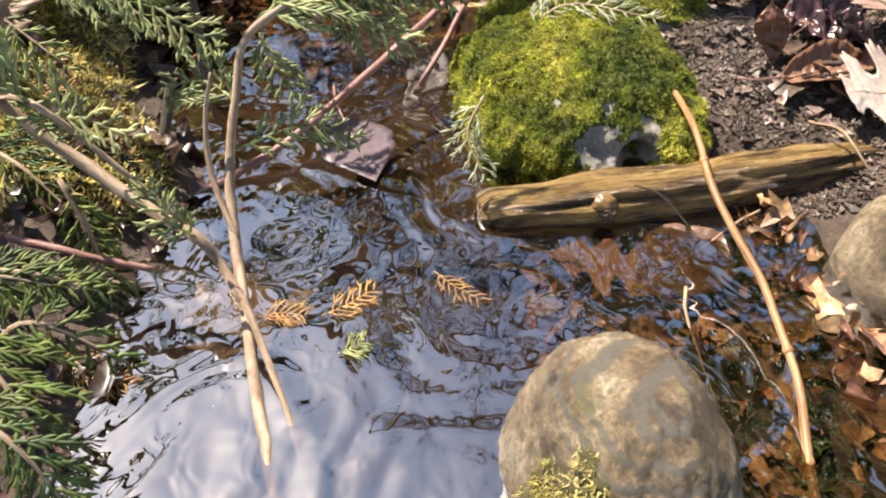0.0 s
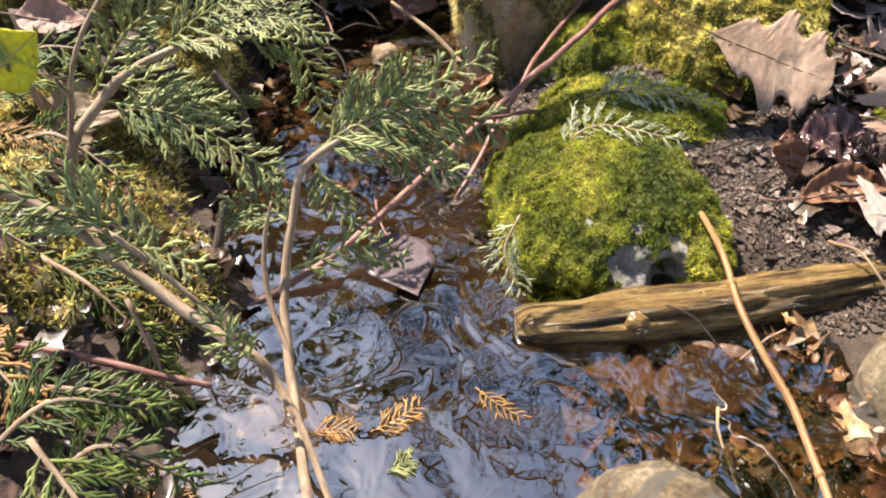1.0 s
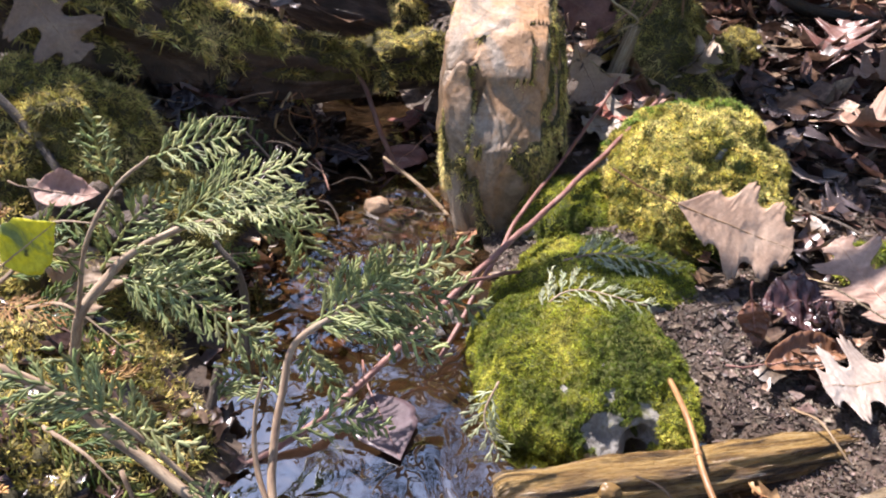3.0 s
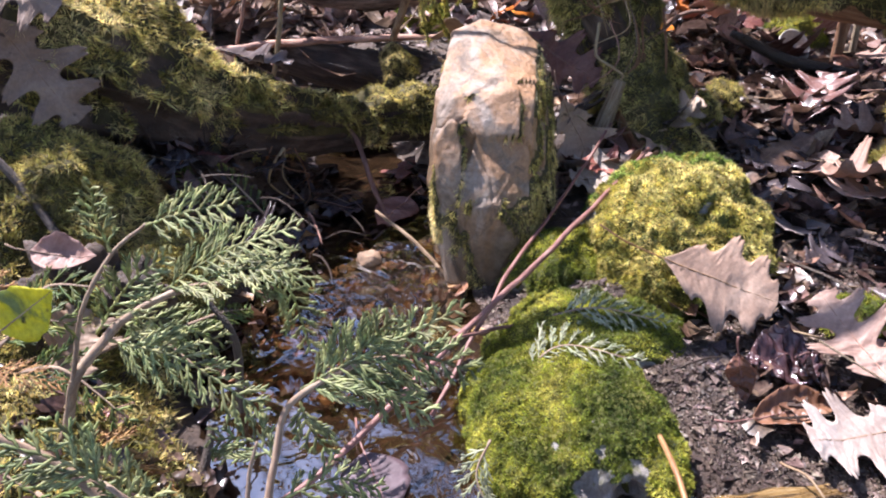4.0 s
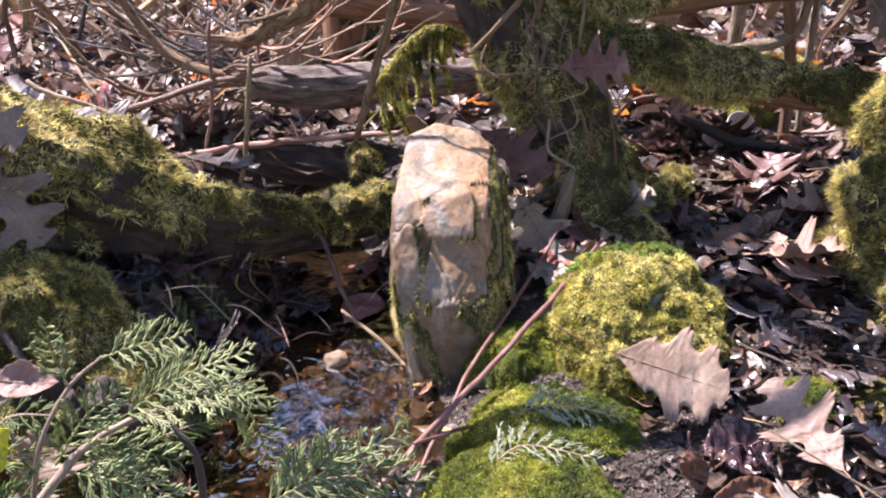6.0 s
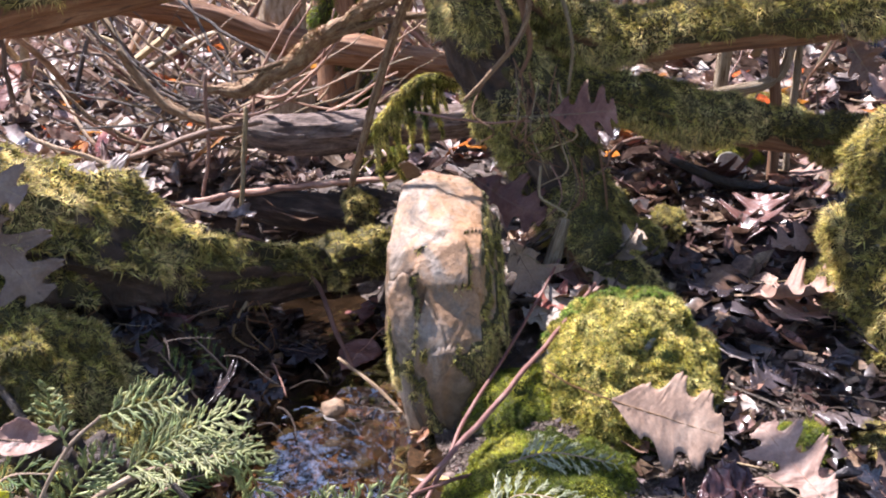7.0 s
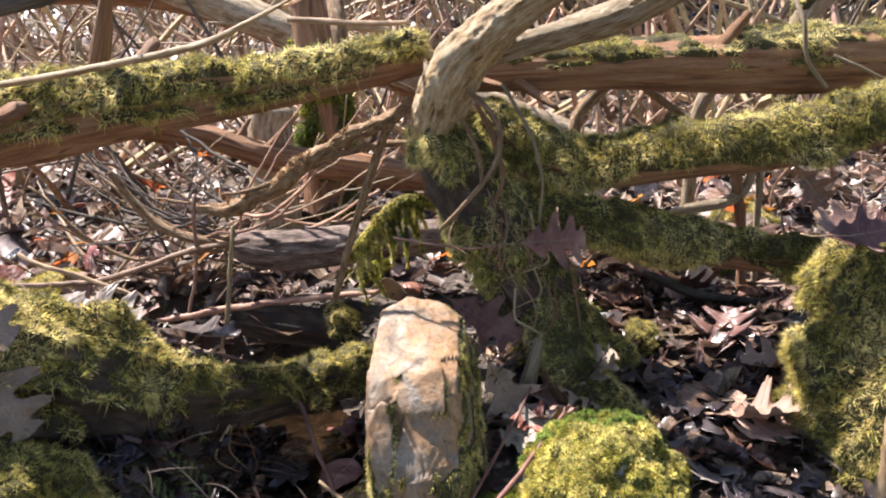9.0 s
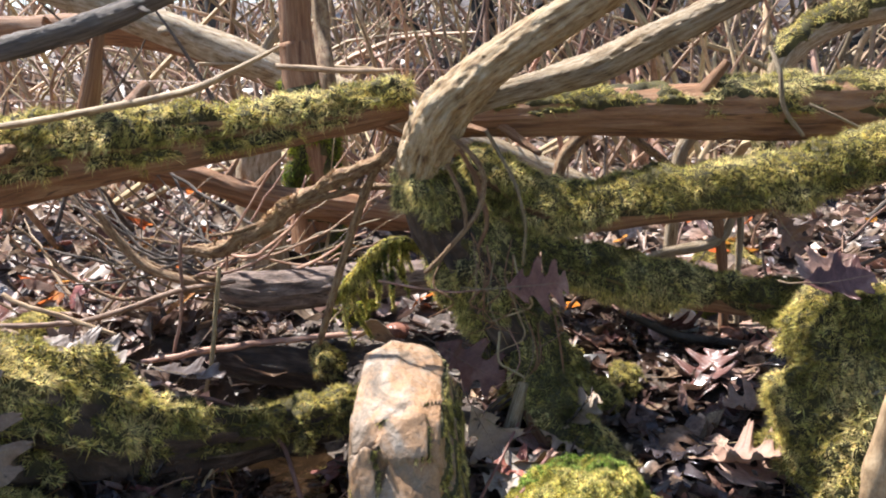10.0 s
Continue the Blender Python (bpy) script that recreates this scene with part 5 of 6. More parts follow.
            out.append(scaly(b0, b1, sag, width, nor, rng, int(ln / 0.004) + 3))
            ax = unit(b1 - b0)
            m = int(ln / 0.0051)
            for q in range(1, m):
                f = (q + 0.1) / m
                c0 = b0 + (b1 - b0) * f + sag * f * (1 - f) * 4
                for s2 in (1, -1):
                    if rng.random() < 0.16:
                        continue
                    d2 = unit(ax * 2.0 + s2 * unit(np.cross(nor, ax)) * 0.85 + 0.05 * rng.normal(size=3))
                    l2 = (0.0062 + 0.13 * ln * (1 - f)) * (0.7 + 0.55 * rng.random())
                    out.append(scaly(c0, c0 + d2 * l2, np.zeros(3), width * 0.9, nor, rng, 3 if l2 < 0.007 else 4))
    V, F, U = joined(out)
    return V, F


TOCAM = (0.15, -0.75, 0.65)
cedar_a = thing("cedar_branch", "green cedar branch with flat feathery sprays over the bank", "cedar branch")
part("stem", tube([(-0.33, 0.44, 0.01, 0.0045), (-0.303, 0.46, 0.075, 0.0040), (-0.291, 0.47, 0.116, 0.0042), (-0.272, 0.49, 0.139, 0.0038), (-0.253, 0.5, 0.155, 0.003), (-0.216, 0.52, 0.167, 0.0026), (-0.175, 0.53, 0.17, 0.0018)], 50, 9, 0.1, 0.1, 61, 0.002), CEDAR_TWIG, cedar_a, "pale knobbly twig")
part("side_stem", tube([(-0.296, 0.465, 0.104, 0.002), (-0.277, 0.48, 0.174, 0.0018), (-0.256, 0.5, 0.21, 0.0016), (-0.231, 0.51, 0.23, 0.0012)], 36, 8, 0.1, 0.1, 62, 0.002), CEDAR_TWIG, cedar_a)
for k, (c, half, nn) in enumerate((
        ([(-0.27, 0.49, 0.139), (-0.207, 0.47, 0.136), (-0.15, 0.45, 0.108)], 0.042, TOCAM), ([(-0.233, 0.51, 0.228), (-0.197, 0.5, 0.245), (-0.162, 0.49, 0.256)], 0.026, TOCAM),
        ([(-0.234, 0.52, 0.164), (-0.181, 0.52, 0.201), (-0.125, 0.52, 0.223)], 0.036, (0.1, -0.6, 0.8)), ([(-0.283, 0.5, 0.137), (-0.25, 0.5, 0.182), (-0.216, 0.5, 0.208)], 0.024, (0.3, -0.8, 0.4)),
        ([(-0.175, 0.53, 0.17), (-0.141, 0.55, 0.152), (-0.128, 0.56, 0.083)], 0.032, (0.2, -0.9, 0.3)), ([(-0.212, 0.52, 0.167), (-0.171, 0.51, 0.192), (-0.13, 0.5, 0.196)], 0.030, (-0.1, -0.4, 0.9)),
        ([(-0.269, 0.51, 0.147), (-0.239, 0.53, 0.13), (-0.2, 0.54, 0.102)], 0.035, TOCAM), ([(-0.256, 0.5, 0.21), (-0.262, 0.5, 0.24), (-0.255, 0.49, 0.268)], 0.012, TOCAM),
        ([(-0.20, 0.52, 0.169), (-0.155, 0.535, 0.185), (-0.115, 0.53, 0.17)], 0.028, (0, -0.3, 0.95)))):
    part("spray", spray(c, half, nn, 700 + k), CEDAR, cedar_a)

cedar_b = thing("cedar_branch", "bent cedar shoot with one green spray leaning over the water", "cedar branch")
part("stem", tube([(-0.075, 0.16, -0.02, 0.0034), (-0.09, 0.205, -0.004, 0.0035), (-0.111, 0.28, 0.004, 0.0035), (-0.125, 0.335, 0.022, 0.0034), (-0.135, 0.385, 0.050, 0.0030), (-0.132, 0.42, 0.086, 0.0028), (-0.124, 0.44, 0.115, 0.0026), (-0.096, 0.45, 0.135, 0.0026), (-0.065, 0.45, 0.151, 0.0018), (-0.034, 0.445, 0.159, 0.001)], 70, 10, 0.1, 0.1, 63, 0.003), CEDAR_TWIG, cedar_b, "crooked tan stem")
part("side_stem", tube([(-0.128, 0.35, 0.03, 0.0022), (-0.145, 0.38, 0.055, 0.002), (-0.147, 0.40, 0.085, 0.0016), (-0.14, 0.41, 0.11, 0.001)], 24, 8, 0.1, 0.1, 64, 0.002), CEDAR_TWIG, cedar_b)
for k, (c, half, nn) in enumerate((
        ([(-0.115, 0.447, 0.127), (-0.080, 0.450, 0.148), (-0.039, 0.455, 0.155), (0.011, 0.460, 0.136)], 0.048, (0.0, -0.75, 0.66)), ([(-0.083, 0.450, 0.147), (-0.044, 0.450, 0.170), (-0.002, 0.450, 0.195)], 0.024, (0.1, -0.8, 0.6)), ([(-0.109, 0.45, 0.124), (-0.076, 0.452, 0.153), (-0.046, 0.45, 0.188)], 0.034, (0.1, -0.85, 0.5)),
        ([(-0.115, 0.445, 0.118), (-0.11, 0.44, 0.101), (-0.095, 0.44, 0.069)], 0.016, TOCAM), ([(-0.07, 0.45, 0.148), (-0.05, 0.44, 0.13), (-0.02, 0.43, 0.118)], 0.022, TOCAM),
        ([(-0.13, 0.42, 0.08), (-0.155, 0.44, 0.085), (-0.185, 0.45, 0.075)], 0.03, TOCAM), ([(-0.134, 0.4, 0.06), (-0.09, 0.42, 0.065), (-0.06, 0.43, 0.045)], 0.018, TOCAM))):
    part("spray", spray(c, half, nn, 720 + k), CEDAR, cedar_b)

cedar_c = thing("cedar_branch", "thin cedar branch hanging low across the stream edge", "cedar branch")
part("stem", tube([(-0.33, 0.37, 0.17, 0.0038), (-0.263, 0.37, 0.128, 0.0037), (-0.217, 0.36, 0.089, 0.0039), (-0.18, 0.345, 0.065, 0.004), (-0.144, 0.33, 0.049, 0.0036), (-0.129, 0.32, 0.031, 0.003), (-0.109, 0.29, 0.02, 0.0023), (-0.089, 0.25, 0.005, 0.0019), (-0.075, 0.215, -0.012, 0.0015)], 60, 9, 0.1, 0.1, 65, 0.003), CEDAR_TWIG, cedar_c, "grey-brown twig")
for k, (c, half, nn) in enumerate((
        ([(-0.219, 0.35, 0.128), (-0.239, 0.35, 0.148), (-0.278, 0.35, 0.163)], 0.03, (0, -0.7, 0.7)), ([(-0.195, 0.36, 0.098), (-0.221, 0.36, 0.132), (-0.245, 0.36, 0.171)], 0.022, (0.2, -0.8, 0.5)),
        ([(-0.144, 0.33, 0.049), (-0.152, 0.32, 0.072), (-0.162, 0.33, 0.088)], 0.014, TOCAM), ([(-0.23, 0.36, 0.10), (-0.2, 0.35, 0.12), (-0.17, 0.34, 0.115)], 0.016, TOCAM))):
    part("spray", spray(c, half, nn, 740 + k), CEDAR, cedar_c)
part("side_stem", tube([(-0.25, 0.37, 0.12, 0.002), (-0.219, 0.35, 0.128, 0.0018), (-0.19, 0.345, 0.10, 0.0018), (-0.15, 0.335, 0.055, 0.0015)], 24, 8, 0.1, 0.1, 66, 0.002), CEDAR_TWIG, cedar_c)

LOW_SPRAYS = (([(-0.225, 0.855, 0.06), (-0.27, 0.885, 0.095), (-0.31, 0.90, 0.118)], 0.022), ([(-0.26, 0.815, 0.055), (-0.30, 0.84, 0.10), (-0.335, 0.86, 0.13)], 0.024), ([(-0.235, 0.24, 0.085), (-0.20, 0.21, 0.062), (-0.18, 0.185, 0.021)], 0.034), ([(-0.225, 0.2, 0.085), (-0.185, 0.18, 0.07), (-0.165, 0.165, 0.04)], 0.03),
              ([(-0.27, 0.25, 0.06), (-0.238, 0.27, 0.078), (-0.199, 0.28, 0.06)], 0.026), ([(-0.215, 0.345, 0.054), (-0.207, 0.33, 0.023), (-0.203, 0.315, 0.004)], 0.022),
              ([(-0.27, 0.3, 0.055), (-0.229, 0.3, 0.05), (-0.196, 0.3, 0.035)], 0.022), ([(-0.235, 0.37, 0.06), (-0.219, 0.35, 0.025), (-0.212, 0.335, 0.006)], 0.026),
              ([(-0.30, 0.40, 0.07), (-0.26, 0.38, 0.06), (-0.225, 0.36, 0.03)], 0.03), ([(-0.31, 0.47, 0.06), (-0.27, 0.45, 0.06), (-0.22, 0.43, 0.03)], 0.03),
              ([(-0.35, 0.5, 0.10), (-0.31, 0.49, 0.11), (-0.26, 0.47, 0.08)], 0.032), ([(-0.36, 0.42, 0.10), (-0.33, 0.39, 0.12), (-0.28, 0.37, 0.10)], 0.03),
              ([(-0.30, 0.55, 0.09), (-0.26, 0.55, 0.10), (-0.21, 0.53, 0.07)], 0.03), ([(-0.33, 0.33, 0.08), (-0.29, 0.30, 0.09), (-0.25, 0.27, 0.07)], 0.03),
              ([(-0.34, 0.46, 0.15), (-0.31, 0.47, 0.17), (-0.285, 0.48, 0.16)], 0.02), ([(-0.37, 0.55, 0.12), (-0.34, 0.55, 0.15), (-0.30, 0.55, 0.15)], 0.028),
              ([(-0.29, 0.60, 0.06), (-0.24, 0.66, 0.05), (-0.22, 0.70, 0.03)], 0.025))
lo = np.random.default_rng(31)
MORE = []
for k in range(4):
    x, y = lo.uniform(-0.46, -0.22), lo.uniform(0.22, 0.62)
    z = float(land(np.array([x]), np.array([y]))[0])
    a = lo.uniform(-1.2, 0.6)
    d = np.array([math.cos(a), math.sin(a)]) * lo.uniform(0.06, 0.10)
    h = lo.uniform(0.015, 0.06)
    MORE.append(([(x, y, z + 0.01), (x + d[0] * 0.5, y + d[1] * 0.5, z + h), (x + d[0], y + d[1], max(z + h * 0.5 - 0.01, 0.004))], lo.uniform(0.02, 0.032)))
for k, (c, half) in enumerate([*LOW_SPRAYS, *MORE]):
    root = thing("cedar_sprig", "dark green cedar sprig lying on the shaded bank", "cedar sprig", "cedar sprigs on the bank")
    part("spray", spray(c, half, (0.25 + 0.3 * lo.normal(), -0.5 + 0.3 * lo.normal(), 0.8), 760 + k), CEDAR_DARK if k not in (9, 13, 20) else CEDAR_RUST, root)
    part("stem", tube([(*c[0], 0.0018), (*c[1], 0.0013), (*c[2], 0.0006)], 12, 6, 0.05, 0, k), CEDAR_TWIG, root)
for k, (c, half) in enumerate((([(0.10, 0.648, 0.060), (0.145, 0.650, 0.068), (0.205, 0.632, 0.064)], 0.030), ([(0.065, 0.572, 0.048), (0.105, 0.600, 0.058), (0.170, 0.580, 0.056)], 0.034), ([(0.03, 0.485, 0.045), (0.018, 0.465, 0.025), (0.03, 0.445, 0.004)], 0.02))):
    root = thing("cedar_sprig", "grey-green cedar sprig lying on moss", "cedar sprig", "cedar sprigs on the rock")
    part("spray", spray(c, half, (0.1, -0.40, 0.9), 790 + k, width=0.0021), CEDAR_PALE, root)
    part("stem", tube([(*c[0], 0.0012), (*c[1], 0.0009), (*c[2], 0.0006)], 12, 6, 0.05, 0, k), CEDAR_TWIG, root)


# ---- leaves ----
OAK_U = [0, 0.08, 0.16, 0.21, 0.225, 0.26, 0.285, 0.32, 0.36, 0.39, 0.42, 0.445, 0.46, 0.49, 0.51, 0.54, 0.555, 0.575, 0.61, 0.65, 0.68, 0.70, 0.72, 0.735, 0.76, 0.78, 0.80, 0.815, 0.835, 0.865, 0.89, 0.91, 0.925, 0.945, 0.955, 0.975, 1.0]
OAK_W = [0.012, 0.07, 0.16, 0.22, 0.20, 0.245, 0.16, 0.12, 0.11, 0.14, 0.26, 0.37, 0.36, 0.43, 0.375, 0.41, 0.30, 0.17, 0.115, 0.105, 0.13, 0.24, 0.31, 0.30, 0.36, 0.305, 0.33, 0.22, 0.13, 0.09, 0.105, 0.17, 0.15, 0.165, 0.10, 0.07, 0.0]
OAK_HULL = ([0, 0.08, 0.25, 0.50, 0.76, 0.925, 1.0], [0.012, 0.09, 0.27, 0.43, 0.35, 0.17, 0.0])


def leaf(length, oak=True, curl=0.2, bend=0.2, seed=0, wide=1.0, stem=0.35, fine=1, waves=1.0, full=None):
    """A leaf along +x with its face up: blade with two sides, and its stalk."""
    nu, nv = (130, 11) if fine else (76, 5)
    u = np.linspace(0, 1, nu)
    rng = np.random.default_rng(seed)
    V, uvs = [], []
    v = np.linspace(-1, 1, nv)
    U, W = np.meshgrid(u, v, indexing="ij")
    ph = rng.random(2) * 0.05 - 0.025
    if oak:
        k = rng.random() * 0.3 if full is None else full
        sides = []
        for q in ph:
            at = np.clip(u + q * np.sin(math.pi * u) * 1.6, 0, 1)
            w0 = (1 - k) * np.interp(at, OAK_U, OAK_W) + k * np.interp(at, *OAK_HULL)
            sides.append(w0 * (0.85 + 0.3 * rng.random()) * (1 + 0.07 * fbm(np.stack([u * 14, 0 * u + seed, 0 * u + q], 1), 2, seed)))
        wr, wl = sides
        shear = 0.18
    else:
        wr = wl = 0.35 * np.sin(math.pi * u ** 0.72) ** 1.15 * (1 + 0.10 * fbm(np.stack([u * 9, 0 * u + seed, 0 * u], 1), 2, seed))
        shear = 0.02
    w = np.where(W > 0, wr[:, None], wl[:, None]) * wide
    X, Y = U + shear * np.abs(W) * w * 1.4, W * w
    p = np.stack([X.ravel() * 3, Y.ravel() * 3, 0 * X.ravel() + seed], 1)
    Z = curl * (Y ** 2) * 1.6 + bend * (U - 0.5) ** 2 * 0.8 + waves * (0.05 * fbm(p * 1.4, 3, seed) + 0.02 * fbm(p * 5, 2, seed + 1)).reshape(X.shape)
    top = np.stack([X, Y, Z], -1).reshape(-1, 3) * length
    i, j = np.meshgrid(np.arange(nu - 1), np.arange(nv - 1), indexing="ij")
    a = (i * nv + j).ravel()
    F = np.concatenate([np.stack([a, a + nv, a + nv + 1], 1), np.stack([a, a + nv + 1, a + 1], 1)])
    N = normals(top, F)
    low = top - N * 0.0005
    n = len(top)
    uv = np.stack([U.ravel(), Y.ravel()], 1)
    edge = np.r_[np.arange(nu) * nv, (nu - 1) * nv + np.arange(1, nv), np.arange(nu - 1)[::-1] * nv + nv - 1, np.arange(1, nv - 1)[::-1]]
    e2 = np.roll(edge, -1)
    rim = np.concatenate([np.stack([edge, edge + n, e2 + n], 1), np.stack([edge, e2 + n, e2], 1)])
    blade = (np.vstack([top, low]), np.concatenate([F, F[:, ::-1] + n, rim]), np.vstack([uv, uv]))
    mid = top[np.arange(nu) * nv + nv // 2]
    gap_ = 7 if fine else 4
    rib = np.hstack([mid[::gap_], np.linspace(0.0008, 0.0002, len(mid[::gap_]))[:, None]])
    stalk = np.vstack([[-stem * length, 0.05 * length, mid[0][2] + 0.05 * length, 0.0011], [-stem * 0.5 * length, 0.0, mid[0][2] + 0.01 * length, 0.001], rib])
    return blade, tube(stalk, 26 if fine else 10, 6 if fine else 4, 0.02, 0, seed)


def lay(base, tip, face):
    """Pose of a leaf: stalk end at base, towards tip, face up along face."""
    x = (Vector(tip) - Vector(base)).normalized()
    z = (Vector(face) - x * Vector(face).dot(x)).normalized()
    return Matrix.Translation(base) @ Matrix((x, z.cross(x), z)).transposed().to_4x4()


def leaf_thing(name, label, length, material, pose_m, oak=True, curl=0.2, bend=0.2, seed=0, wide=1.0, stalk=TWIG, category="leaf", group="", stem=0.35, waves=1.0, full=None):
    blade, st_ = leaf(length, oak, curl, bend, seed, wide, stem, 1, waves, full)
    ob = tagged(part(name, blade, material), label, category, group)
    part("stalk", st_, stalk, ob)
    ob.matrix_world = pose_m
    return ob


leaf_thing("oak_leaf", "large tan lobed oak leaf resting on the mossy rock", 0.122, OAK_TAN, lay((0.211, 0.676, 0.110), (0.325, 0.655, 0.072), (0.06, -0.66, 0.75)), True, -0.06, 0.10, 5, 1.10, REED, "oak leaf", stem=0.6, waves=0.5, full=0.46)
leaf_thing("oak_leaf", "bleached pale oak leaf on the mud bank", 0.105, PALE_LEAF, lay((0.395, 0.50, 0.05), (0.295, 0.482, 0.045), (-0.1, -0.25, 0.95)), True, 0.25, 0.3, 9, 1.0, TWIG, "oak leaf")
leaf_thing("oak_leaf", "red-brown oak leaf hanging on a twig by the trunk", 0.090, OAK_RED, lay((0.202, 1.015, 0.338), (0.296, 1.015, 0.341), (-0.05, -0.80, 0.55)), True, 0.08, 0.08, 14, 1.15, TWIG, "oak leaf", stem=0.7, waves=0.5, full=0.05)
leaf_thing("oak_leaf", "curled red-brown oak leaf behind the standing stone", 0.12, OAK_RED, lay((0.10, 1.08, 0.235), (0.215, 1.05, 0.17), (0.1, -0.8, 0.6)), True, 0.5, 0.3, 17, 1.0, TWIG, "oak leaf")
leaf_thing("oak_leaf", "faded tan oak leaf leaning on the mossy log", 0.13, OAK_TAN, lay((-0.468, 0.795, 0.318), (-0.405, 0.79, 0.215), (0.2, -0.8, 0.55)), True, 0.3, 0.3, 21, 0.95, TWIG, "oak leaf", full=0.05)
leaf_thing("oak_leaf", "faded tan oak leaf leaning on the mossy log", 0.12, OAK_TAN, lay((-0.50, 0.80, 0.385), (-0.405, 0.80, 0.325), (0.1, -0.75, 0.6)), True, 0.3, 0.3, 22, 0.95, TWIG, "oak leaf", full=0.05)
leaf_thing("oak_leaf", "bleached oak leaf lying on top of the mossy log", 0.12, PALE_LEAF, lay((-0.44, 0.985, 0.305), (-0.325, 0.985, 0.272), (0.0, -0.45, 0.9)), True, 0.4, 0.25, 23, 1.0, TWIG, "oak leaf", full=0.0)
leaf_thing("oak_leaf", "pale lobed oak leaf leaning between stone and root", 0.112, OAK_TAN, lay((0.146, 1.000, 0.168), (0.191, 0.970, 0.088), (-0.2, -0.55, 0.8)), True, 0.3, 0.25, 24, 1.0, TWIG, "oak leaf", full=0.15)
leaf_thing("oak_leaf", "pale tan oak leaf lying between stone and mossy rock", 0.11, PALE_LEAF, lay((0.263, 0.930, 0.104), (0.149, 0.920, 0.082), (-0.1, -0.35, 0.9)), True, 0.35, 0.25, 26, 1.0, TWIG, "oak leaf", full=0.15)
leaf_thing("oak_leaf", "brown oak leaf lying behind the mossy rock", 0.09, RUST_LEAF, lay((0.160, 0.945, 0.098), (0.248, 0.935, 0.100), (-0.1, -0.3, 0.95)), True, 0.4, 0.25, 25, 1.0, TWIG, "oak leaf")
leaf_thing("aspen_leaf", "wet purple-grey oval leaf floating on the stream", 0.078, ASPEN, lay((-0.078, 0.508, 0.008), (-0.046, 0.43, 0.003), (0.05, -0.05, 1)), False, 0.03, 0.02, 31, 1.1, RED_TWIG, "leaf", stem=0.5, waves=0.25)
leaf_thing("curled_leaf", "curled pinkish leaf on a black clod of soil", 0.062, OAK_TAN, lay((-0.378, 0.605, 0.150), (-0.314, 0.60, 0.148), (0, -0.55, 0.8)), False, 1.5, 0.5, 33, 0.8, TWIG, "leaf")
tagged(part("soil_clod", boulder((-0.350, 0.620, 0.075), (0.058, 0.050, 0.062), (0, 0, 20), 5, 2.2, 0.4, 0.0, 3.0, 134), SOIL), "wet black clod of soil on the bank", "soil")
leaf_thing("yellow_leaf", "yellow and green leaf among cedar sprays", 0.055, YELLOW, lay((-0.325, 0.455, 0.172), (-0.282, 0.458, 0.205), (0.1, -0.85, 0.4)), False, 0.15, 0.1, 35, 1.1, TWIG, "leaf")
leaf_thing("wet_leaf", "shiny crumpled purple-brown leaf on the mud bank", 0.078, PURPLE_LEAF, lay((0.345, 0.60, 0.050), (0.268, 0.580, 0.056), (-0.1, -0.4, 0.9)), False, 0.25, 0.3, 61, 1.2, RED_TWIG, "leaf", waves=4.5)
leaf_thing("standing_leaf", "red-brown leaf standing on its edge in the mud", 0.050, OAK_RED, lay((0.254, 0.561, 0.078), (0.266, 0.548, 0.028), (-0.5, -0.8, 0.3)), False, 0.3, 0.2, 63, 0.75, RED_TWIG, "leaf", waves=2.5)
leaf_thing("rolled_leaf", "long rolled red-brown leaf on the mud bank", 0.10, OAK_RED, lay((0.262, 0.525, 0.030), (0.36, 0.546, 0.044), (0.1, -0.3, 0.9)), False, 2.6, 0.4, 64, 0.5, RED_TWIG, "leaf", waves=2.0)
leaf_thing("oak_leaf", "spiky tan oak leaf lying on wet leaves", 0.11, OAK_TAN, lay((0.392, 0.545, 0.055), (0.362, 0.64, 0.085), (-0.4, -0.4, 0.8)), True, 0.6, 0.3, 66, 0.9, TWIG, "oak leaf")
leaf_thing("oak_leaf", "dark red-brown oak leaf under the mossy log", 0.12, OAK_RED, lay((-0.28, 0.925, 0.11), (-0.39, 0.87, 0.095), (0.2, -0.6, 0.7)), True, 0.5, 0.3, 67, 0.8, TWIG, "oak leaf")
leaf_thing("oak_leaf", "brown oak leaf lying on the tall mossy rock", 0.085, OAK_BROWN, lay((0.547, 0.850, 0.369), (0.626, 0.840, 0.378), (-0.1, -0.55, 0.8)), True, 0.4, 0.3, 71, 1.0, TWIG, "oak leaf", full=0.3)
leaf_thing("oak_leaf", "curled brown oak leaf lying on the tall mossy rock", 0.09, OAK_TAN, lay((0.644, 0.900, 0.387), (0.559, 0.880, 0.371), (0.1, -0.5, 0.8)), True, 0.6, 0.3, 72, 1.0, TWIG, "oak leaf", full=0.3)
leaf_thing("oak_leaf", "small rust-red leaf hanging under the branch", 0.07, OAK_RED, lay((0.60, 1.03, 0.42), (0.645, 1.02, 0.36), (0.0, -0.9, 0.3)), True, 0.3, 0.3, 69, 1.0, TWIG, "oak leaf")
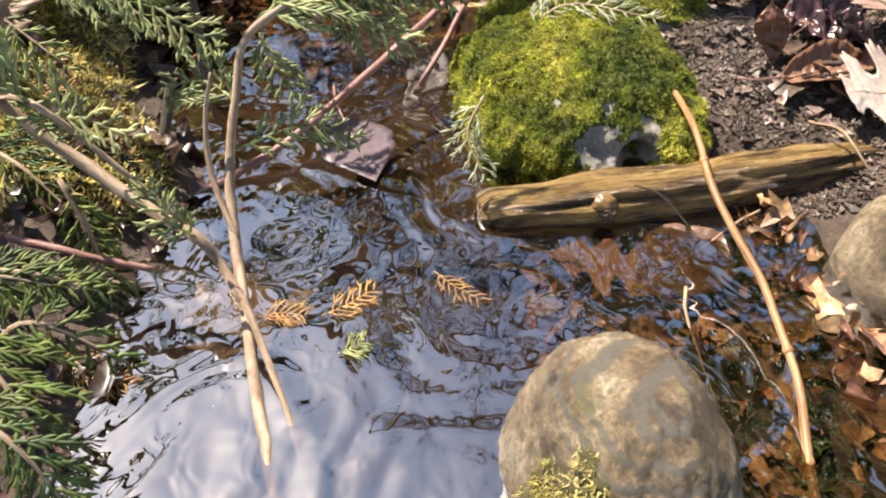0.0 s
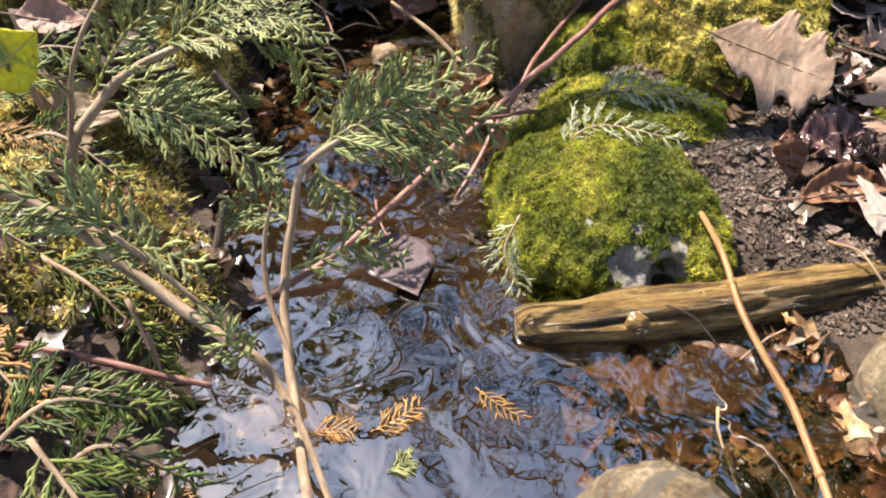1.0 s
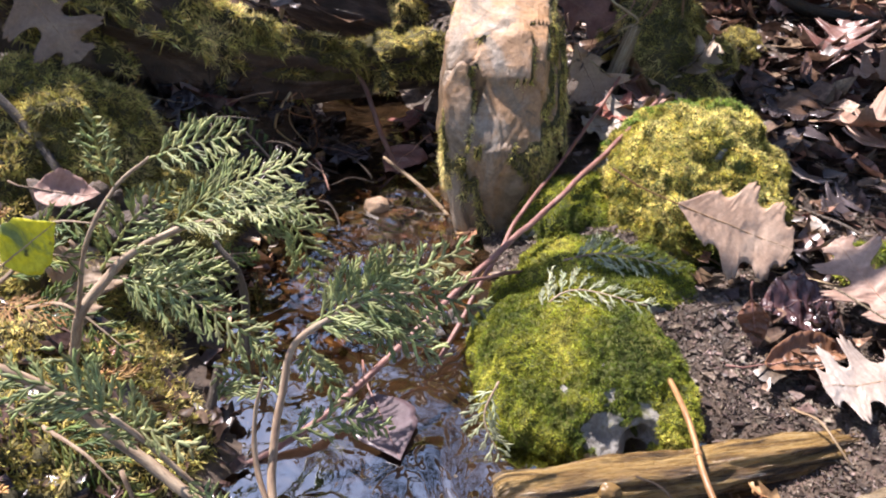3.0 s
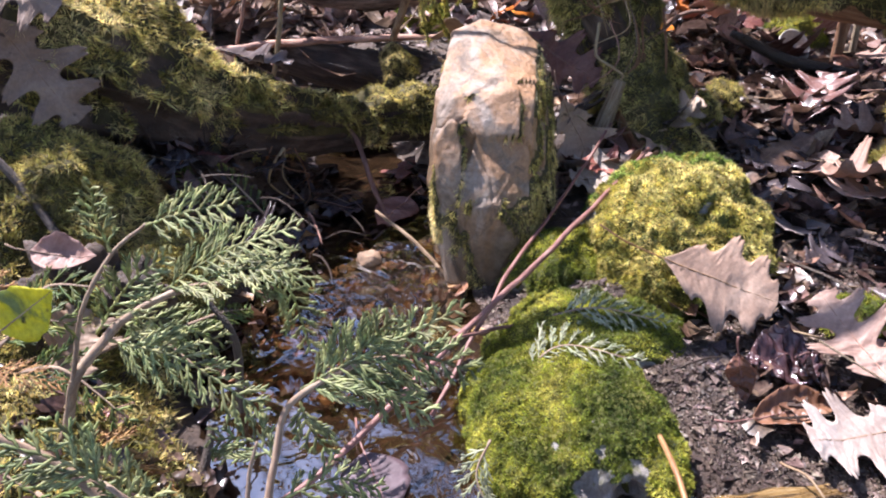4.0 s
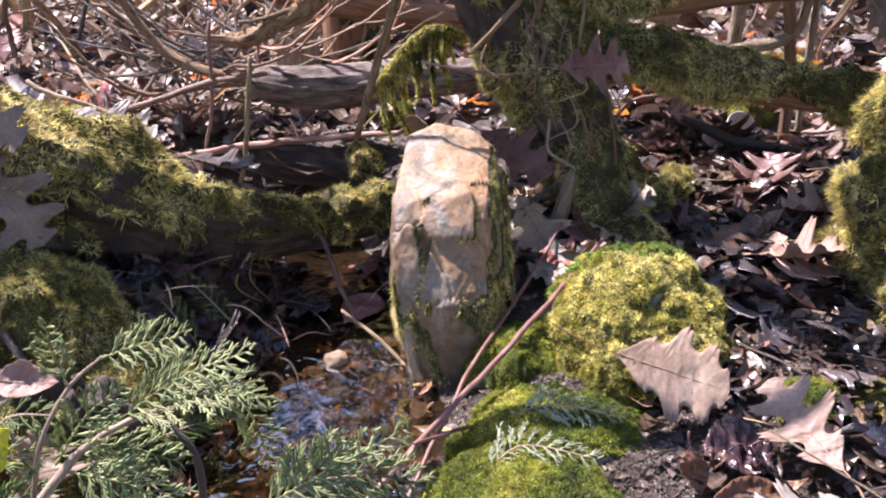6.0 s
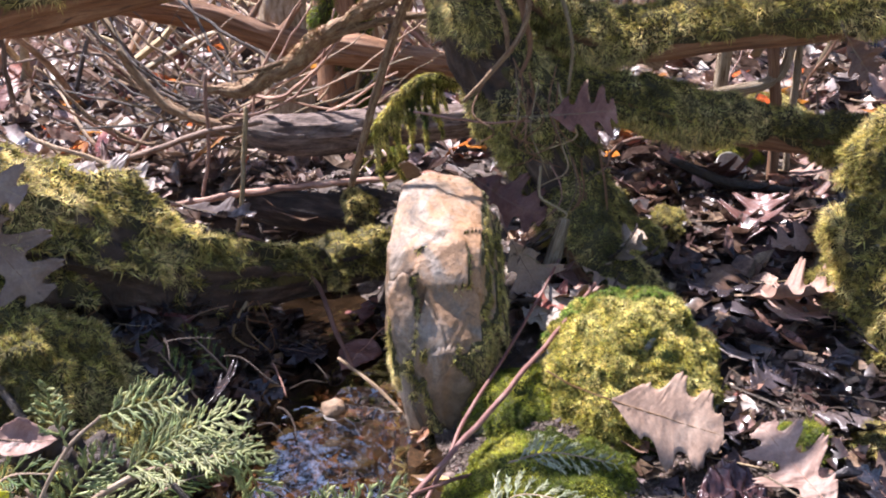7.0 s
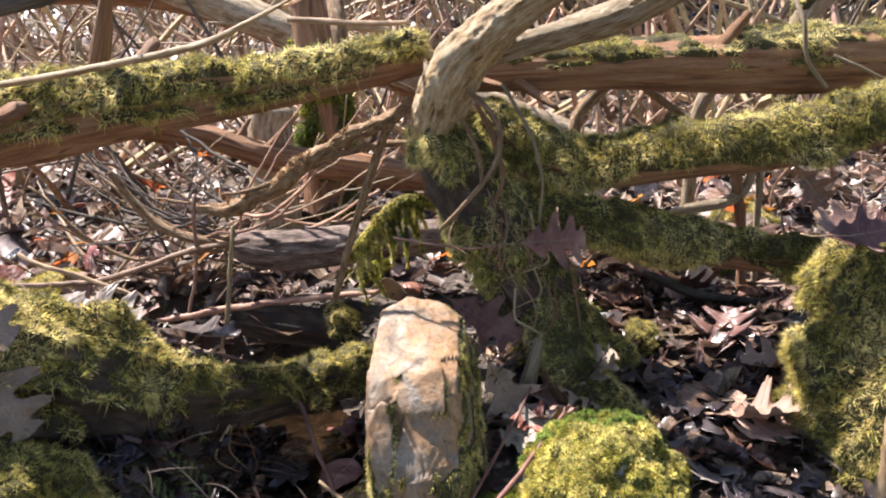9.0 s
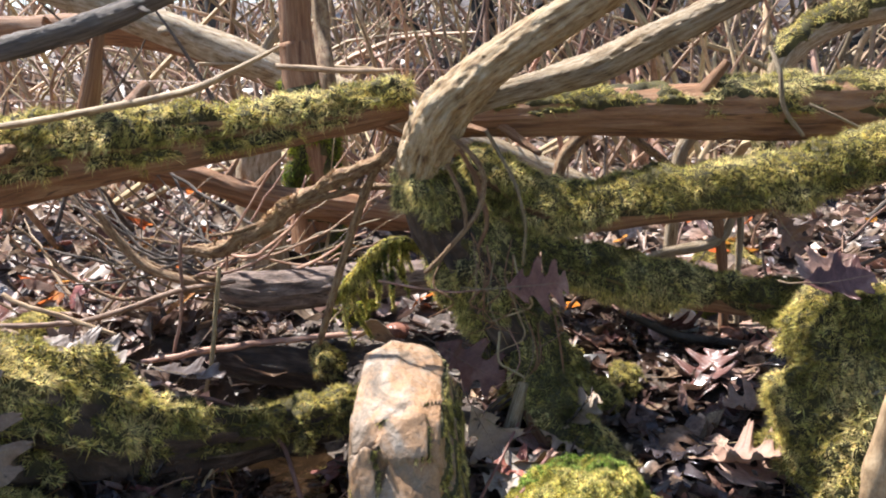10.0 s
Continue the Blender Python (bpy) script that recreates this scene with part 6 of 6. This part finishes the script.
for k, (b0, b1, L, mt, lab) in enumerate((((0.07, 0.372, -0.008), (0.15, 0.35, -0.010), 0.075, OAK_TAN, "sunken tan oak leaf in the shallows"), ((0.19, 0.385, 0.0), (0.13, 0.34, -0.008), 0.09, OAK_BROWN, "sunken brown leaf in the shallows"),
                                          ((0.15, 0.30, -0.004), (0.16, 0.225, -0.02), 0.085, ROT_LEAF, "dark sunken leaf beside the stone"), ((0.22, 0.36, -0.008), (0.27, 0.31, -0.012), 0.08, OAK_BROWN, "sunken brown leaf in the shallows"),
                                          ((-0.16, 0.30, -0.024), (-0.09, 0.34, -0.022), 0.09, OAK_TAN, "pale leaf on the stream bed"), ((-0.12, 0.36, -0.022), (-0.16, 0.33, -0.022), 0.08, OAK_BROWN, "brown leaf on the stream bed"), 
                                          ((-0.20, 1.02, 0.01), (-0.12, 0.99, 0.006), 0.08, ROT_LEAF, "dark wet leaf by the pool"), ((-0.06, 1.03, 0.008), (-0.10, 0.95, 0.003), 0.09, OAK_BROWN, "wet brown leaf by the pool"))):
    leaf_thing("sunken_leaf", lab, L, mt, lay(b0, b1, (0.05, -0.05, 1)), k % 3 != 1, 0.06, 0.08, 50 + k, 1.0, TWIG, "leaf", "leaves in the water")
for k, (c, half, mt, lab) in enumerate((([(-0.113, 0.308, 0.002), (-0.101, 0.312, 0.002), (-0.087, 0.311, 0.002)], 0.008, CEDAR_RUST, "orange dead cedar sprig floating"), ([(-0.074, 0.310, 0.002), (-0.060, 0.319, 0.002), (-0.046, 0.330, 0.002)], 0.010, CEDAR_RUST, "orange dead cedar sprig floating"),
                                        ([(-0.061, 0.281, 0.002), (-0.054, 0.285, 0.002), (-0.049, 0.289, 0.002)], 0.005, CEDAR, "green cedar bit floating"), ([(-0.006, 0.348, 0.002), (0.006, 0.336, 0.002), (0.021, 0.325, 0.002)], 0.004, CEDAR_RUST, "tan cedar bit floating"),
                                        ([(-0.22, 0.28, 0.012), (-0.20, 0.265, 0.006), (-0.18, 0.26, 0.002)], 0.014, CEDAR_RUST, "rusty dead cedar sprig at the water's edge"), ([(-0.36, 0.47, 0.12), (-0.33, 0.46, 0.13), (-0.30, 0.46, 0.12)], 0.016, CEDAR_RUST, "rusty dead cedar sprig on the bank"))):
    root = thing("dead_sprig", lab, "cedar sprig", "loose cedar sprigs")
    part("spray", spray(c, half, (0.0, -0.1, 1), 810 + k, gap=0.006, width=0.0015, droop=0.02), mt, root)


KINDS = []
for k, (mt, oak, curl, L) in enumerate(((OAK_TAN, True, 0.5, 0.11), (OAK_BROWN, True, 0.7, 0.12), (OAK_RED, True, 0.4, 0.10), (GREY_LEAF, True, 0.6, 0.10), (OAK_BROWN, False, 0.8, 0.075), (OAK_TAN, False, 1.2, 0.07),
                                        (ROT_LEAF, True, 0.3, 0.11), (ROT_LEAF, False, 0.5, 0.07), (GREY_LEAF, False, 1.0, 0.065), (OAK_TAN, True, 1.0, 0.12), (OAK_RED, False, 0.6, 0.07), (OAK_BROWN, True, 0.2, 0.09))):
    bl, sk = leaf(L, oak, curl, 0.3, 300 + k, fine=0)
    KINDS.append((mesh_of("fallen_leaf", *bl[:2], mt, bl[2]), mesh_of("stalk", sk[0], sk[1], TWIG, sk[2]), bl, mt))
LEAF_WORDS = ("dry tan oak leaf", "curled brown oak leaf", "red-brown oak leaf", "greyed brown oak leaf", "brown oval leaf", "curled tan oval leaf", "dark wet oak leaf", "dark wet oval leaf", "grey curled oval leaf", "strongly curled tan oak leaf", "reddish oval leaf", "flat brown oak leaf")


def litter(count, x0, x1, y0, y1, seed, lift=0.012, tilt=0.45, dark=0.2, clear=0.03, size=1.0, join=""):
    """Fallen leaves, each a thing of its own; far ones in one heap."""
    rng = np.random.default_rng(seed)
    heap = {}
    xs, ys = rng.uniform(x0, x1, count * 4), rng.uniform(y0, y1, count * 4)
    ok = shore(xs, ys)[0] > clear
    xs, ys = xs[ok][:count], ys[ok][:count]
    for x, y, h in zip(xs, ys, land(xs, ys)):
        z = max(float(h), 0.0) + rng.random() * lift + 0.004
        k = int(rng.integers(12))
        if rng.random() < dark:
            k = 6 + int(rng.integers(2))
        flip = math.pi if rng.random() < 0.35 else 0
        m = Matrix.Translation((x, y, z)) @ Euler((rng.normal() * tilt + flip, rng.normal() * tilt, rng.random() * 6.283)).to_matrix().to_4x4() @ Matrix.Diagonal((*[size * (0.7 + 0.5 * rng.random())] * 3, 1))
        if join:
            g = KINDS[k][2]
            a = np.array(m)
            heap.setdefault(k, []).append((g[0] @ a[:3, :3].T + a[:3, 3], g[1], g[2]))
            continue
        ob = new("fallen_leaf", KINDS[k][0])
        tagged(ob, LEAF_WORDS[k] + " lying on the forest floor", "leaf", "fallen leaves")
        new("stalk", KINDS[k][1]).parent = ob
        ob.matrix_world = m
    for k, geos in heap.items():
        tagged(part("leaf_heap", joined(geos), KINDS[k][3]), join, "leaf litter", kind="stuff")


# Right bank: more dark wet leaves nearby also paint its shade, fewer the sunny strip behind.
litter(44, 0.28, 0.66, 0.50, 0.85, 1, 0.012, 0.3, 0.75, 0.03, 0.6)
litter(60, 0.33, 1.0, 0.80, 1.06, 2, 0.014, 0.18, 0.55, 0.03, 1.0)
litter(56, 0.36, 1.0, 1.06, 1.40, 12, 0.02, 0.35, 0.12, 0.03, 0.9)
litter(30, 0.09, 0.28, 0.92, 1.08, 13, 0.06, 0.45, 0.15, 0.03, 0.8)
litter(80, -0.95, -0.2, 1.18, 1.8, 4, 0.03, 0.45, 0.15)
litter(22, -0.6, -0.28, 0.3, 0.75, 8, 0.01, 0.4, 0.6, 0.03, 0.7)
litter(16, -0.34, 0.06, 1.02, 1.4, 9, 0.015, 0.35, 0.6, -1.0, 0.8)
litter(14, -0.75, -0.45, 0.55, 1.1, 7, 0.03)
litter(26, -0.46, -0.12, 0.80, 1.06, 10, 0.02, 0.4, 0.7, -0.03, 0.6)
litter(110, 0.0, 1.3, 1.3, 2.0, 5, 0.03, join="fallen brown leaves between roots and branches")
litter(260, -1.8, 2.0, 1.75, 3.2, 6, 0.05, join="fallen brown leaves under the thicket")

# ---- loose ground bits ----
def crumbs(count, x0, x1, y0, y1, size, seed, name, label, material, flat=0.5, lift=0.0):
    rng = np.random.default_rng(seed)
    B = np.array([(1, 1, 1), (1, -1, -1), (-1, 1, -1), (-1, -1, 1)]) * 0.6
    x, y = rng.uniform(x0, x1, count), rng.uniform(y0, y1, count)
    keep = shore(x, y)[0] > 0.004
    x, y = x[keep], y[keep]
    n = len(x)
    z = land(x, y) + lift * rng.random(n)
    s = size * (0.3 + rng.random((n, 1, 1)) ** 2 * 1.6) * np.stack([1 + 1.5 * rng.random(n), 0.6 + 0.5 * rng.random(n), flat * (0.5 + rng.random(n))], 1)[:, None]
    a = rng.random(n) * 6.283
    q = (B[None] + 0.4 * rng.normal(size=(n, 4, 3))) * s
    X = q[..., 0] * np.cos(a)[:, None] - q[..., 1] * np.sin(a)[:, None]
    Y = q[..., 0] * np.sin(a)[:, None] + q[..., 1] * np.cos(a)[:, None]
    V = np.stack([X + x[:, None], Y + y[:, None], q[..., 2] + z[:, None]], -1).reshape(-1, 3)
    k = np.arange(n)[:, None] * 4
    F = np.concatenate([k + np.array(f) for f in ((0, 1, 2), (0, 3, 1), (0, 2, 3), (1, 3, 2))])
    tagged(part(name, (V, F), material, smooth=False), label, "debris", kind="stuff")


crumbs(52000, 0.02, 0.6, 0.40, 0.80, 0.0011, 1, "soil_crumbs", "dark and pale soil crumbs and bark bits", CHIP, 0.8, 0.003)
crumbs(2600, 0.02, 0.6, 0.40, 0.80, 0.003, 4, "bark_bits", "flat bark bits on the mud", CHIP, 0.4, 0.004)
crumbs(7000, -0.6, 0.9, 0.80, 1.5, 0.005, 2, "bark_crumbs", "crumbled bark and leaf bits", CHIP, 0.35, 0.006)
crumbs(5000, -1.4, 1.6, 1.4, 3.2, 0.009, 3, "leaf_crumbs", "broken leaf bits between fallen leaves", CHIP, 0.3, 0.01)

def leaf_bits(count, x0, x1, y0, y1, size, seed, lift, material, label, clear=0.02, most=99):
    """Torn leaf pieces, each a small curled plate."""
    rng = np.random.default_rng(seed)
    x, y = rng.uniform(x0, x1, count), rng.uniform(y0, y1, count)
    off = shore(x, y)[0]
    keep = (off > clear) & (off < most)
    x, y = x[keep], y[keep]
    n = len(x)
    z = land(x, y) + 0.003 + lift * rng.random(n)
    g = np.array([(a, b) for a in (-1, 0, 1) for b in (-1, 0, 1)], float)
    sz = (size * (0.35 + rng.random(n)))[:, None]
    X = g[None, :, 0] * sz * (0.7 + 0.5 * rng.random((n, 1))) + 0.35 * sz * rng.normal(size=(n, 9)) * (np.abs(g).sum(1) > 0)
    Y = g[None, :, 1] * sz * (0.4 + 0.4 * rng.random((n, 1))) + 0.25 * sz * rng.normal(size=(n, 9)) * (np.abs(g).sum(1) > 0)
    Z = (rng.random((n, 1)) * 1.1 - 0.3) * (g[None, :, 1] ** 2) * sz + 0.12 * sz * rng.normal(size=(n, 9))
    a, tx, ty = rng.random(n) * 6.283, rng.normal(size=n) * 0.4, rng.normal(size=n) * 0.4
    Z = Z + X * ty[:, None] + Y * tx[:, None]
    ca, sa = np.cos(a)[:, None], np.sin(a)[:, None]
    V = np.stack([X * ca - Y * sa + x[:, None], X * sa + Y * ca + y[:, None], Z + z[:, None]], -1).reshape(-1, 3)
    q = np.array([f for r in (0, 1) for c in (0, 1) for f in ((r * 3 + c, r * 3 + c + 3, r * 3 + c + 4), (r * 3 + c, r * 3 + c + 4, r * 3 + c + 1))])
    F = (np.arange(n)[:, None, None] * 9 + q[None]).reshape(-1, 3)
    tagged(part("leaf_fragments", (V, F), material), label, "leaf litter", kind="stuff")


LEAF_BIT = moss_like("torn_leaf", [(0.3, (0.07, 0.038, 0.026)), (0.5, (0.20, 0.12, 0.08)), (0.7, (0.42, 0.29, 0.20))], 40, 0.15, 0.7, 0.02, 0.4)
leaf_bits(220, 0.24, 0.6, 0.50, 0.85, 0.010, 61, 0.008, LEAF_BIT, "torn wet brown leaf pieces on the mud")
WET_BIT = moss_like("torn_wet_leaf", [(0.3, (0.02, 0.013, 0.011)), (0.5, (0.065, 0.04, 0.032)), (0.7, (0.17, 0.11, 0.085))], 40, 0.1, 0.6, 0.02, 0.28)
BED_BIT = moss_like("sunken_leaf_bit", [(0.3, (0.10, 0.045, 0.022)), (0.5, (0.26, 0.13, 0.06)), (0.7, (0.45, 0.27, 0.14))], 40, 0.1, 0.6, 0.02, 0.5)
# LEAF_BIT made paler: sunlight on the far litter is put into its colour.
SUNLIT_BIT = moss_like("torn_sunlit_leaf", [(0.3, (0.12, 0.07, 0.05)), (0.5, (0.34, 0.235, 0.18)), (0.7, (0.62, 0.50, 0.42))], 14, 0.2, 0.6, 0.02, 0.45)
ORANGE_BIT = moss_like("orange_leaf", [(0.3, (0.45, 0.12, 0.02)), (0.7, (0.75, 0.28, 0.06))], 20, 0.5, 0.35, 0.02, 0.5)
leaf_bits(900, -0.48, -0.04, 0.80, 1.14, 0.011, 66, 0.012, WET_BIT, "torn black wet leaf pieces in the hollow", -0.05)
leaf_bits(260, -0.48, -0.12, 0.80, 1.12, 0.008, 67, 0.016, LEAF_BIT, "pale torn leaf pieces in the hollow", -0.02)
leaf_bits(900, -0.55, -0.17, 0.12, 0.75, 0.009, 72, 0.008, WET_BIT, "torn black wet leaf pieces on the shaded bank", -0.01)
# Wet pieces; their black also stands in for shade over the near right litter.
leaf_bits(700, 0.28, 1.0, 0.50, 1.25, 0.013, 68, 0.012, WET_BIT, "torn black wet leaf pieces that also darken the shaded mud bank")
leaf_bits(700, 0.06, 0.32, 0.16, 0.41, 0.0075, 69, 0.016, BED_BIT, "orange-brown leaf pieces on the shallow stream bed", -0.4, -0.004)
leaf_bits(420, -0.26, 0.03, 0.60, 1.06, 0.010, 76, 0.012, BED_BIT, "tan leaf pieces on the pool bed", -0.4, -0.004)
leaf_bits(70, -1.3, 1.5, 1.5, 2.6, 0.03, 71, 0.08, ORANGE_BIT, "vivid orange dead leaves under the thicket")
leaf_bits(800, 0.18, 1.2, 0.85, 1.5, 0.016, 62, 0.015, LEAF_BIT, "torn brown leaf pieces over the bank")
leaf_bits(800, 0.18, 1.2, 0.85, 1.5, 0.016, 73, 0.012, WET_BIT, "torn black wet leaf pieces over the bank")
leaf_bits(1500, -1.1, -0.18, 1.1, 1.7, 0.016, 63, 0.015, SUNLIT_BIT, "torn brown leaf pieces under the thicket")
leaf_bits(3800, -1.9, 2.2, 1.5, 3.4, 0.026, 64, 0.03, SUNLIT_BIT, "brown leaf litter under the thicket")
leaf_bits(3500, -5, -0.72, -2.5, 3.6, 0.03, 74, 0.03, LEAF_BIT, "brown leaf litter of the wood floor beside the stream")
leaf_bits(3500, 1.05, 5, -2.5, 3.6, 0.03, 75, 0.03, LEAF_BIT, "brown leaf litter of the wood floor beside the stream")
leaf_bits(4000, -6, 7, 3.2, 10, 0.07, 65, 0.06, SUNLIT_BIT, "brown leaf litter of the far wood floor")

# ---- shell on the litter ----
def bowl(at, r, turn):
    prof = [(0.0, -0.55), (0.45, -0.5), (0.8, -0.25), (0.97, 0.1), (1.0, 0.2), (0.93, 0.2), (0.88, 0.05), (0.7, -0.2), (0.4, -0.38), (0.0, -0.42)]
    n = 32
    a = np.linspace(0, 2 * math.pi, n, endpoint=False)
    V = np.array([(p * math.cos(t), p * math.sin(t), z) for p, z in prof for t in a]) * r
    i, j = np.meshgrid(np.arange(len(prof) - 1), np.arange(n), indexing="ij")
    p, q = (i * n + j).ravel(), (i * n + (j + 1) % n).ravel()
    m = np.array(Euler([radians(t) for t in turn]).to_matrix())
    return V @ m.T + np.array(at), np.concatenate([np.stack([p, q, q + n], 1), np.stack([p, q + n, p + n], 1)])


tagged(part("shell", bowl((0.598, 1.36, 0.148), 0.032, (55, 10, 10)), SHELL), "pale round cup-shaped shell lying among wet leaves", "shell")

# ---- thicket ----
def stems(count, x0, x1, y0, y1, seed, tall, rad, lean, label):
    rng = np.random.default_rng(seed)
    for _ in range(count):
        x, y = rng.uniform(x0, x1), rng.uniform(y0, y1)
        if x < -0.12 and y < 1.4:
            continue
        z = float(land(np.array([x]), np.array([y]))[0]) - 0.02
        h = tall * (0.4 + rng.random())
        d = np.array([rng.normal() * lean, rng.normal() * lean * 0.6, 1.0])
        r = rad * (0.5 + rng.random())
        c = [(x, y, z, r)]
        p = np.array([x, y, z])
        for k in range(4):
            d = d + 0.28 * rng.normal(size=3)
            p = p + d / np.linalg.norm(d) * h / 4
            p[2] = max(p[2], z + 0.01)
            c.append((*p, r * (1 - 0.2 * (k + 1))))
        ob = part("bare_sapling", tube(c, 16, 7, 0.06, 0.1, seed, 0.01), (TWIG, TWIG, GREY_WOOD)[int(rng.integers(3))])
        tagged(ob, label, "stem", "thicket stems")


stems(34, -0.75, 0.05, 1.45, 1.95, 91, 0.38, 0.0042, 1.1, "thin tan dead stem in the thicket")
stems(56, -1.6, 1.9, 1.95, 3.0, 92, 0.9, 0.009, 0.8, "tan bare stem of the thicket")
stems(16, 0.3, 1.1, 1.35, 1.9, 93, 0.4, 0.005, 0.9, "thin tan dead stem behind the branches")
stems(26, -0.8, 0.1, 1.42, 2.0, 94, 0.5, 0.0035, 2.5, "thin dead twig lying in the thicket")


def brush(count, seed, near, far, size):
    rng = np.random.default_rng(seed)
    n = count
    y = near + (far - near) * rng.random(n) ** 1.4
    x = (rng.random(n) - 0.5) * (1.6 * y + 1.5)
    z = land(x, y)
    geos = []
    for k in range(n):
        L = size * (0.4 + rng.random()) * (0.6 + 0.12 * y[k])
        d = unit(np.array([rng.normal() * 0.8, rng.normal() * 0.5, 0.35 + rng.random()]))
        r = (0.004 + 0.014 * rng.random() ** 2) * (0.7 + 0.1 * y[k])
        p0 = np.array([x[k], y[k], z[k] - 0.02])
        m = p0 + d * L * 0.5 + 0.1 * L * rng.normal(size=3)
        geos.append(tube([(*p0, r), (*m, r * 0.8), (*(p0 + d * L + 0.1 * L * rng.normal(size=3)), r * 0.3)], 6, 5, 0.0, 0, k, 0, False))
    return joined(geos)


BRUSH = earthy("tan_brush", [(0.3, (0.24, 0.14, 0.07)), (0.5, (0.46, 0.31, 0.18)), (0.75, (0.62, 0.47, 0.30))], 1.0, (0.5, 0.85), 5, 0.5, 0.0008, "UV", (30, 4, 1), island=True)
tagged(part("brush", brush(1500, 95, 2.4, 12, 1.0), BRUSH), "dense tan brush of bare stems", "brush", kind="stuff")


DARK_BARK = earthy("dark_tree_bark", [(0.3, (0.018, 0.014, 0.011)), (0.5, (0.045, 0.036, 0.028)), (0.75, (0.10, 0.082, 0.065))], 1.0, (0.7, 0.95), 6, 0.8, 0.004, "UV", (6, 10, 1))


def bare_tree(x, y, h, r, seed, lean=0.0):
    rng = np.random.default_rng(seed)
    z = float(land(np.array([x]), np.array([y]))[0]) - 0.1
    root = thing("bare_tree", "tall leafless grey tree at the wood's edge", "tree", "bare trees")
    tk = [(x + lean * h * f + 0.02 * h * rng.normal() * (f > 0), y + 0.02 * h * rng.normal() * (f > 0), z + h * f, r * (1 - 0.85 * f) * (1.35 if f == 0 else 1)) for f in (0, 0.06, 0.25, 0.5, 0.75, 1.0)]
    part("trunk", tube(tk, 40, 12, 0.06, 0.15, seed), DARK_BARK, root)
    q, geos = spline(tk, 60), []
    for _ in range(54):
        k = int(rng.integers(14, 58))
        p, br_ = q[k, :3], q[k, 3] * 0.5
        d = unit(np.array([rng.normal(), rng.normal(), 0.7]))
        L = h * 0.28 * (1.15 - k / 60) * (0.6 + 0.8 * rng.random())
        pts = [(*p, br_)]
        for s in range(4):
            d = unit(d + 0.25 * rng.normal(size=3) + np.array([0, 0, 0.12]))
            p = p + d * L / 4
            pts.append((*p, br_ * (1 - 0.22 * (s + 1))))
            for _ in range(3):
                e = unit(d + 0.9 * rng.normal(size=3))
                l2 = L * 0.3 * (0.5 + rng.random())
                m = p + e * l2 * 0.5
                geos.append(tube([(*p, br_ * 0.35), (*m, br_ * 0.25), (*(p + e * l2 + 0.2 * l2 * rng.normal(size=3)), br_ * 0.1)], 7, 4, 0, 0, 1, 0, False))
        geos.append(tube(pts, 12, 6, 0.03, 0, seed, 0, False))
    part("crown", joined(geos), DARK_BARK, root, "bare forking branches")


for k, (x, y, h, r) in enumerate(((1.7, 4.9, 8, 0.09), (0.6, 9.6, 12, 0.13), (-1.2, 7.5, 10, 0.13), (0.7, 6.2, 9, 0.10), (2.2, 7.2, 10, 0.13), (4.0, 6.6, 9, 0.12), (0.0, 11.0, 12, 0.15), (3.0, 12.0, 12, 0.16), (-3.0, 15.0, 13, 0.16), (6.5, 11.0, 12, 0.15), (8.0, 16.0, 13, 0.17), (-6.0, 20.0, 14, 0.18), (1.5, 18.0, 14, 0.18), (1.3, -1.6, 8.5, 0.10), (-1.6, -1.2, 8, 0.09), (2.3, 0.4, 7.5, 0.08))):
    bare_tree(x, y, h, r, 200 + k)


# ---- evergreen overhanging the right bank ----
def evergreen(x, y, seed):
    """A leaning cedar: trunk, drooping limbs, flat foliage clumps."""
    rng = np.random.default_rng(seed)
    z = float(land(np.array([x]), np.array([y]))[0]) - 0.1
    root = thing("cedar_tree", "tall dark green cedar leaning over the stream", "tree")
    tk = [(x, y, z, 0.16), (x - 0.1, y, z + 0.8, 0.13), (x - 0.45, y - 0.1, z + 3, 0.11), (x - 0.8, y - 0.1, z + 5.5, 0.07), (x - 0.9, y, z + 8, 0.02)]
    part("trunk", tube(tk, 50, 16, 0.08, 0.25, seed), BARK, root)
    q, P, D = spline(tk, 100), [], []
    for k in range(56):
        i = int(rng.integers(26, 97))
        a = q[i, :3]
        f = i / 100
        d = unit(np.array([rng.normal(), rng.normal(), 0.25]))
        L = 2.3 * (1.1 - f) * (0.6 + 0.6 * rng.random()) + 0.2
        c = [a, a + d * L * 0.5 + np.array([0, 0, 0.05 * L]), a + d * L + np.array([0, 0, -0.2 * L])]
        part("limb", tube([(*c[0], 0.025), (*c[1], 0.016), (*c[2], 0.004)], 12, 6, 0.05, 0, k), BARK, root)
        s = spline(c, 40)[4:]
        for _ in range(3):
            P.append(s + 0.10 * L * rng.normal(size=s.shape) * np.array([0.7, 0.7, 0.4]))
            D.append(np.repeat(d[None] + np.array([0, 0, -0.4]), len(s), 0))
    P, D = np.concatenate(P), unit(np.concatenate(D))
    part("foliage", blades(P, D, 0.17, 0.04, 5, 0.7, 0.5, rng), CEDAR_DARK, root, "flat drooping sprays", kind="stuff")


evergreen(3.1, 2.9, 301)
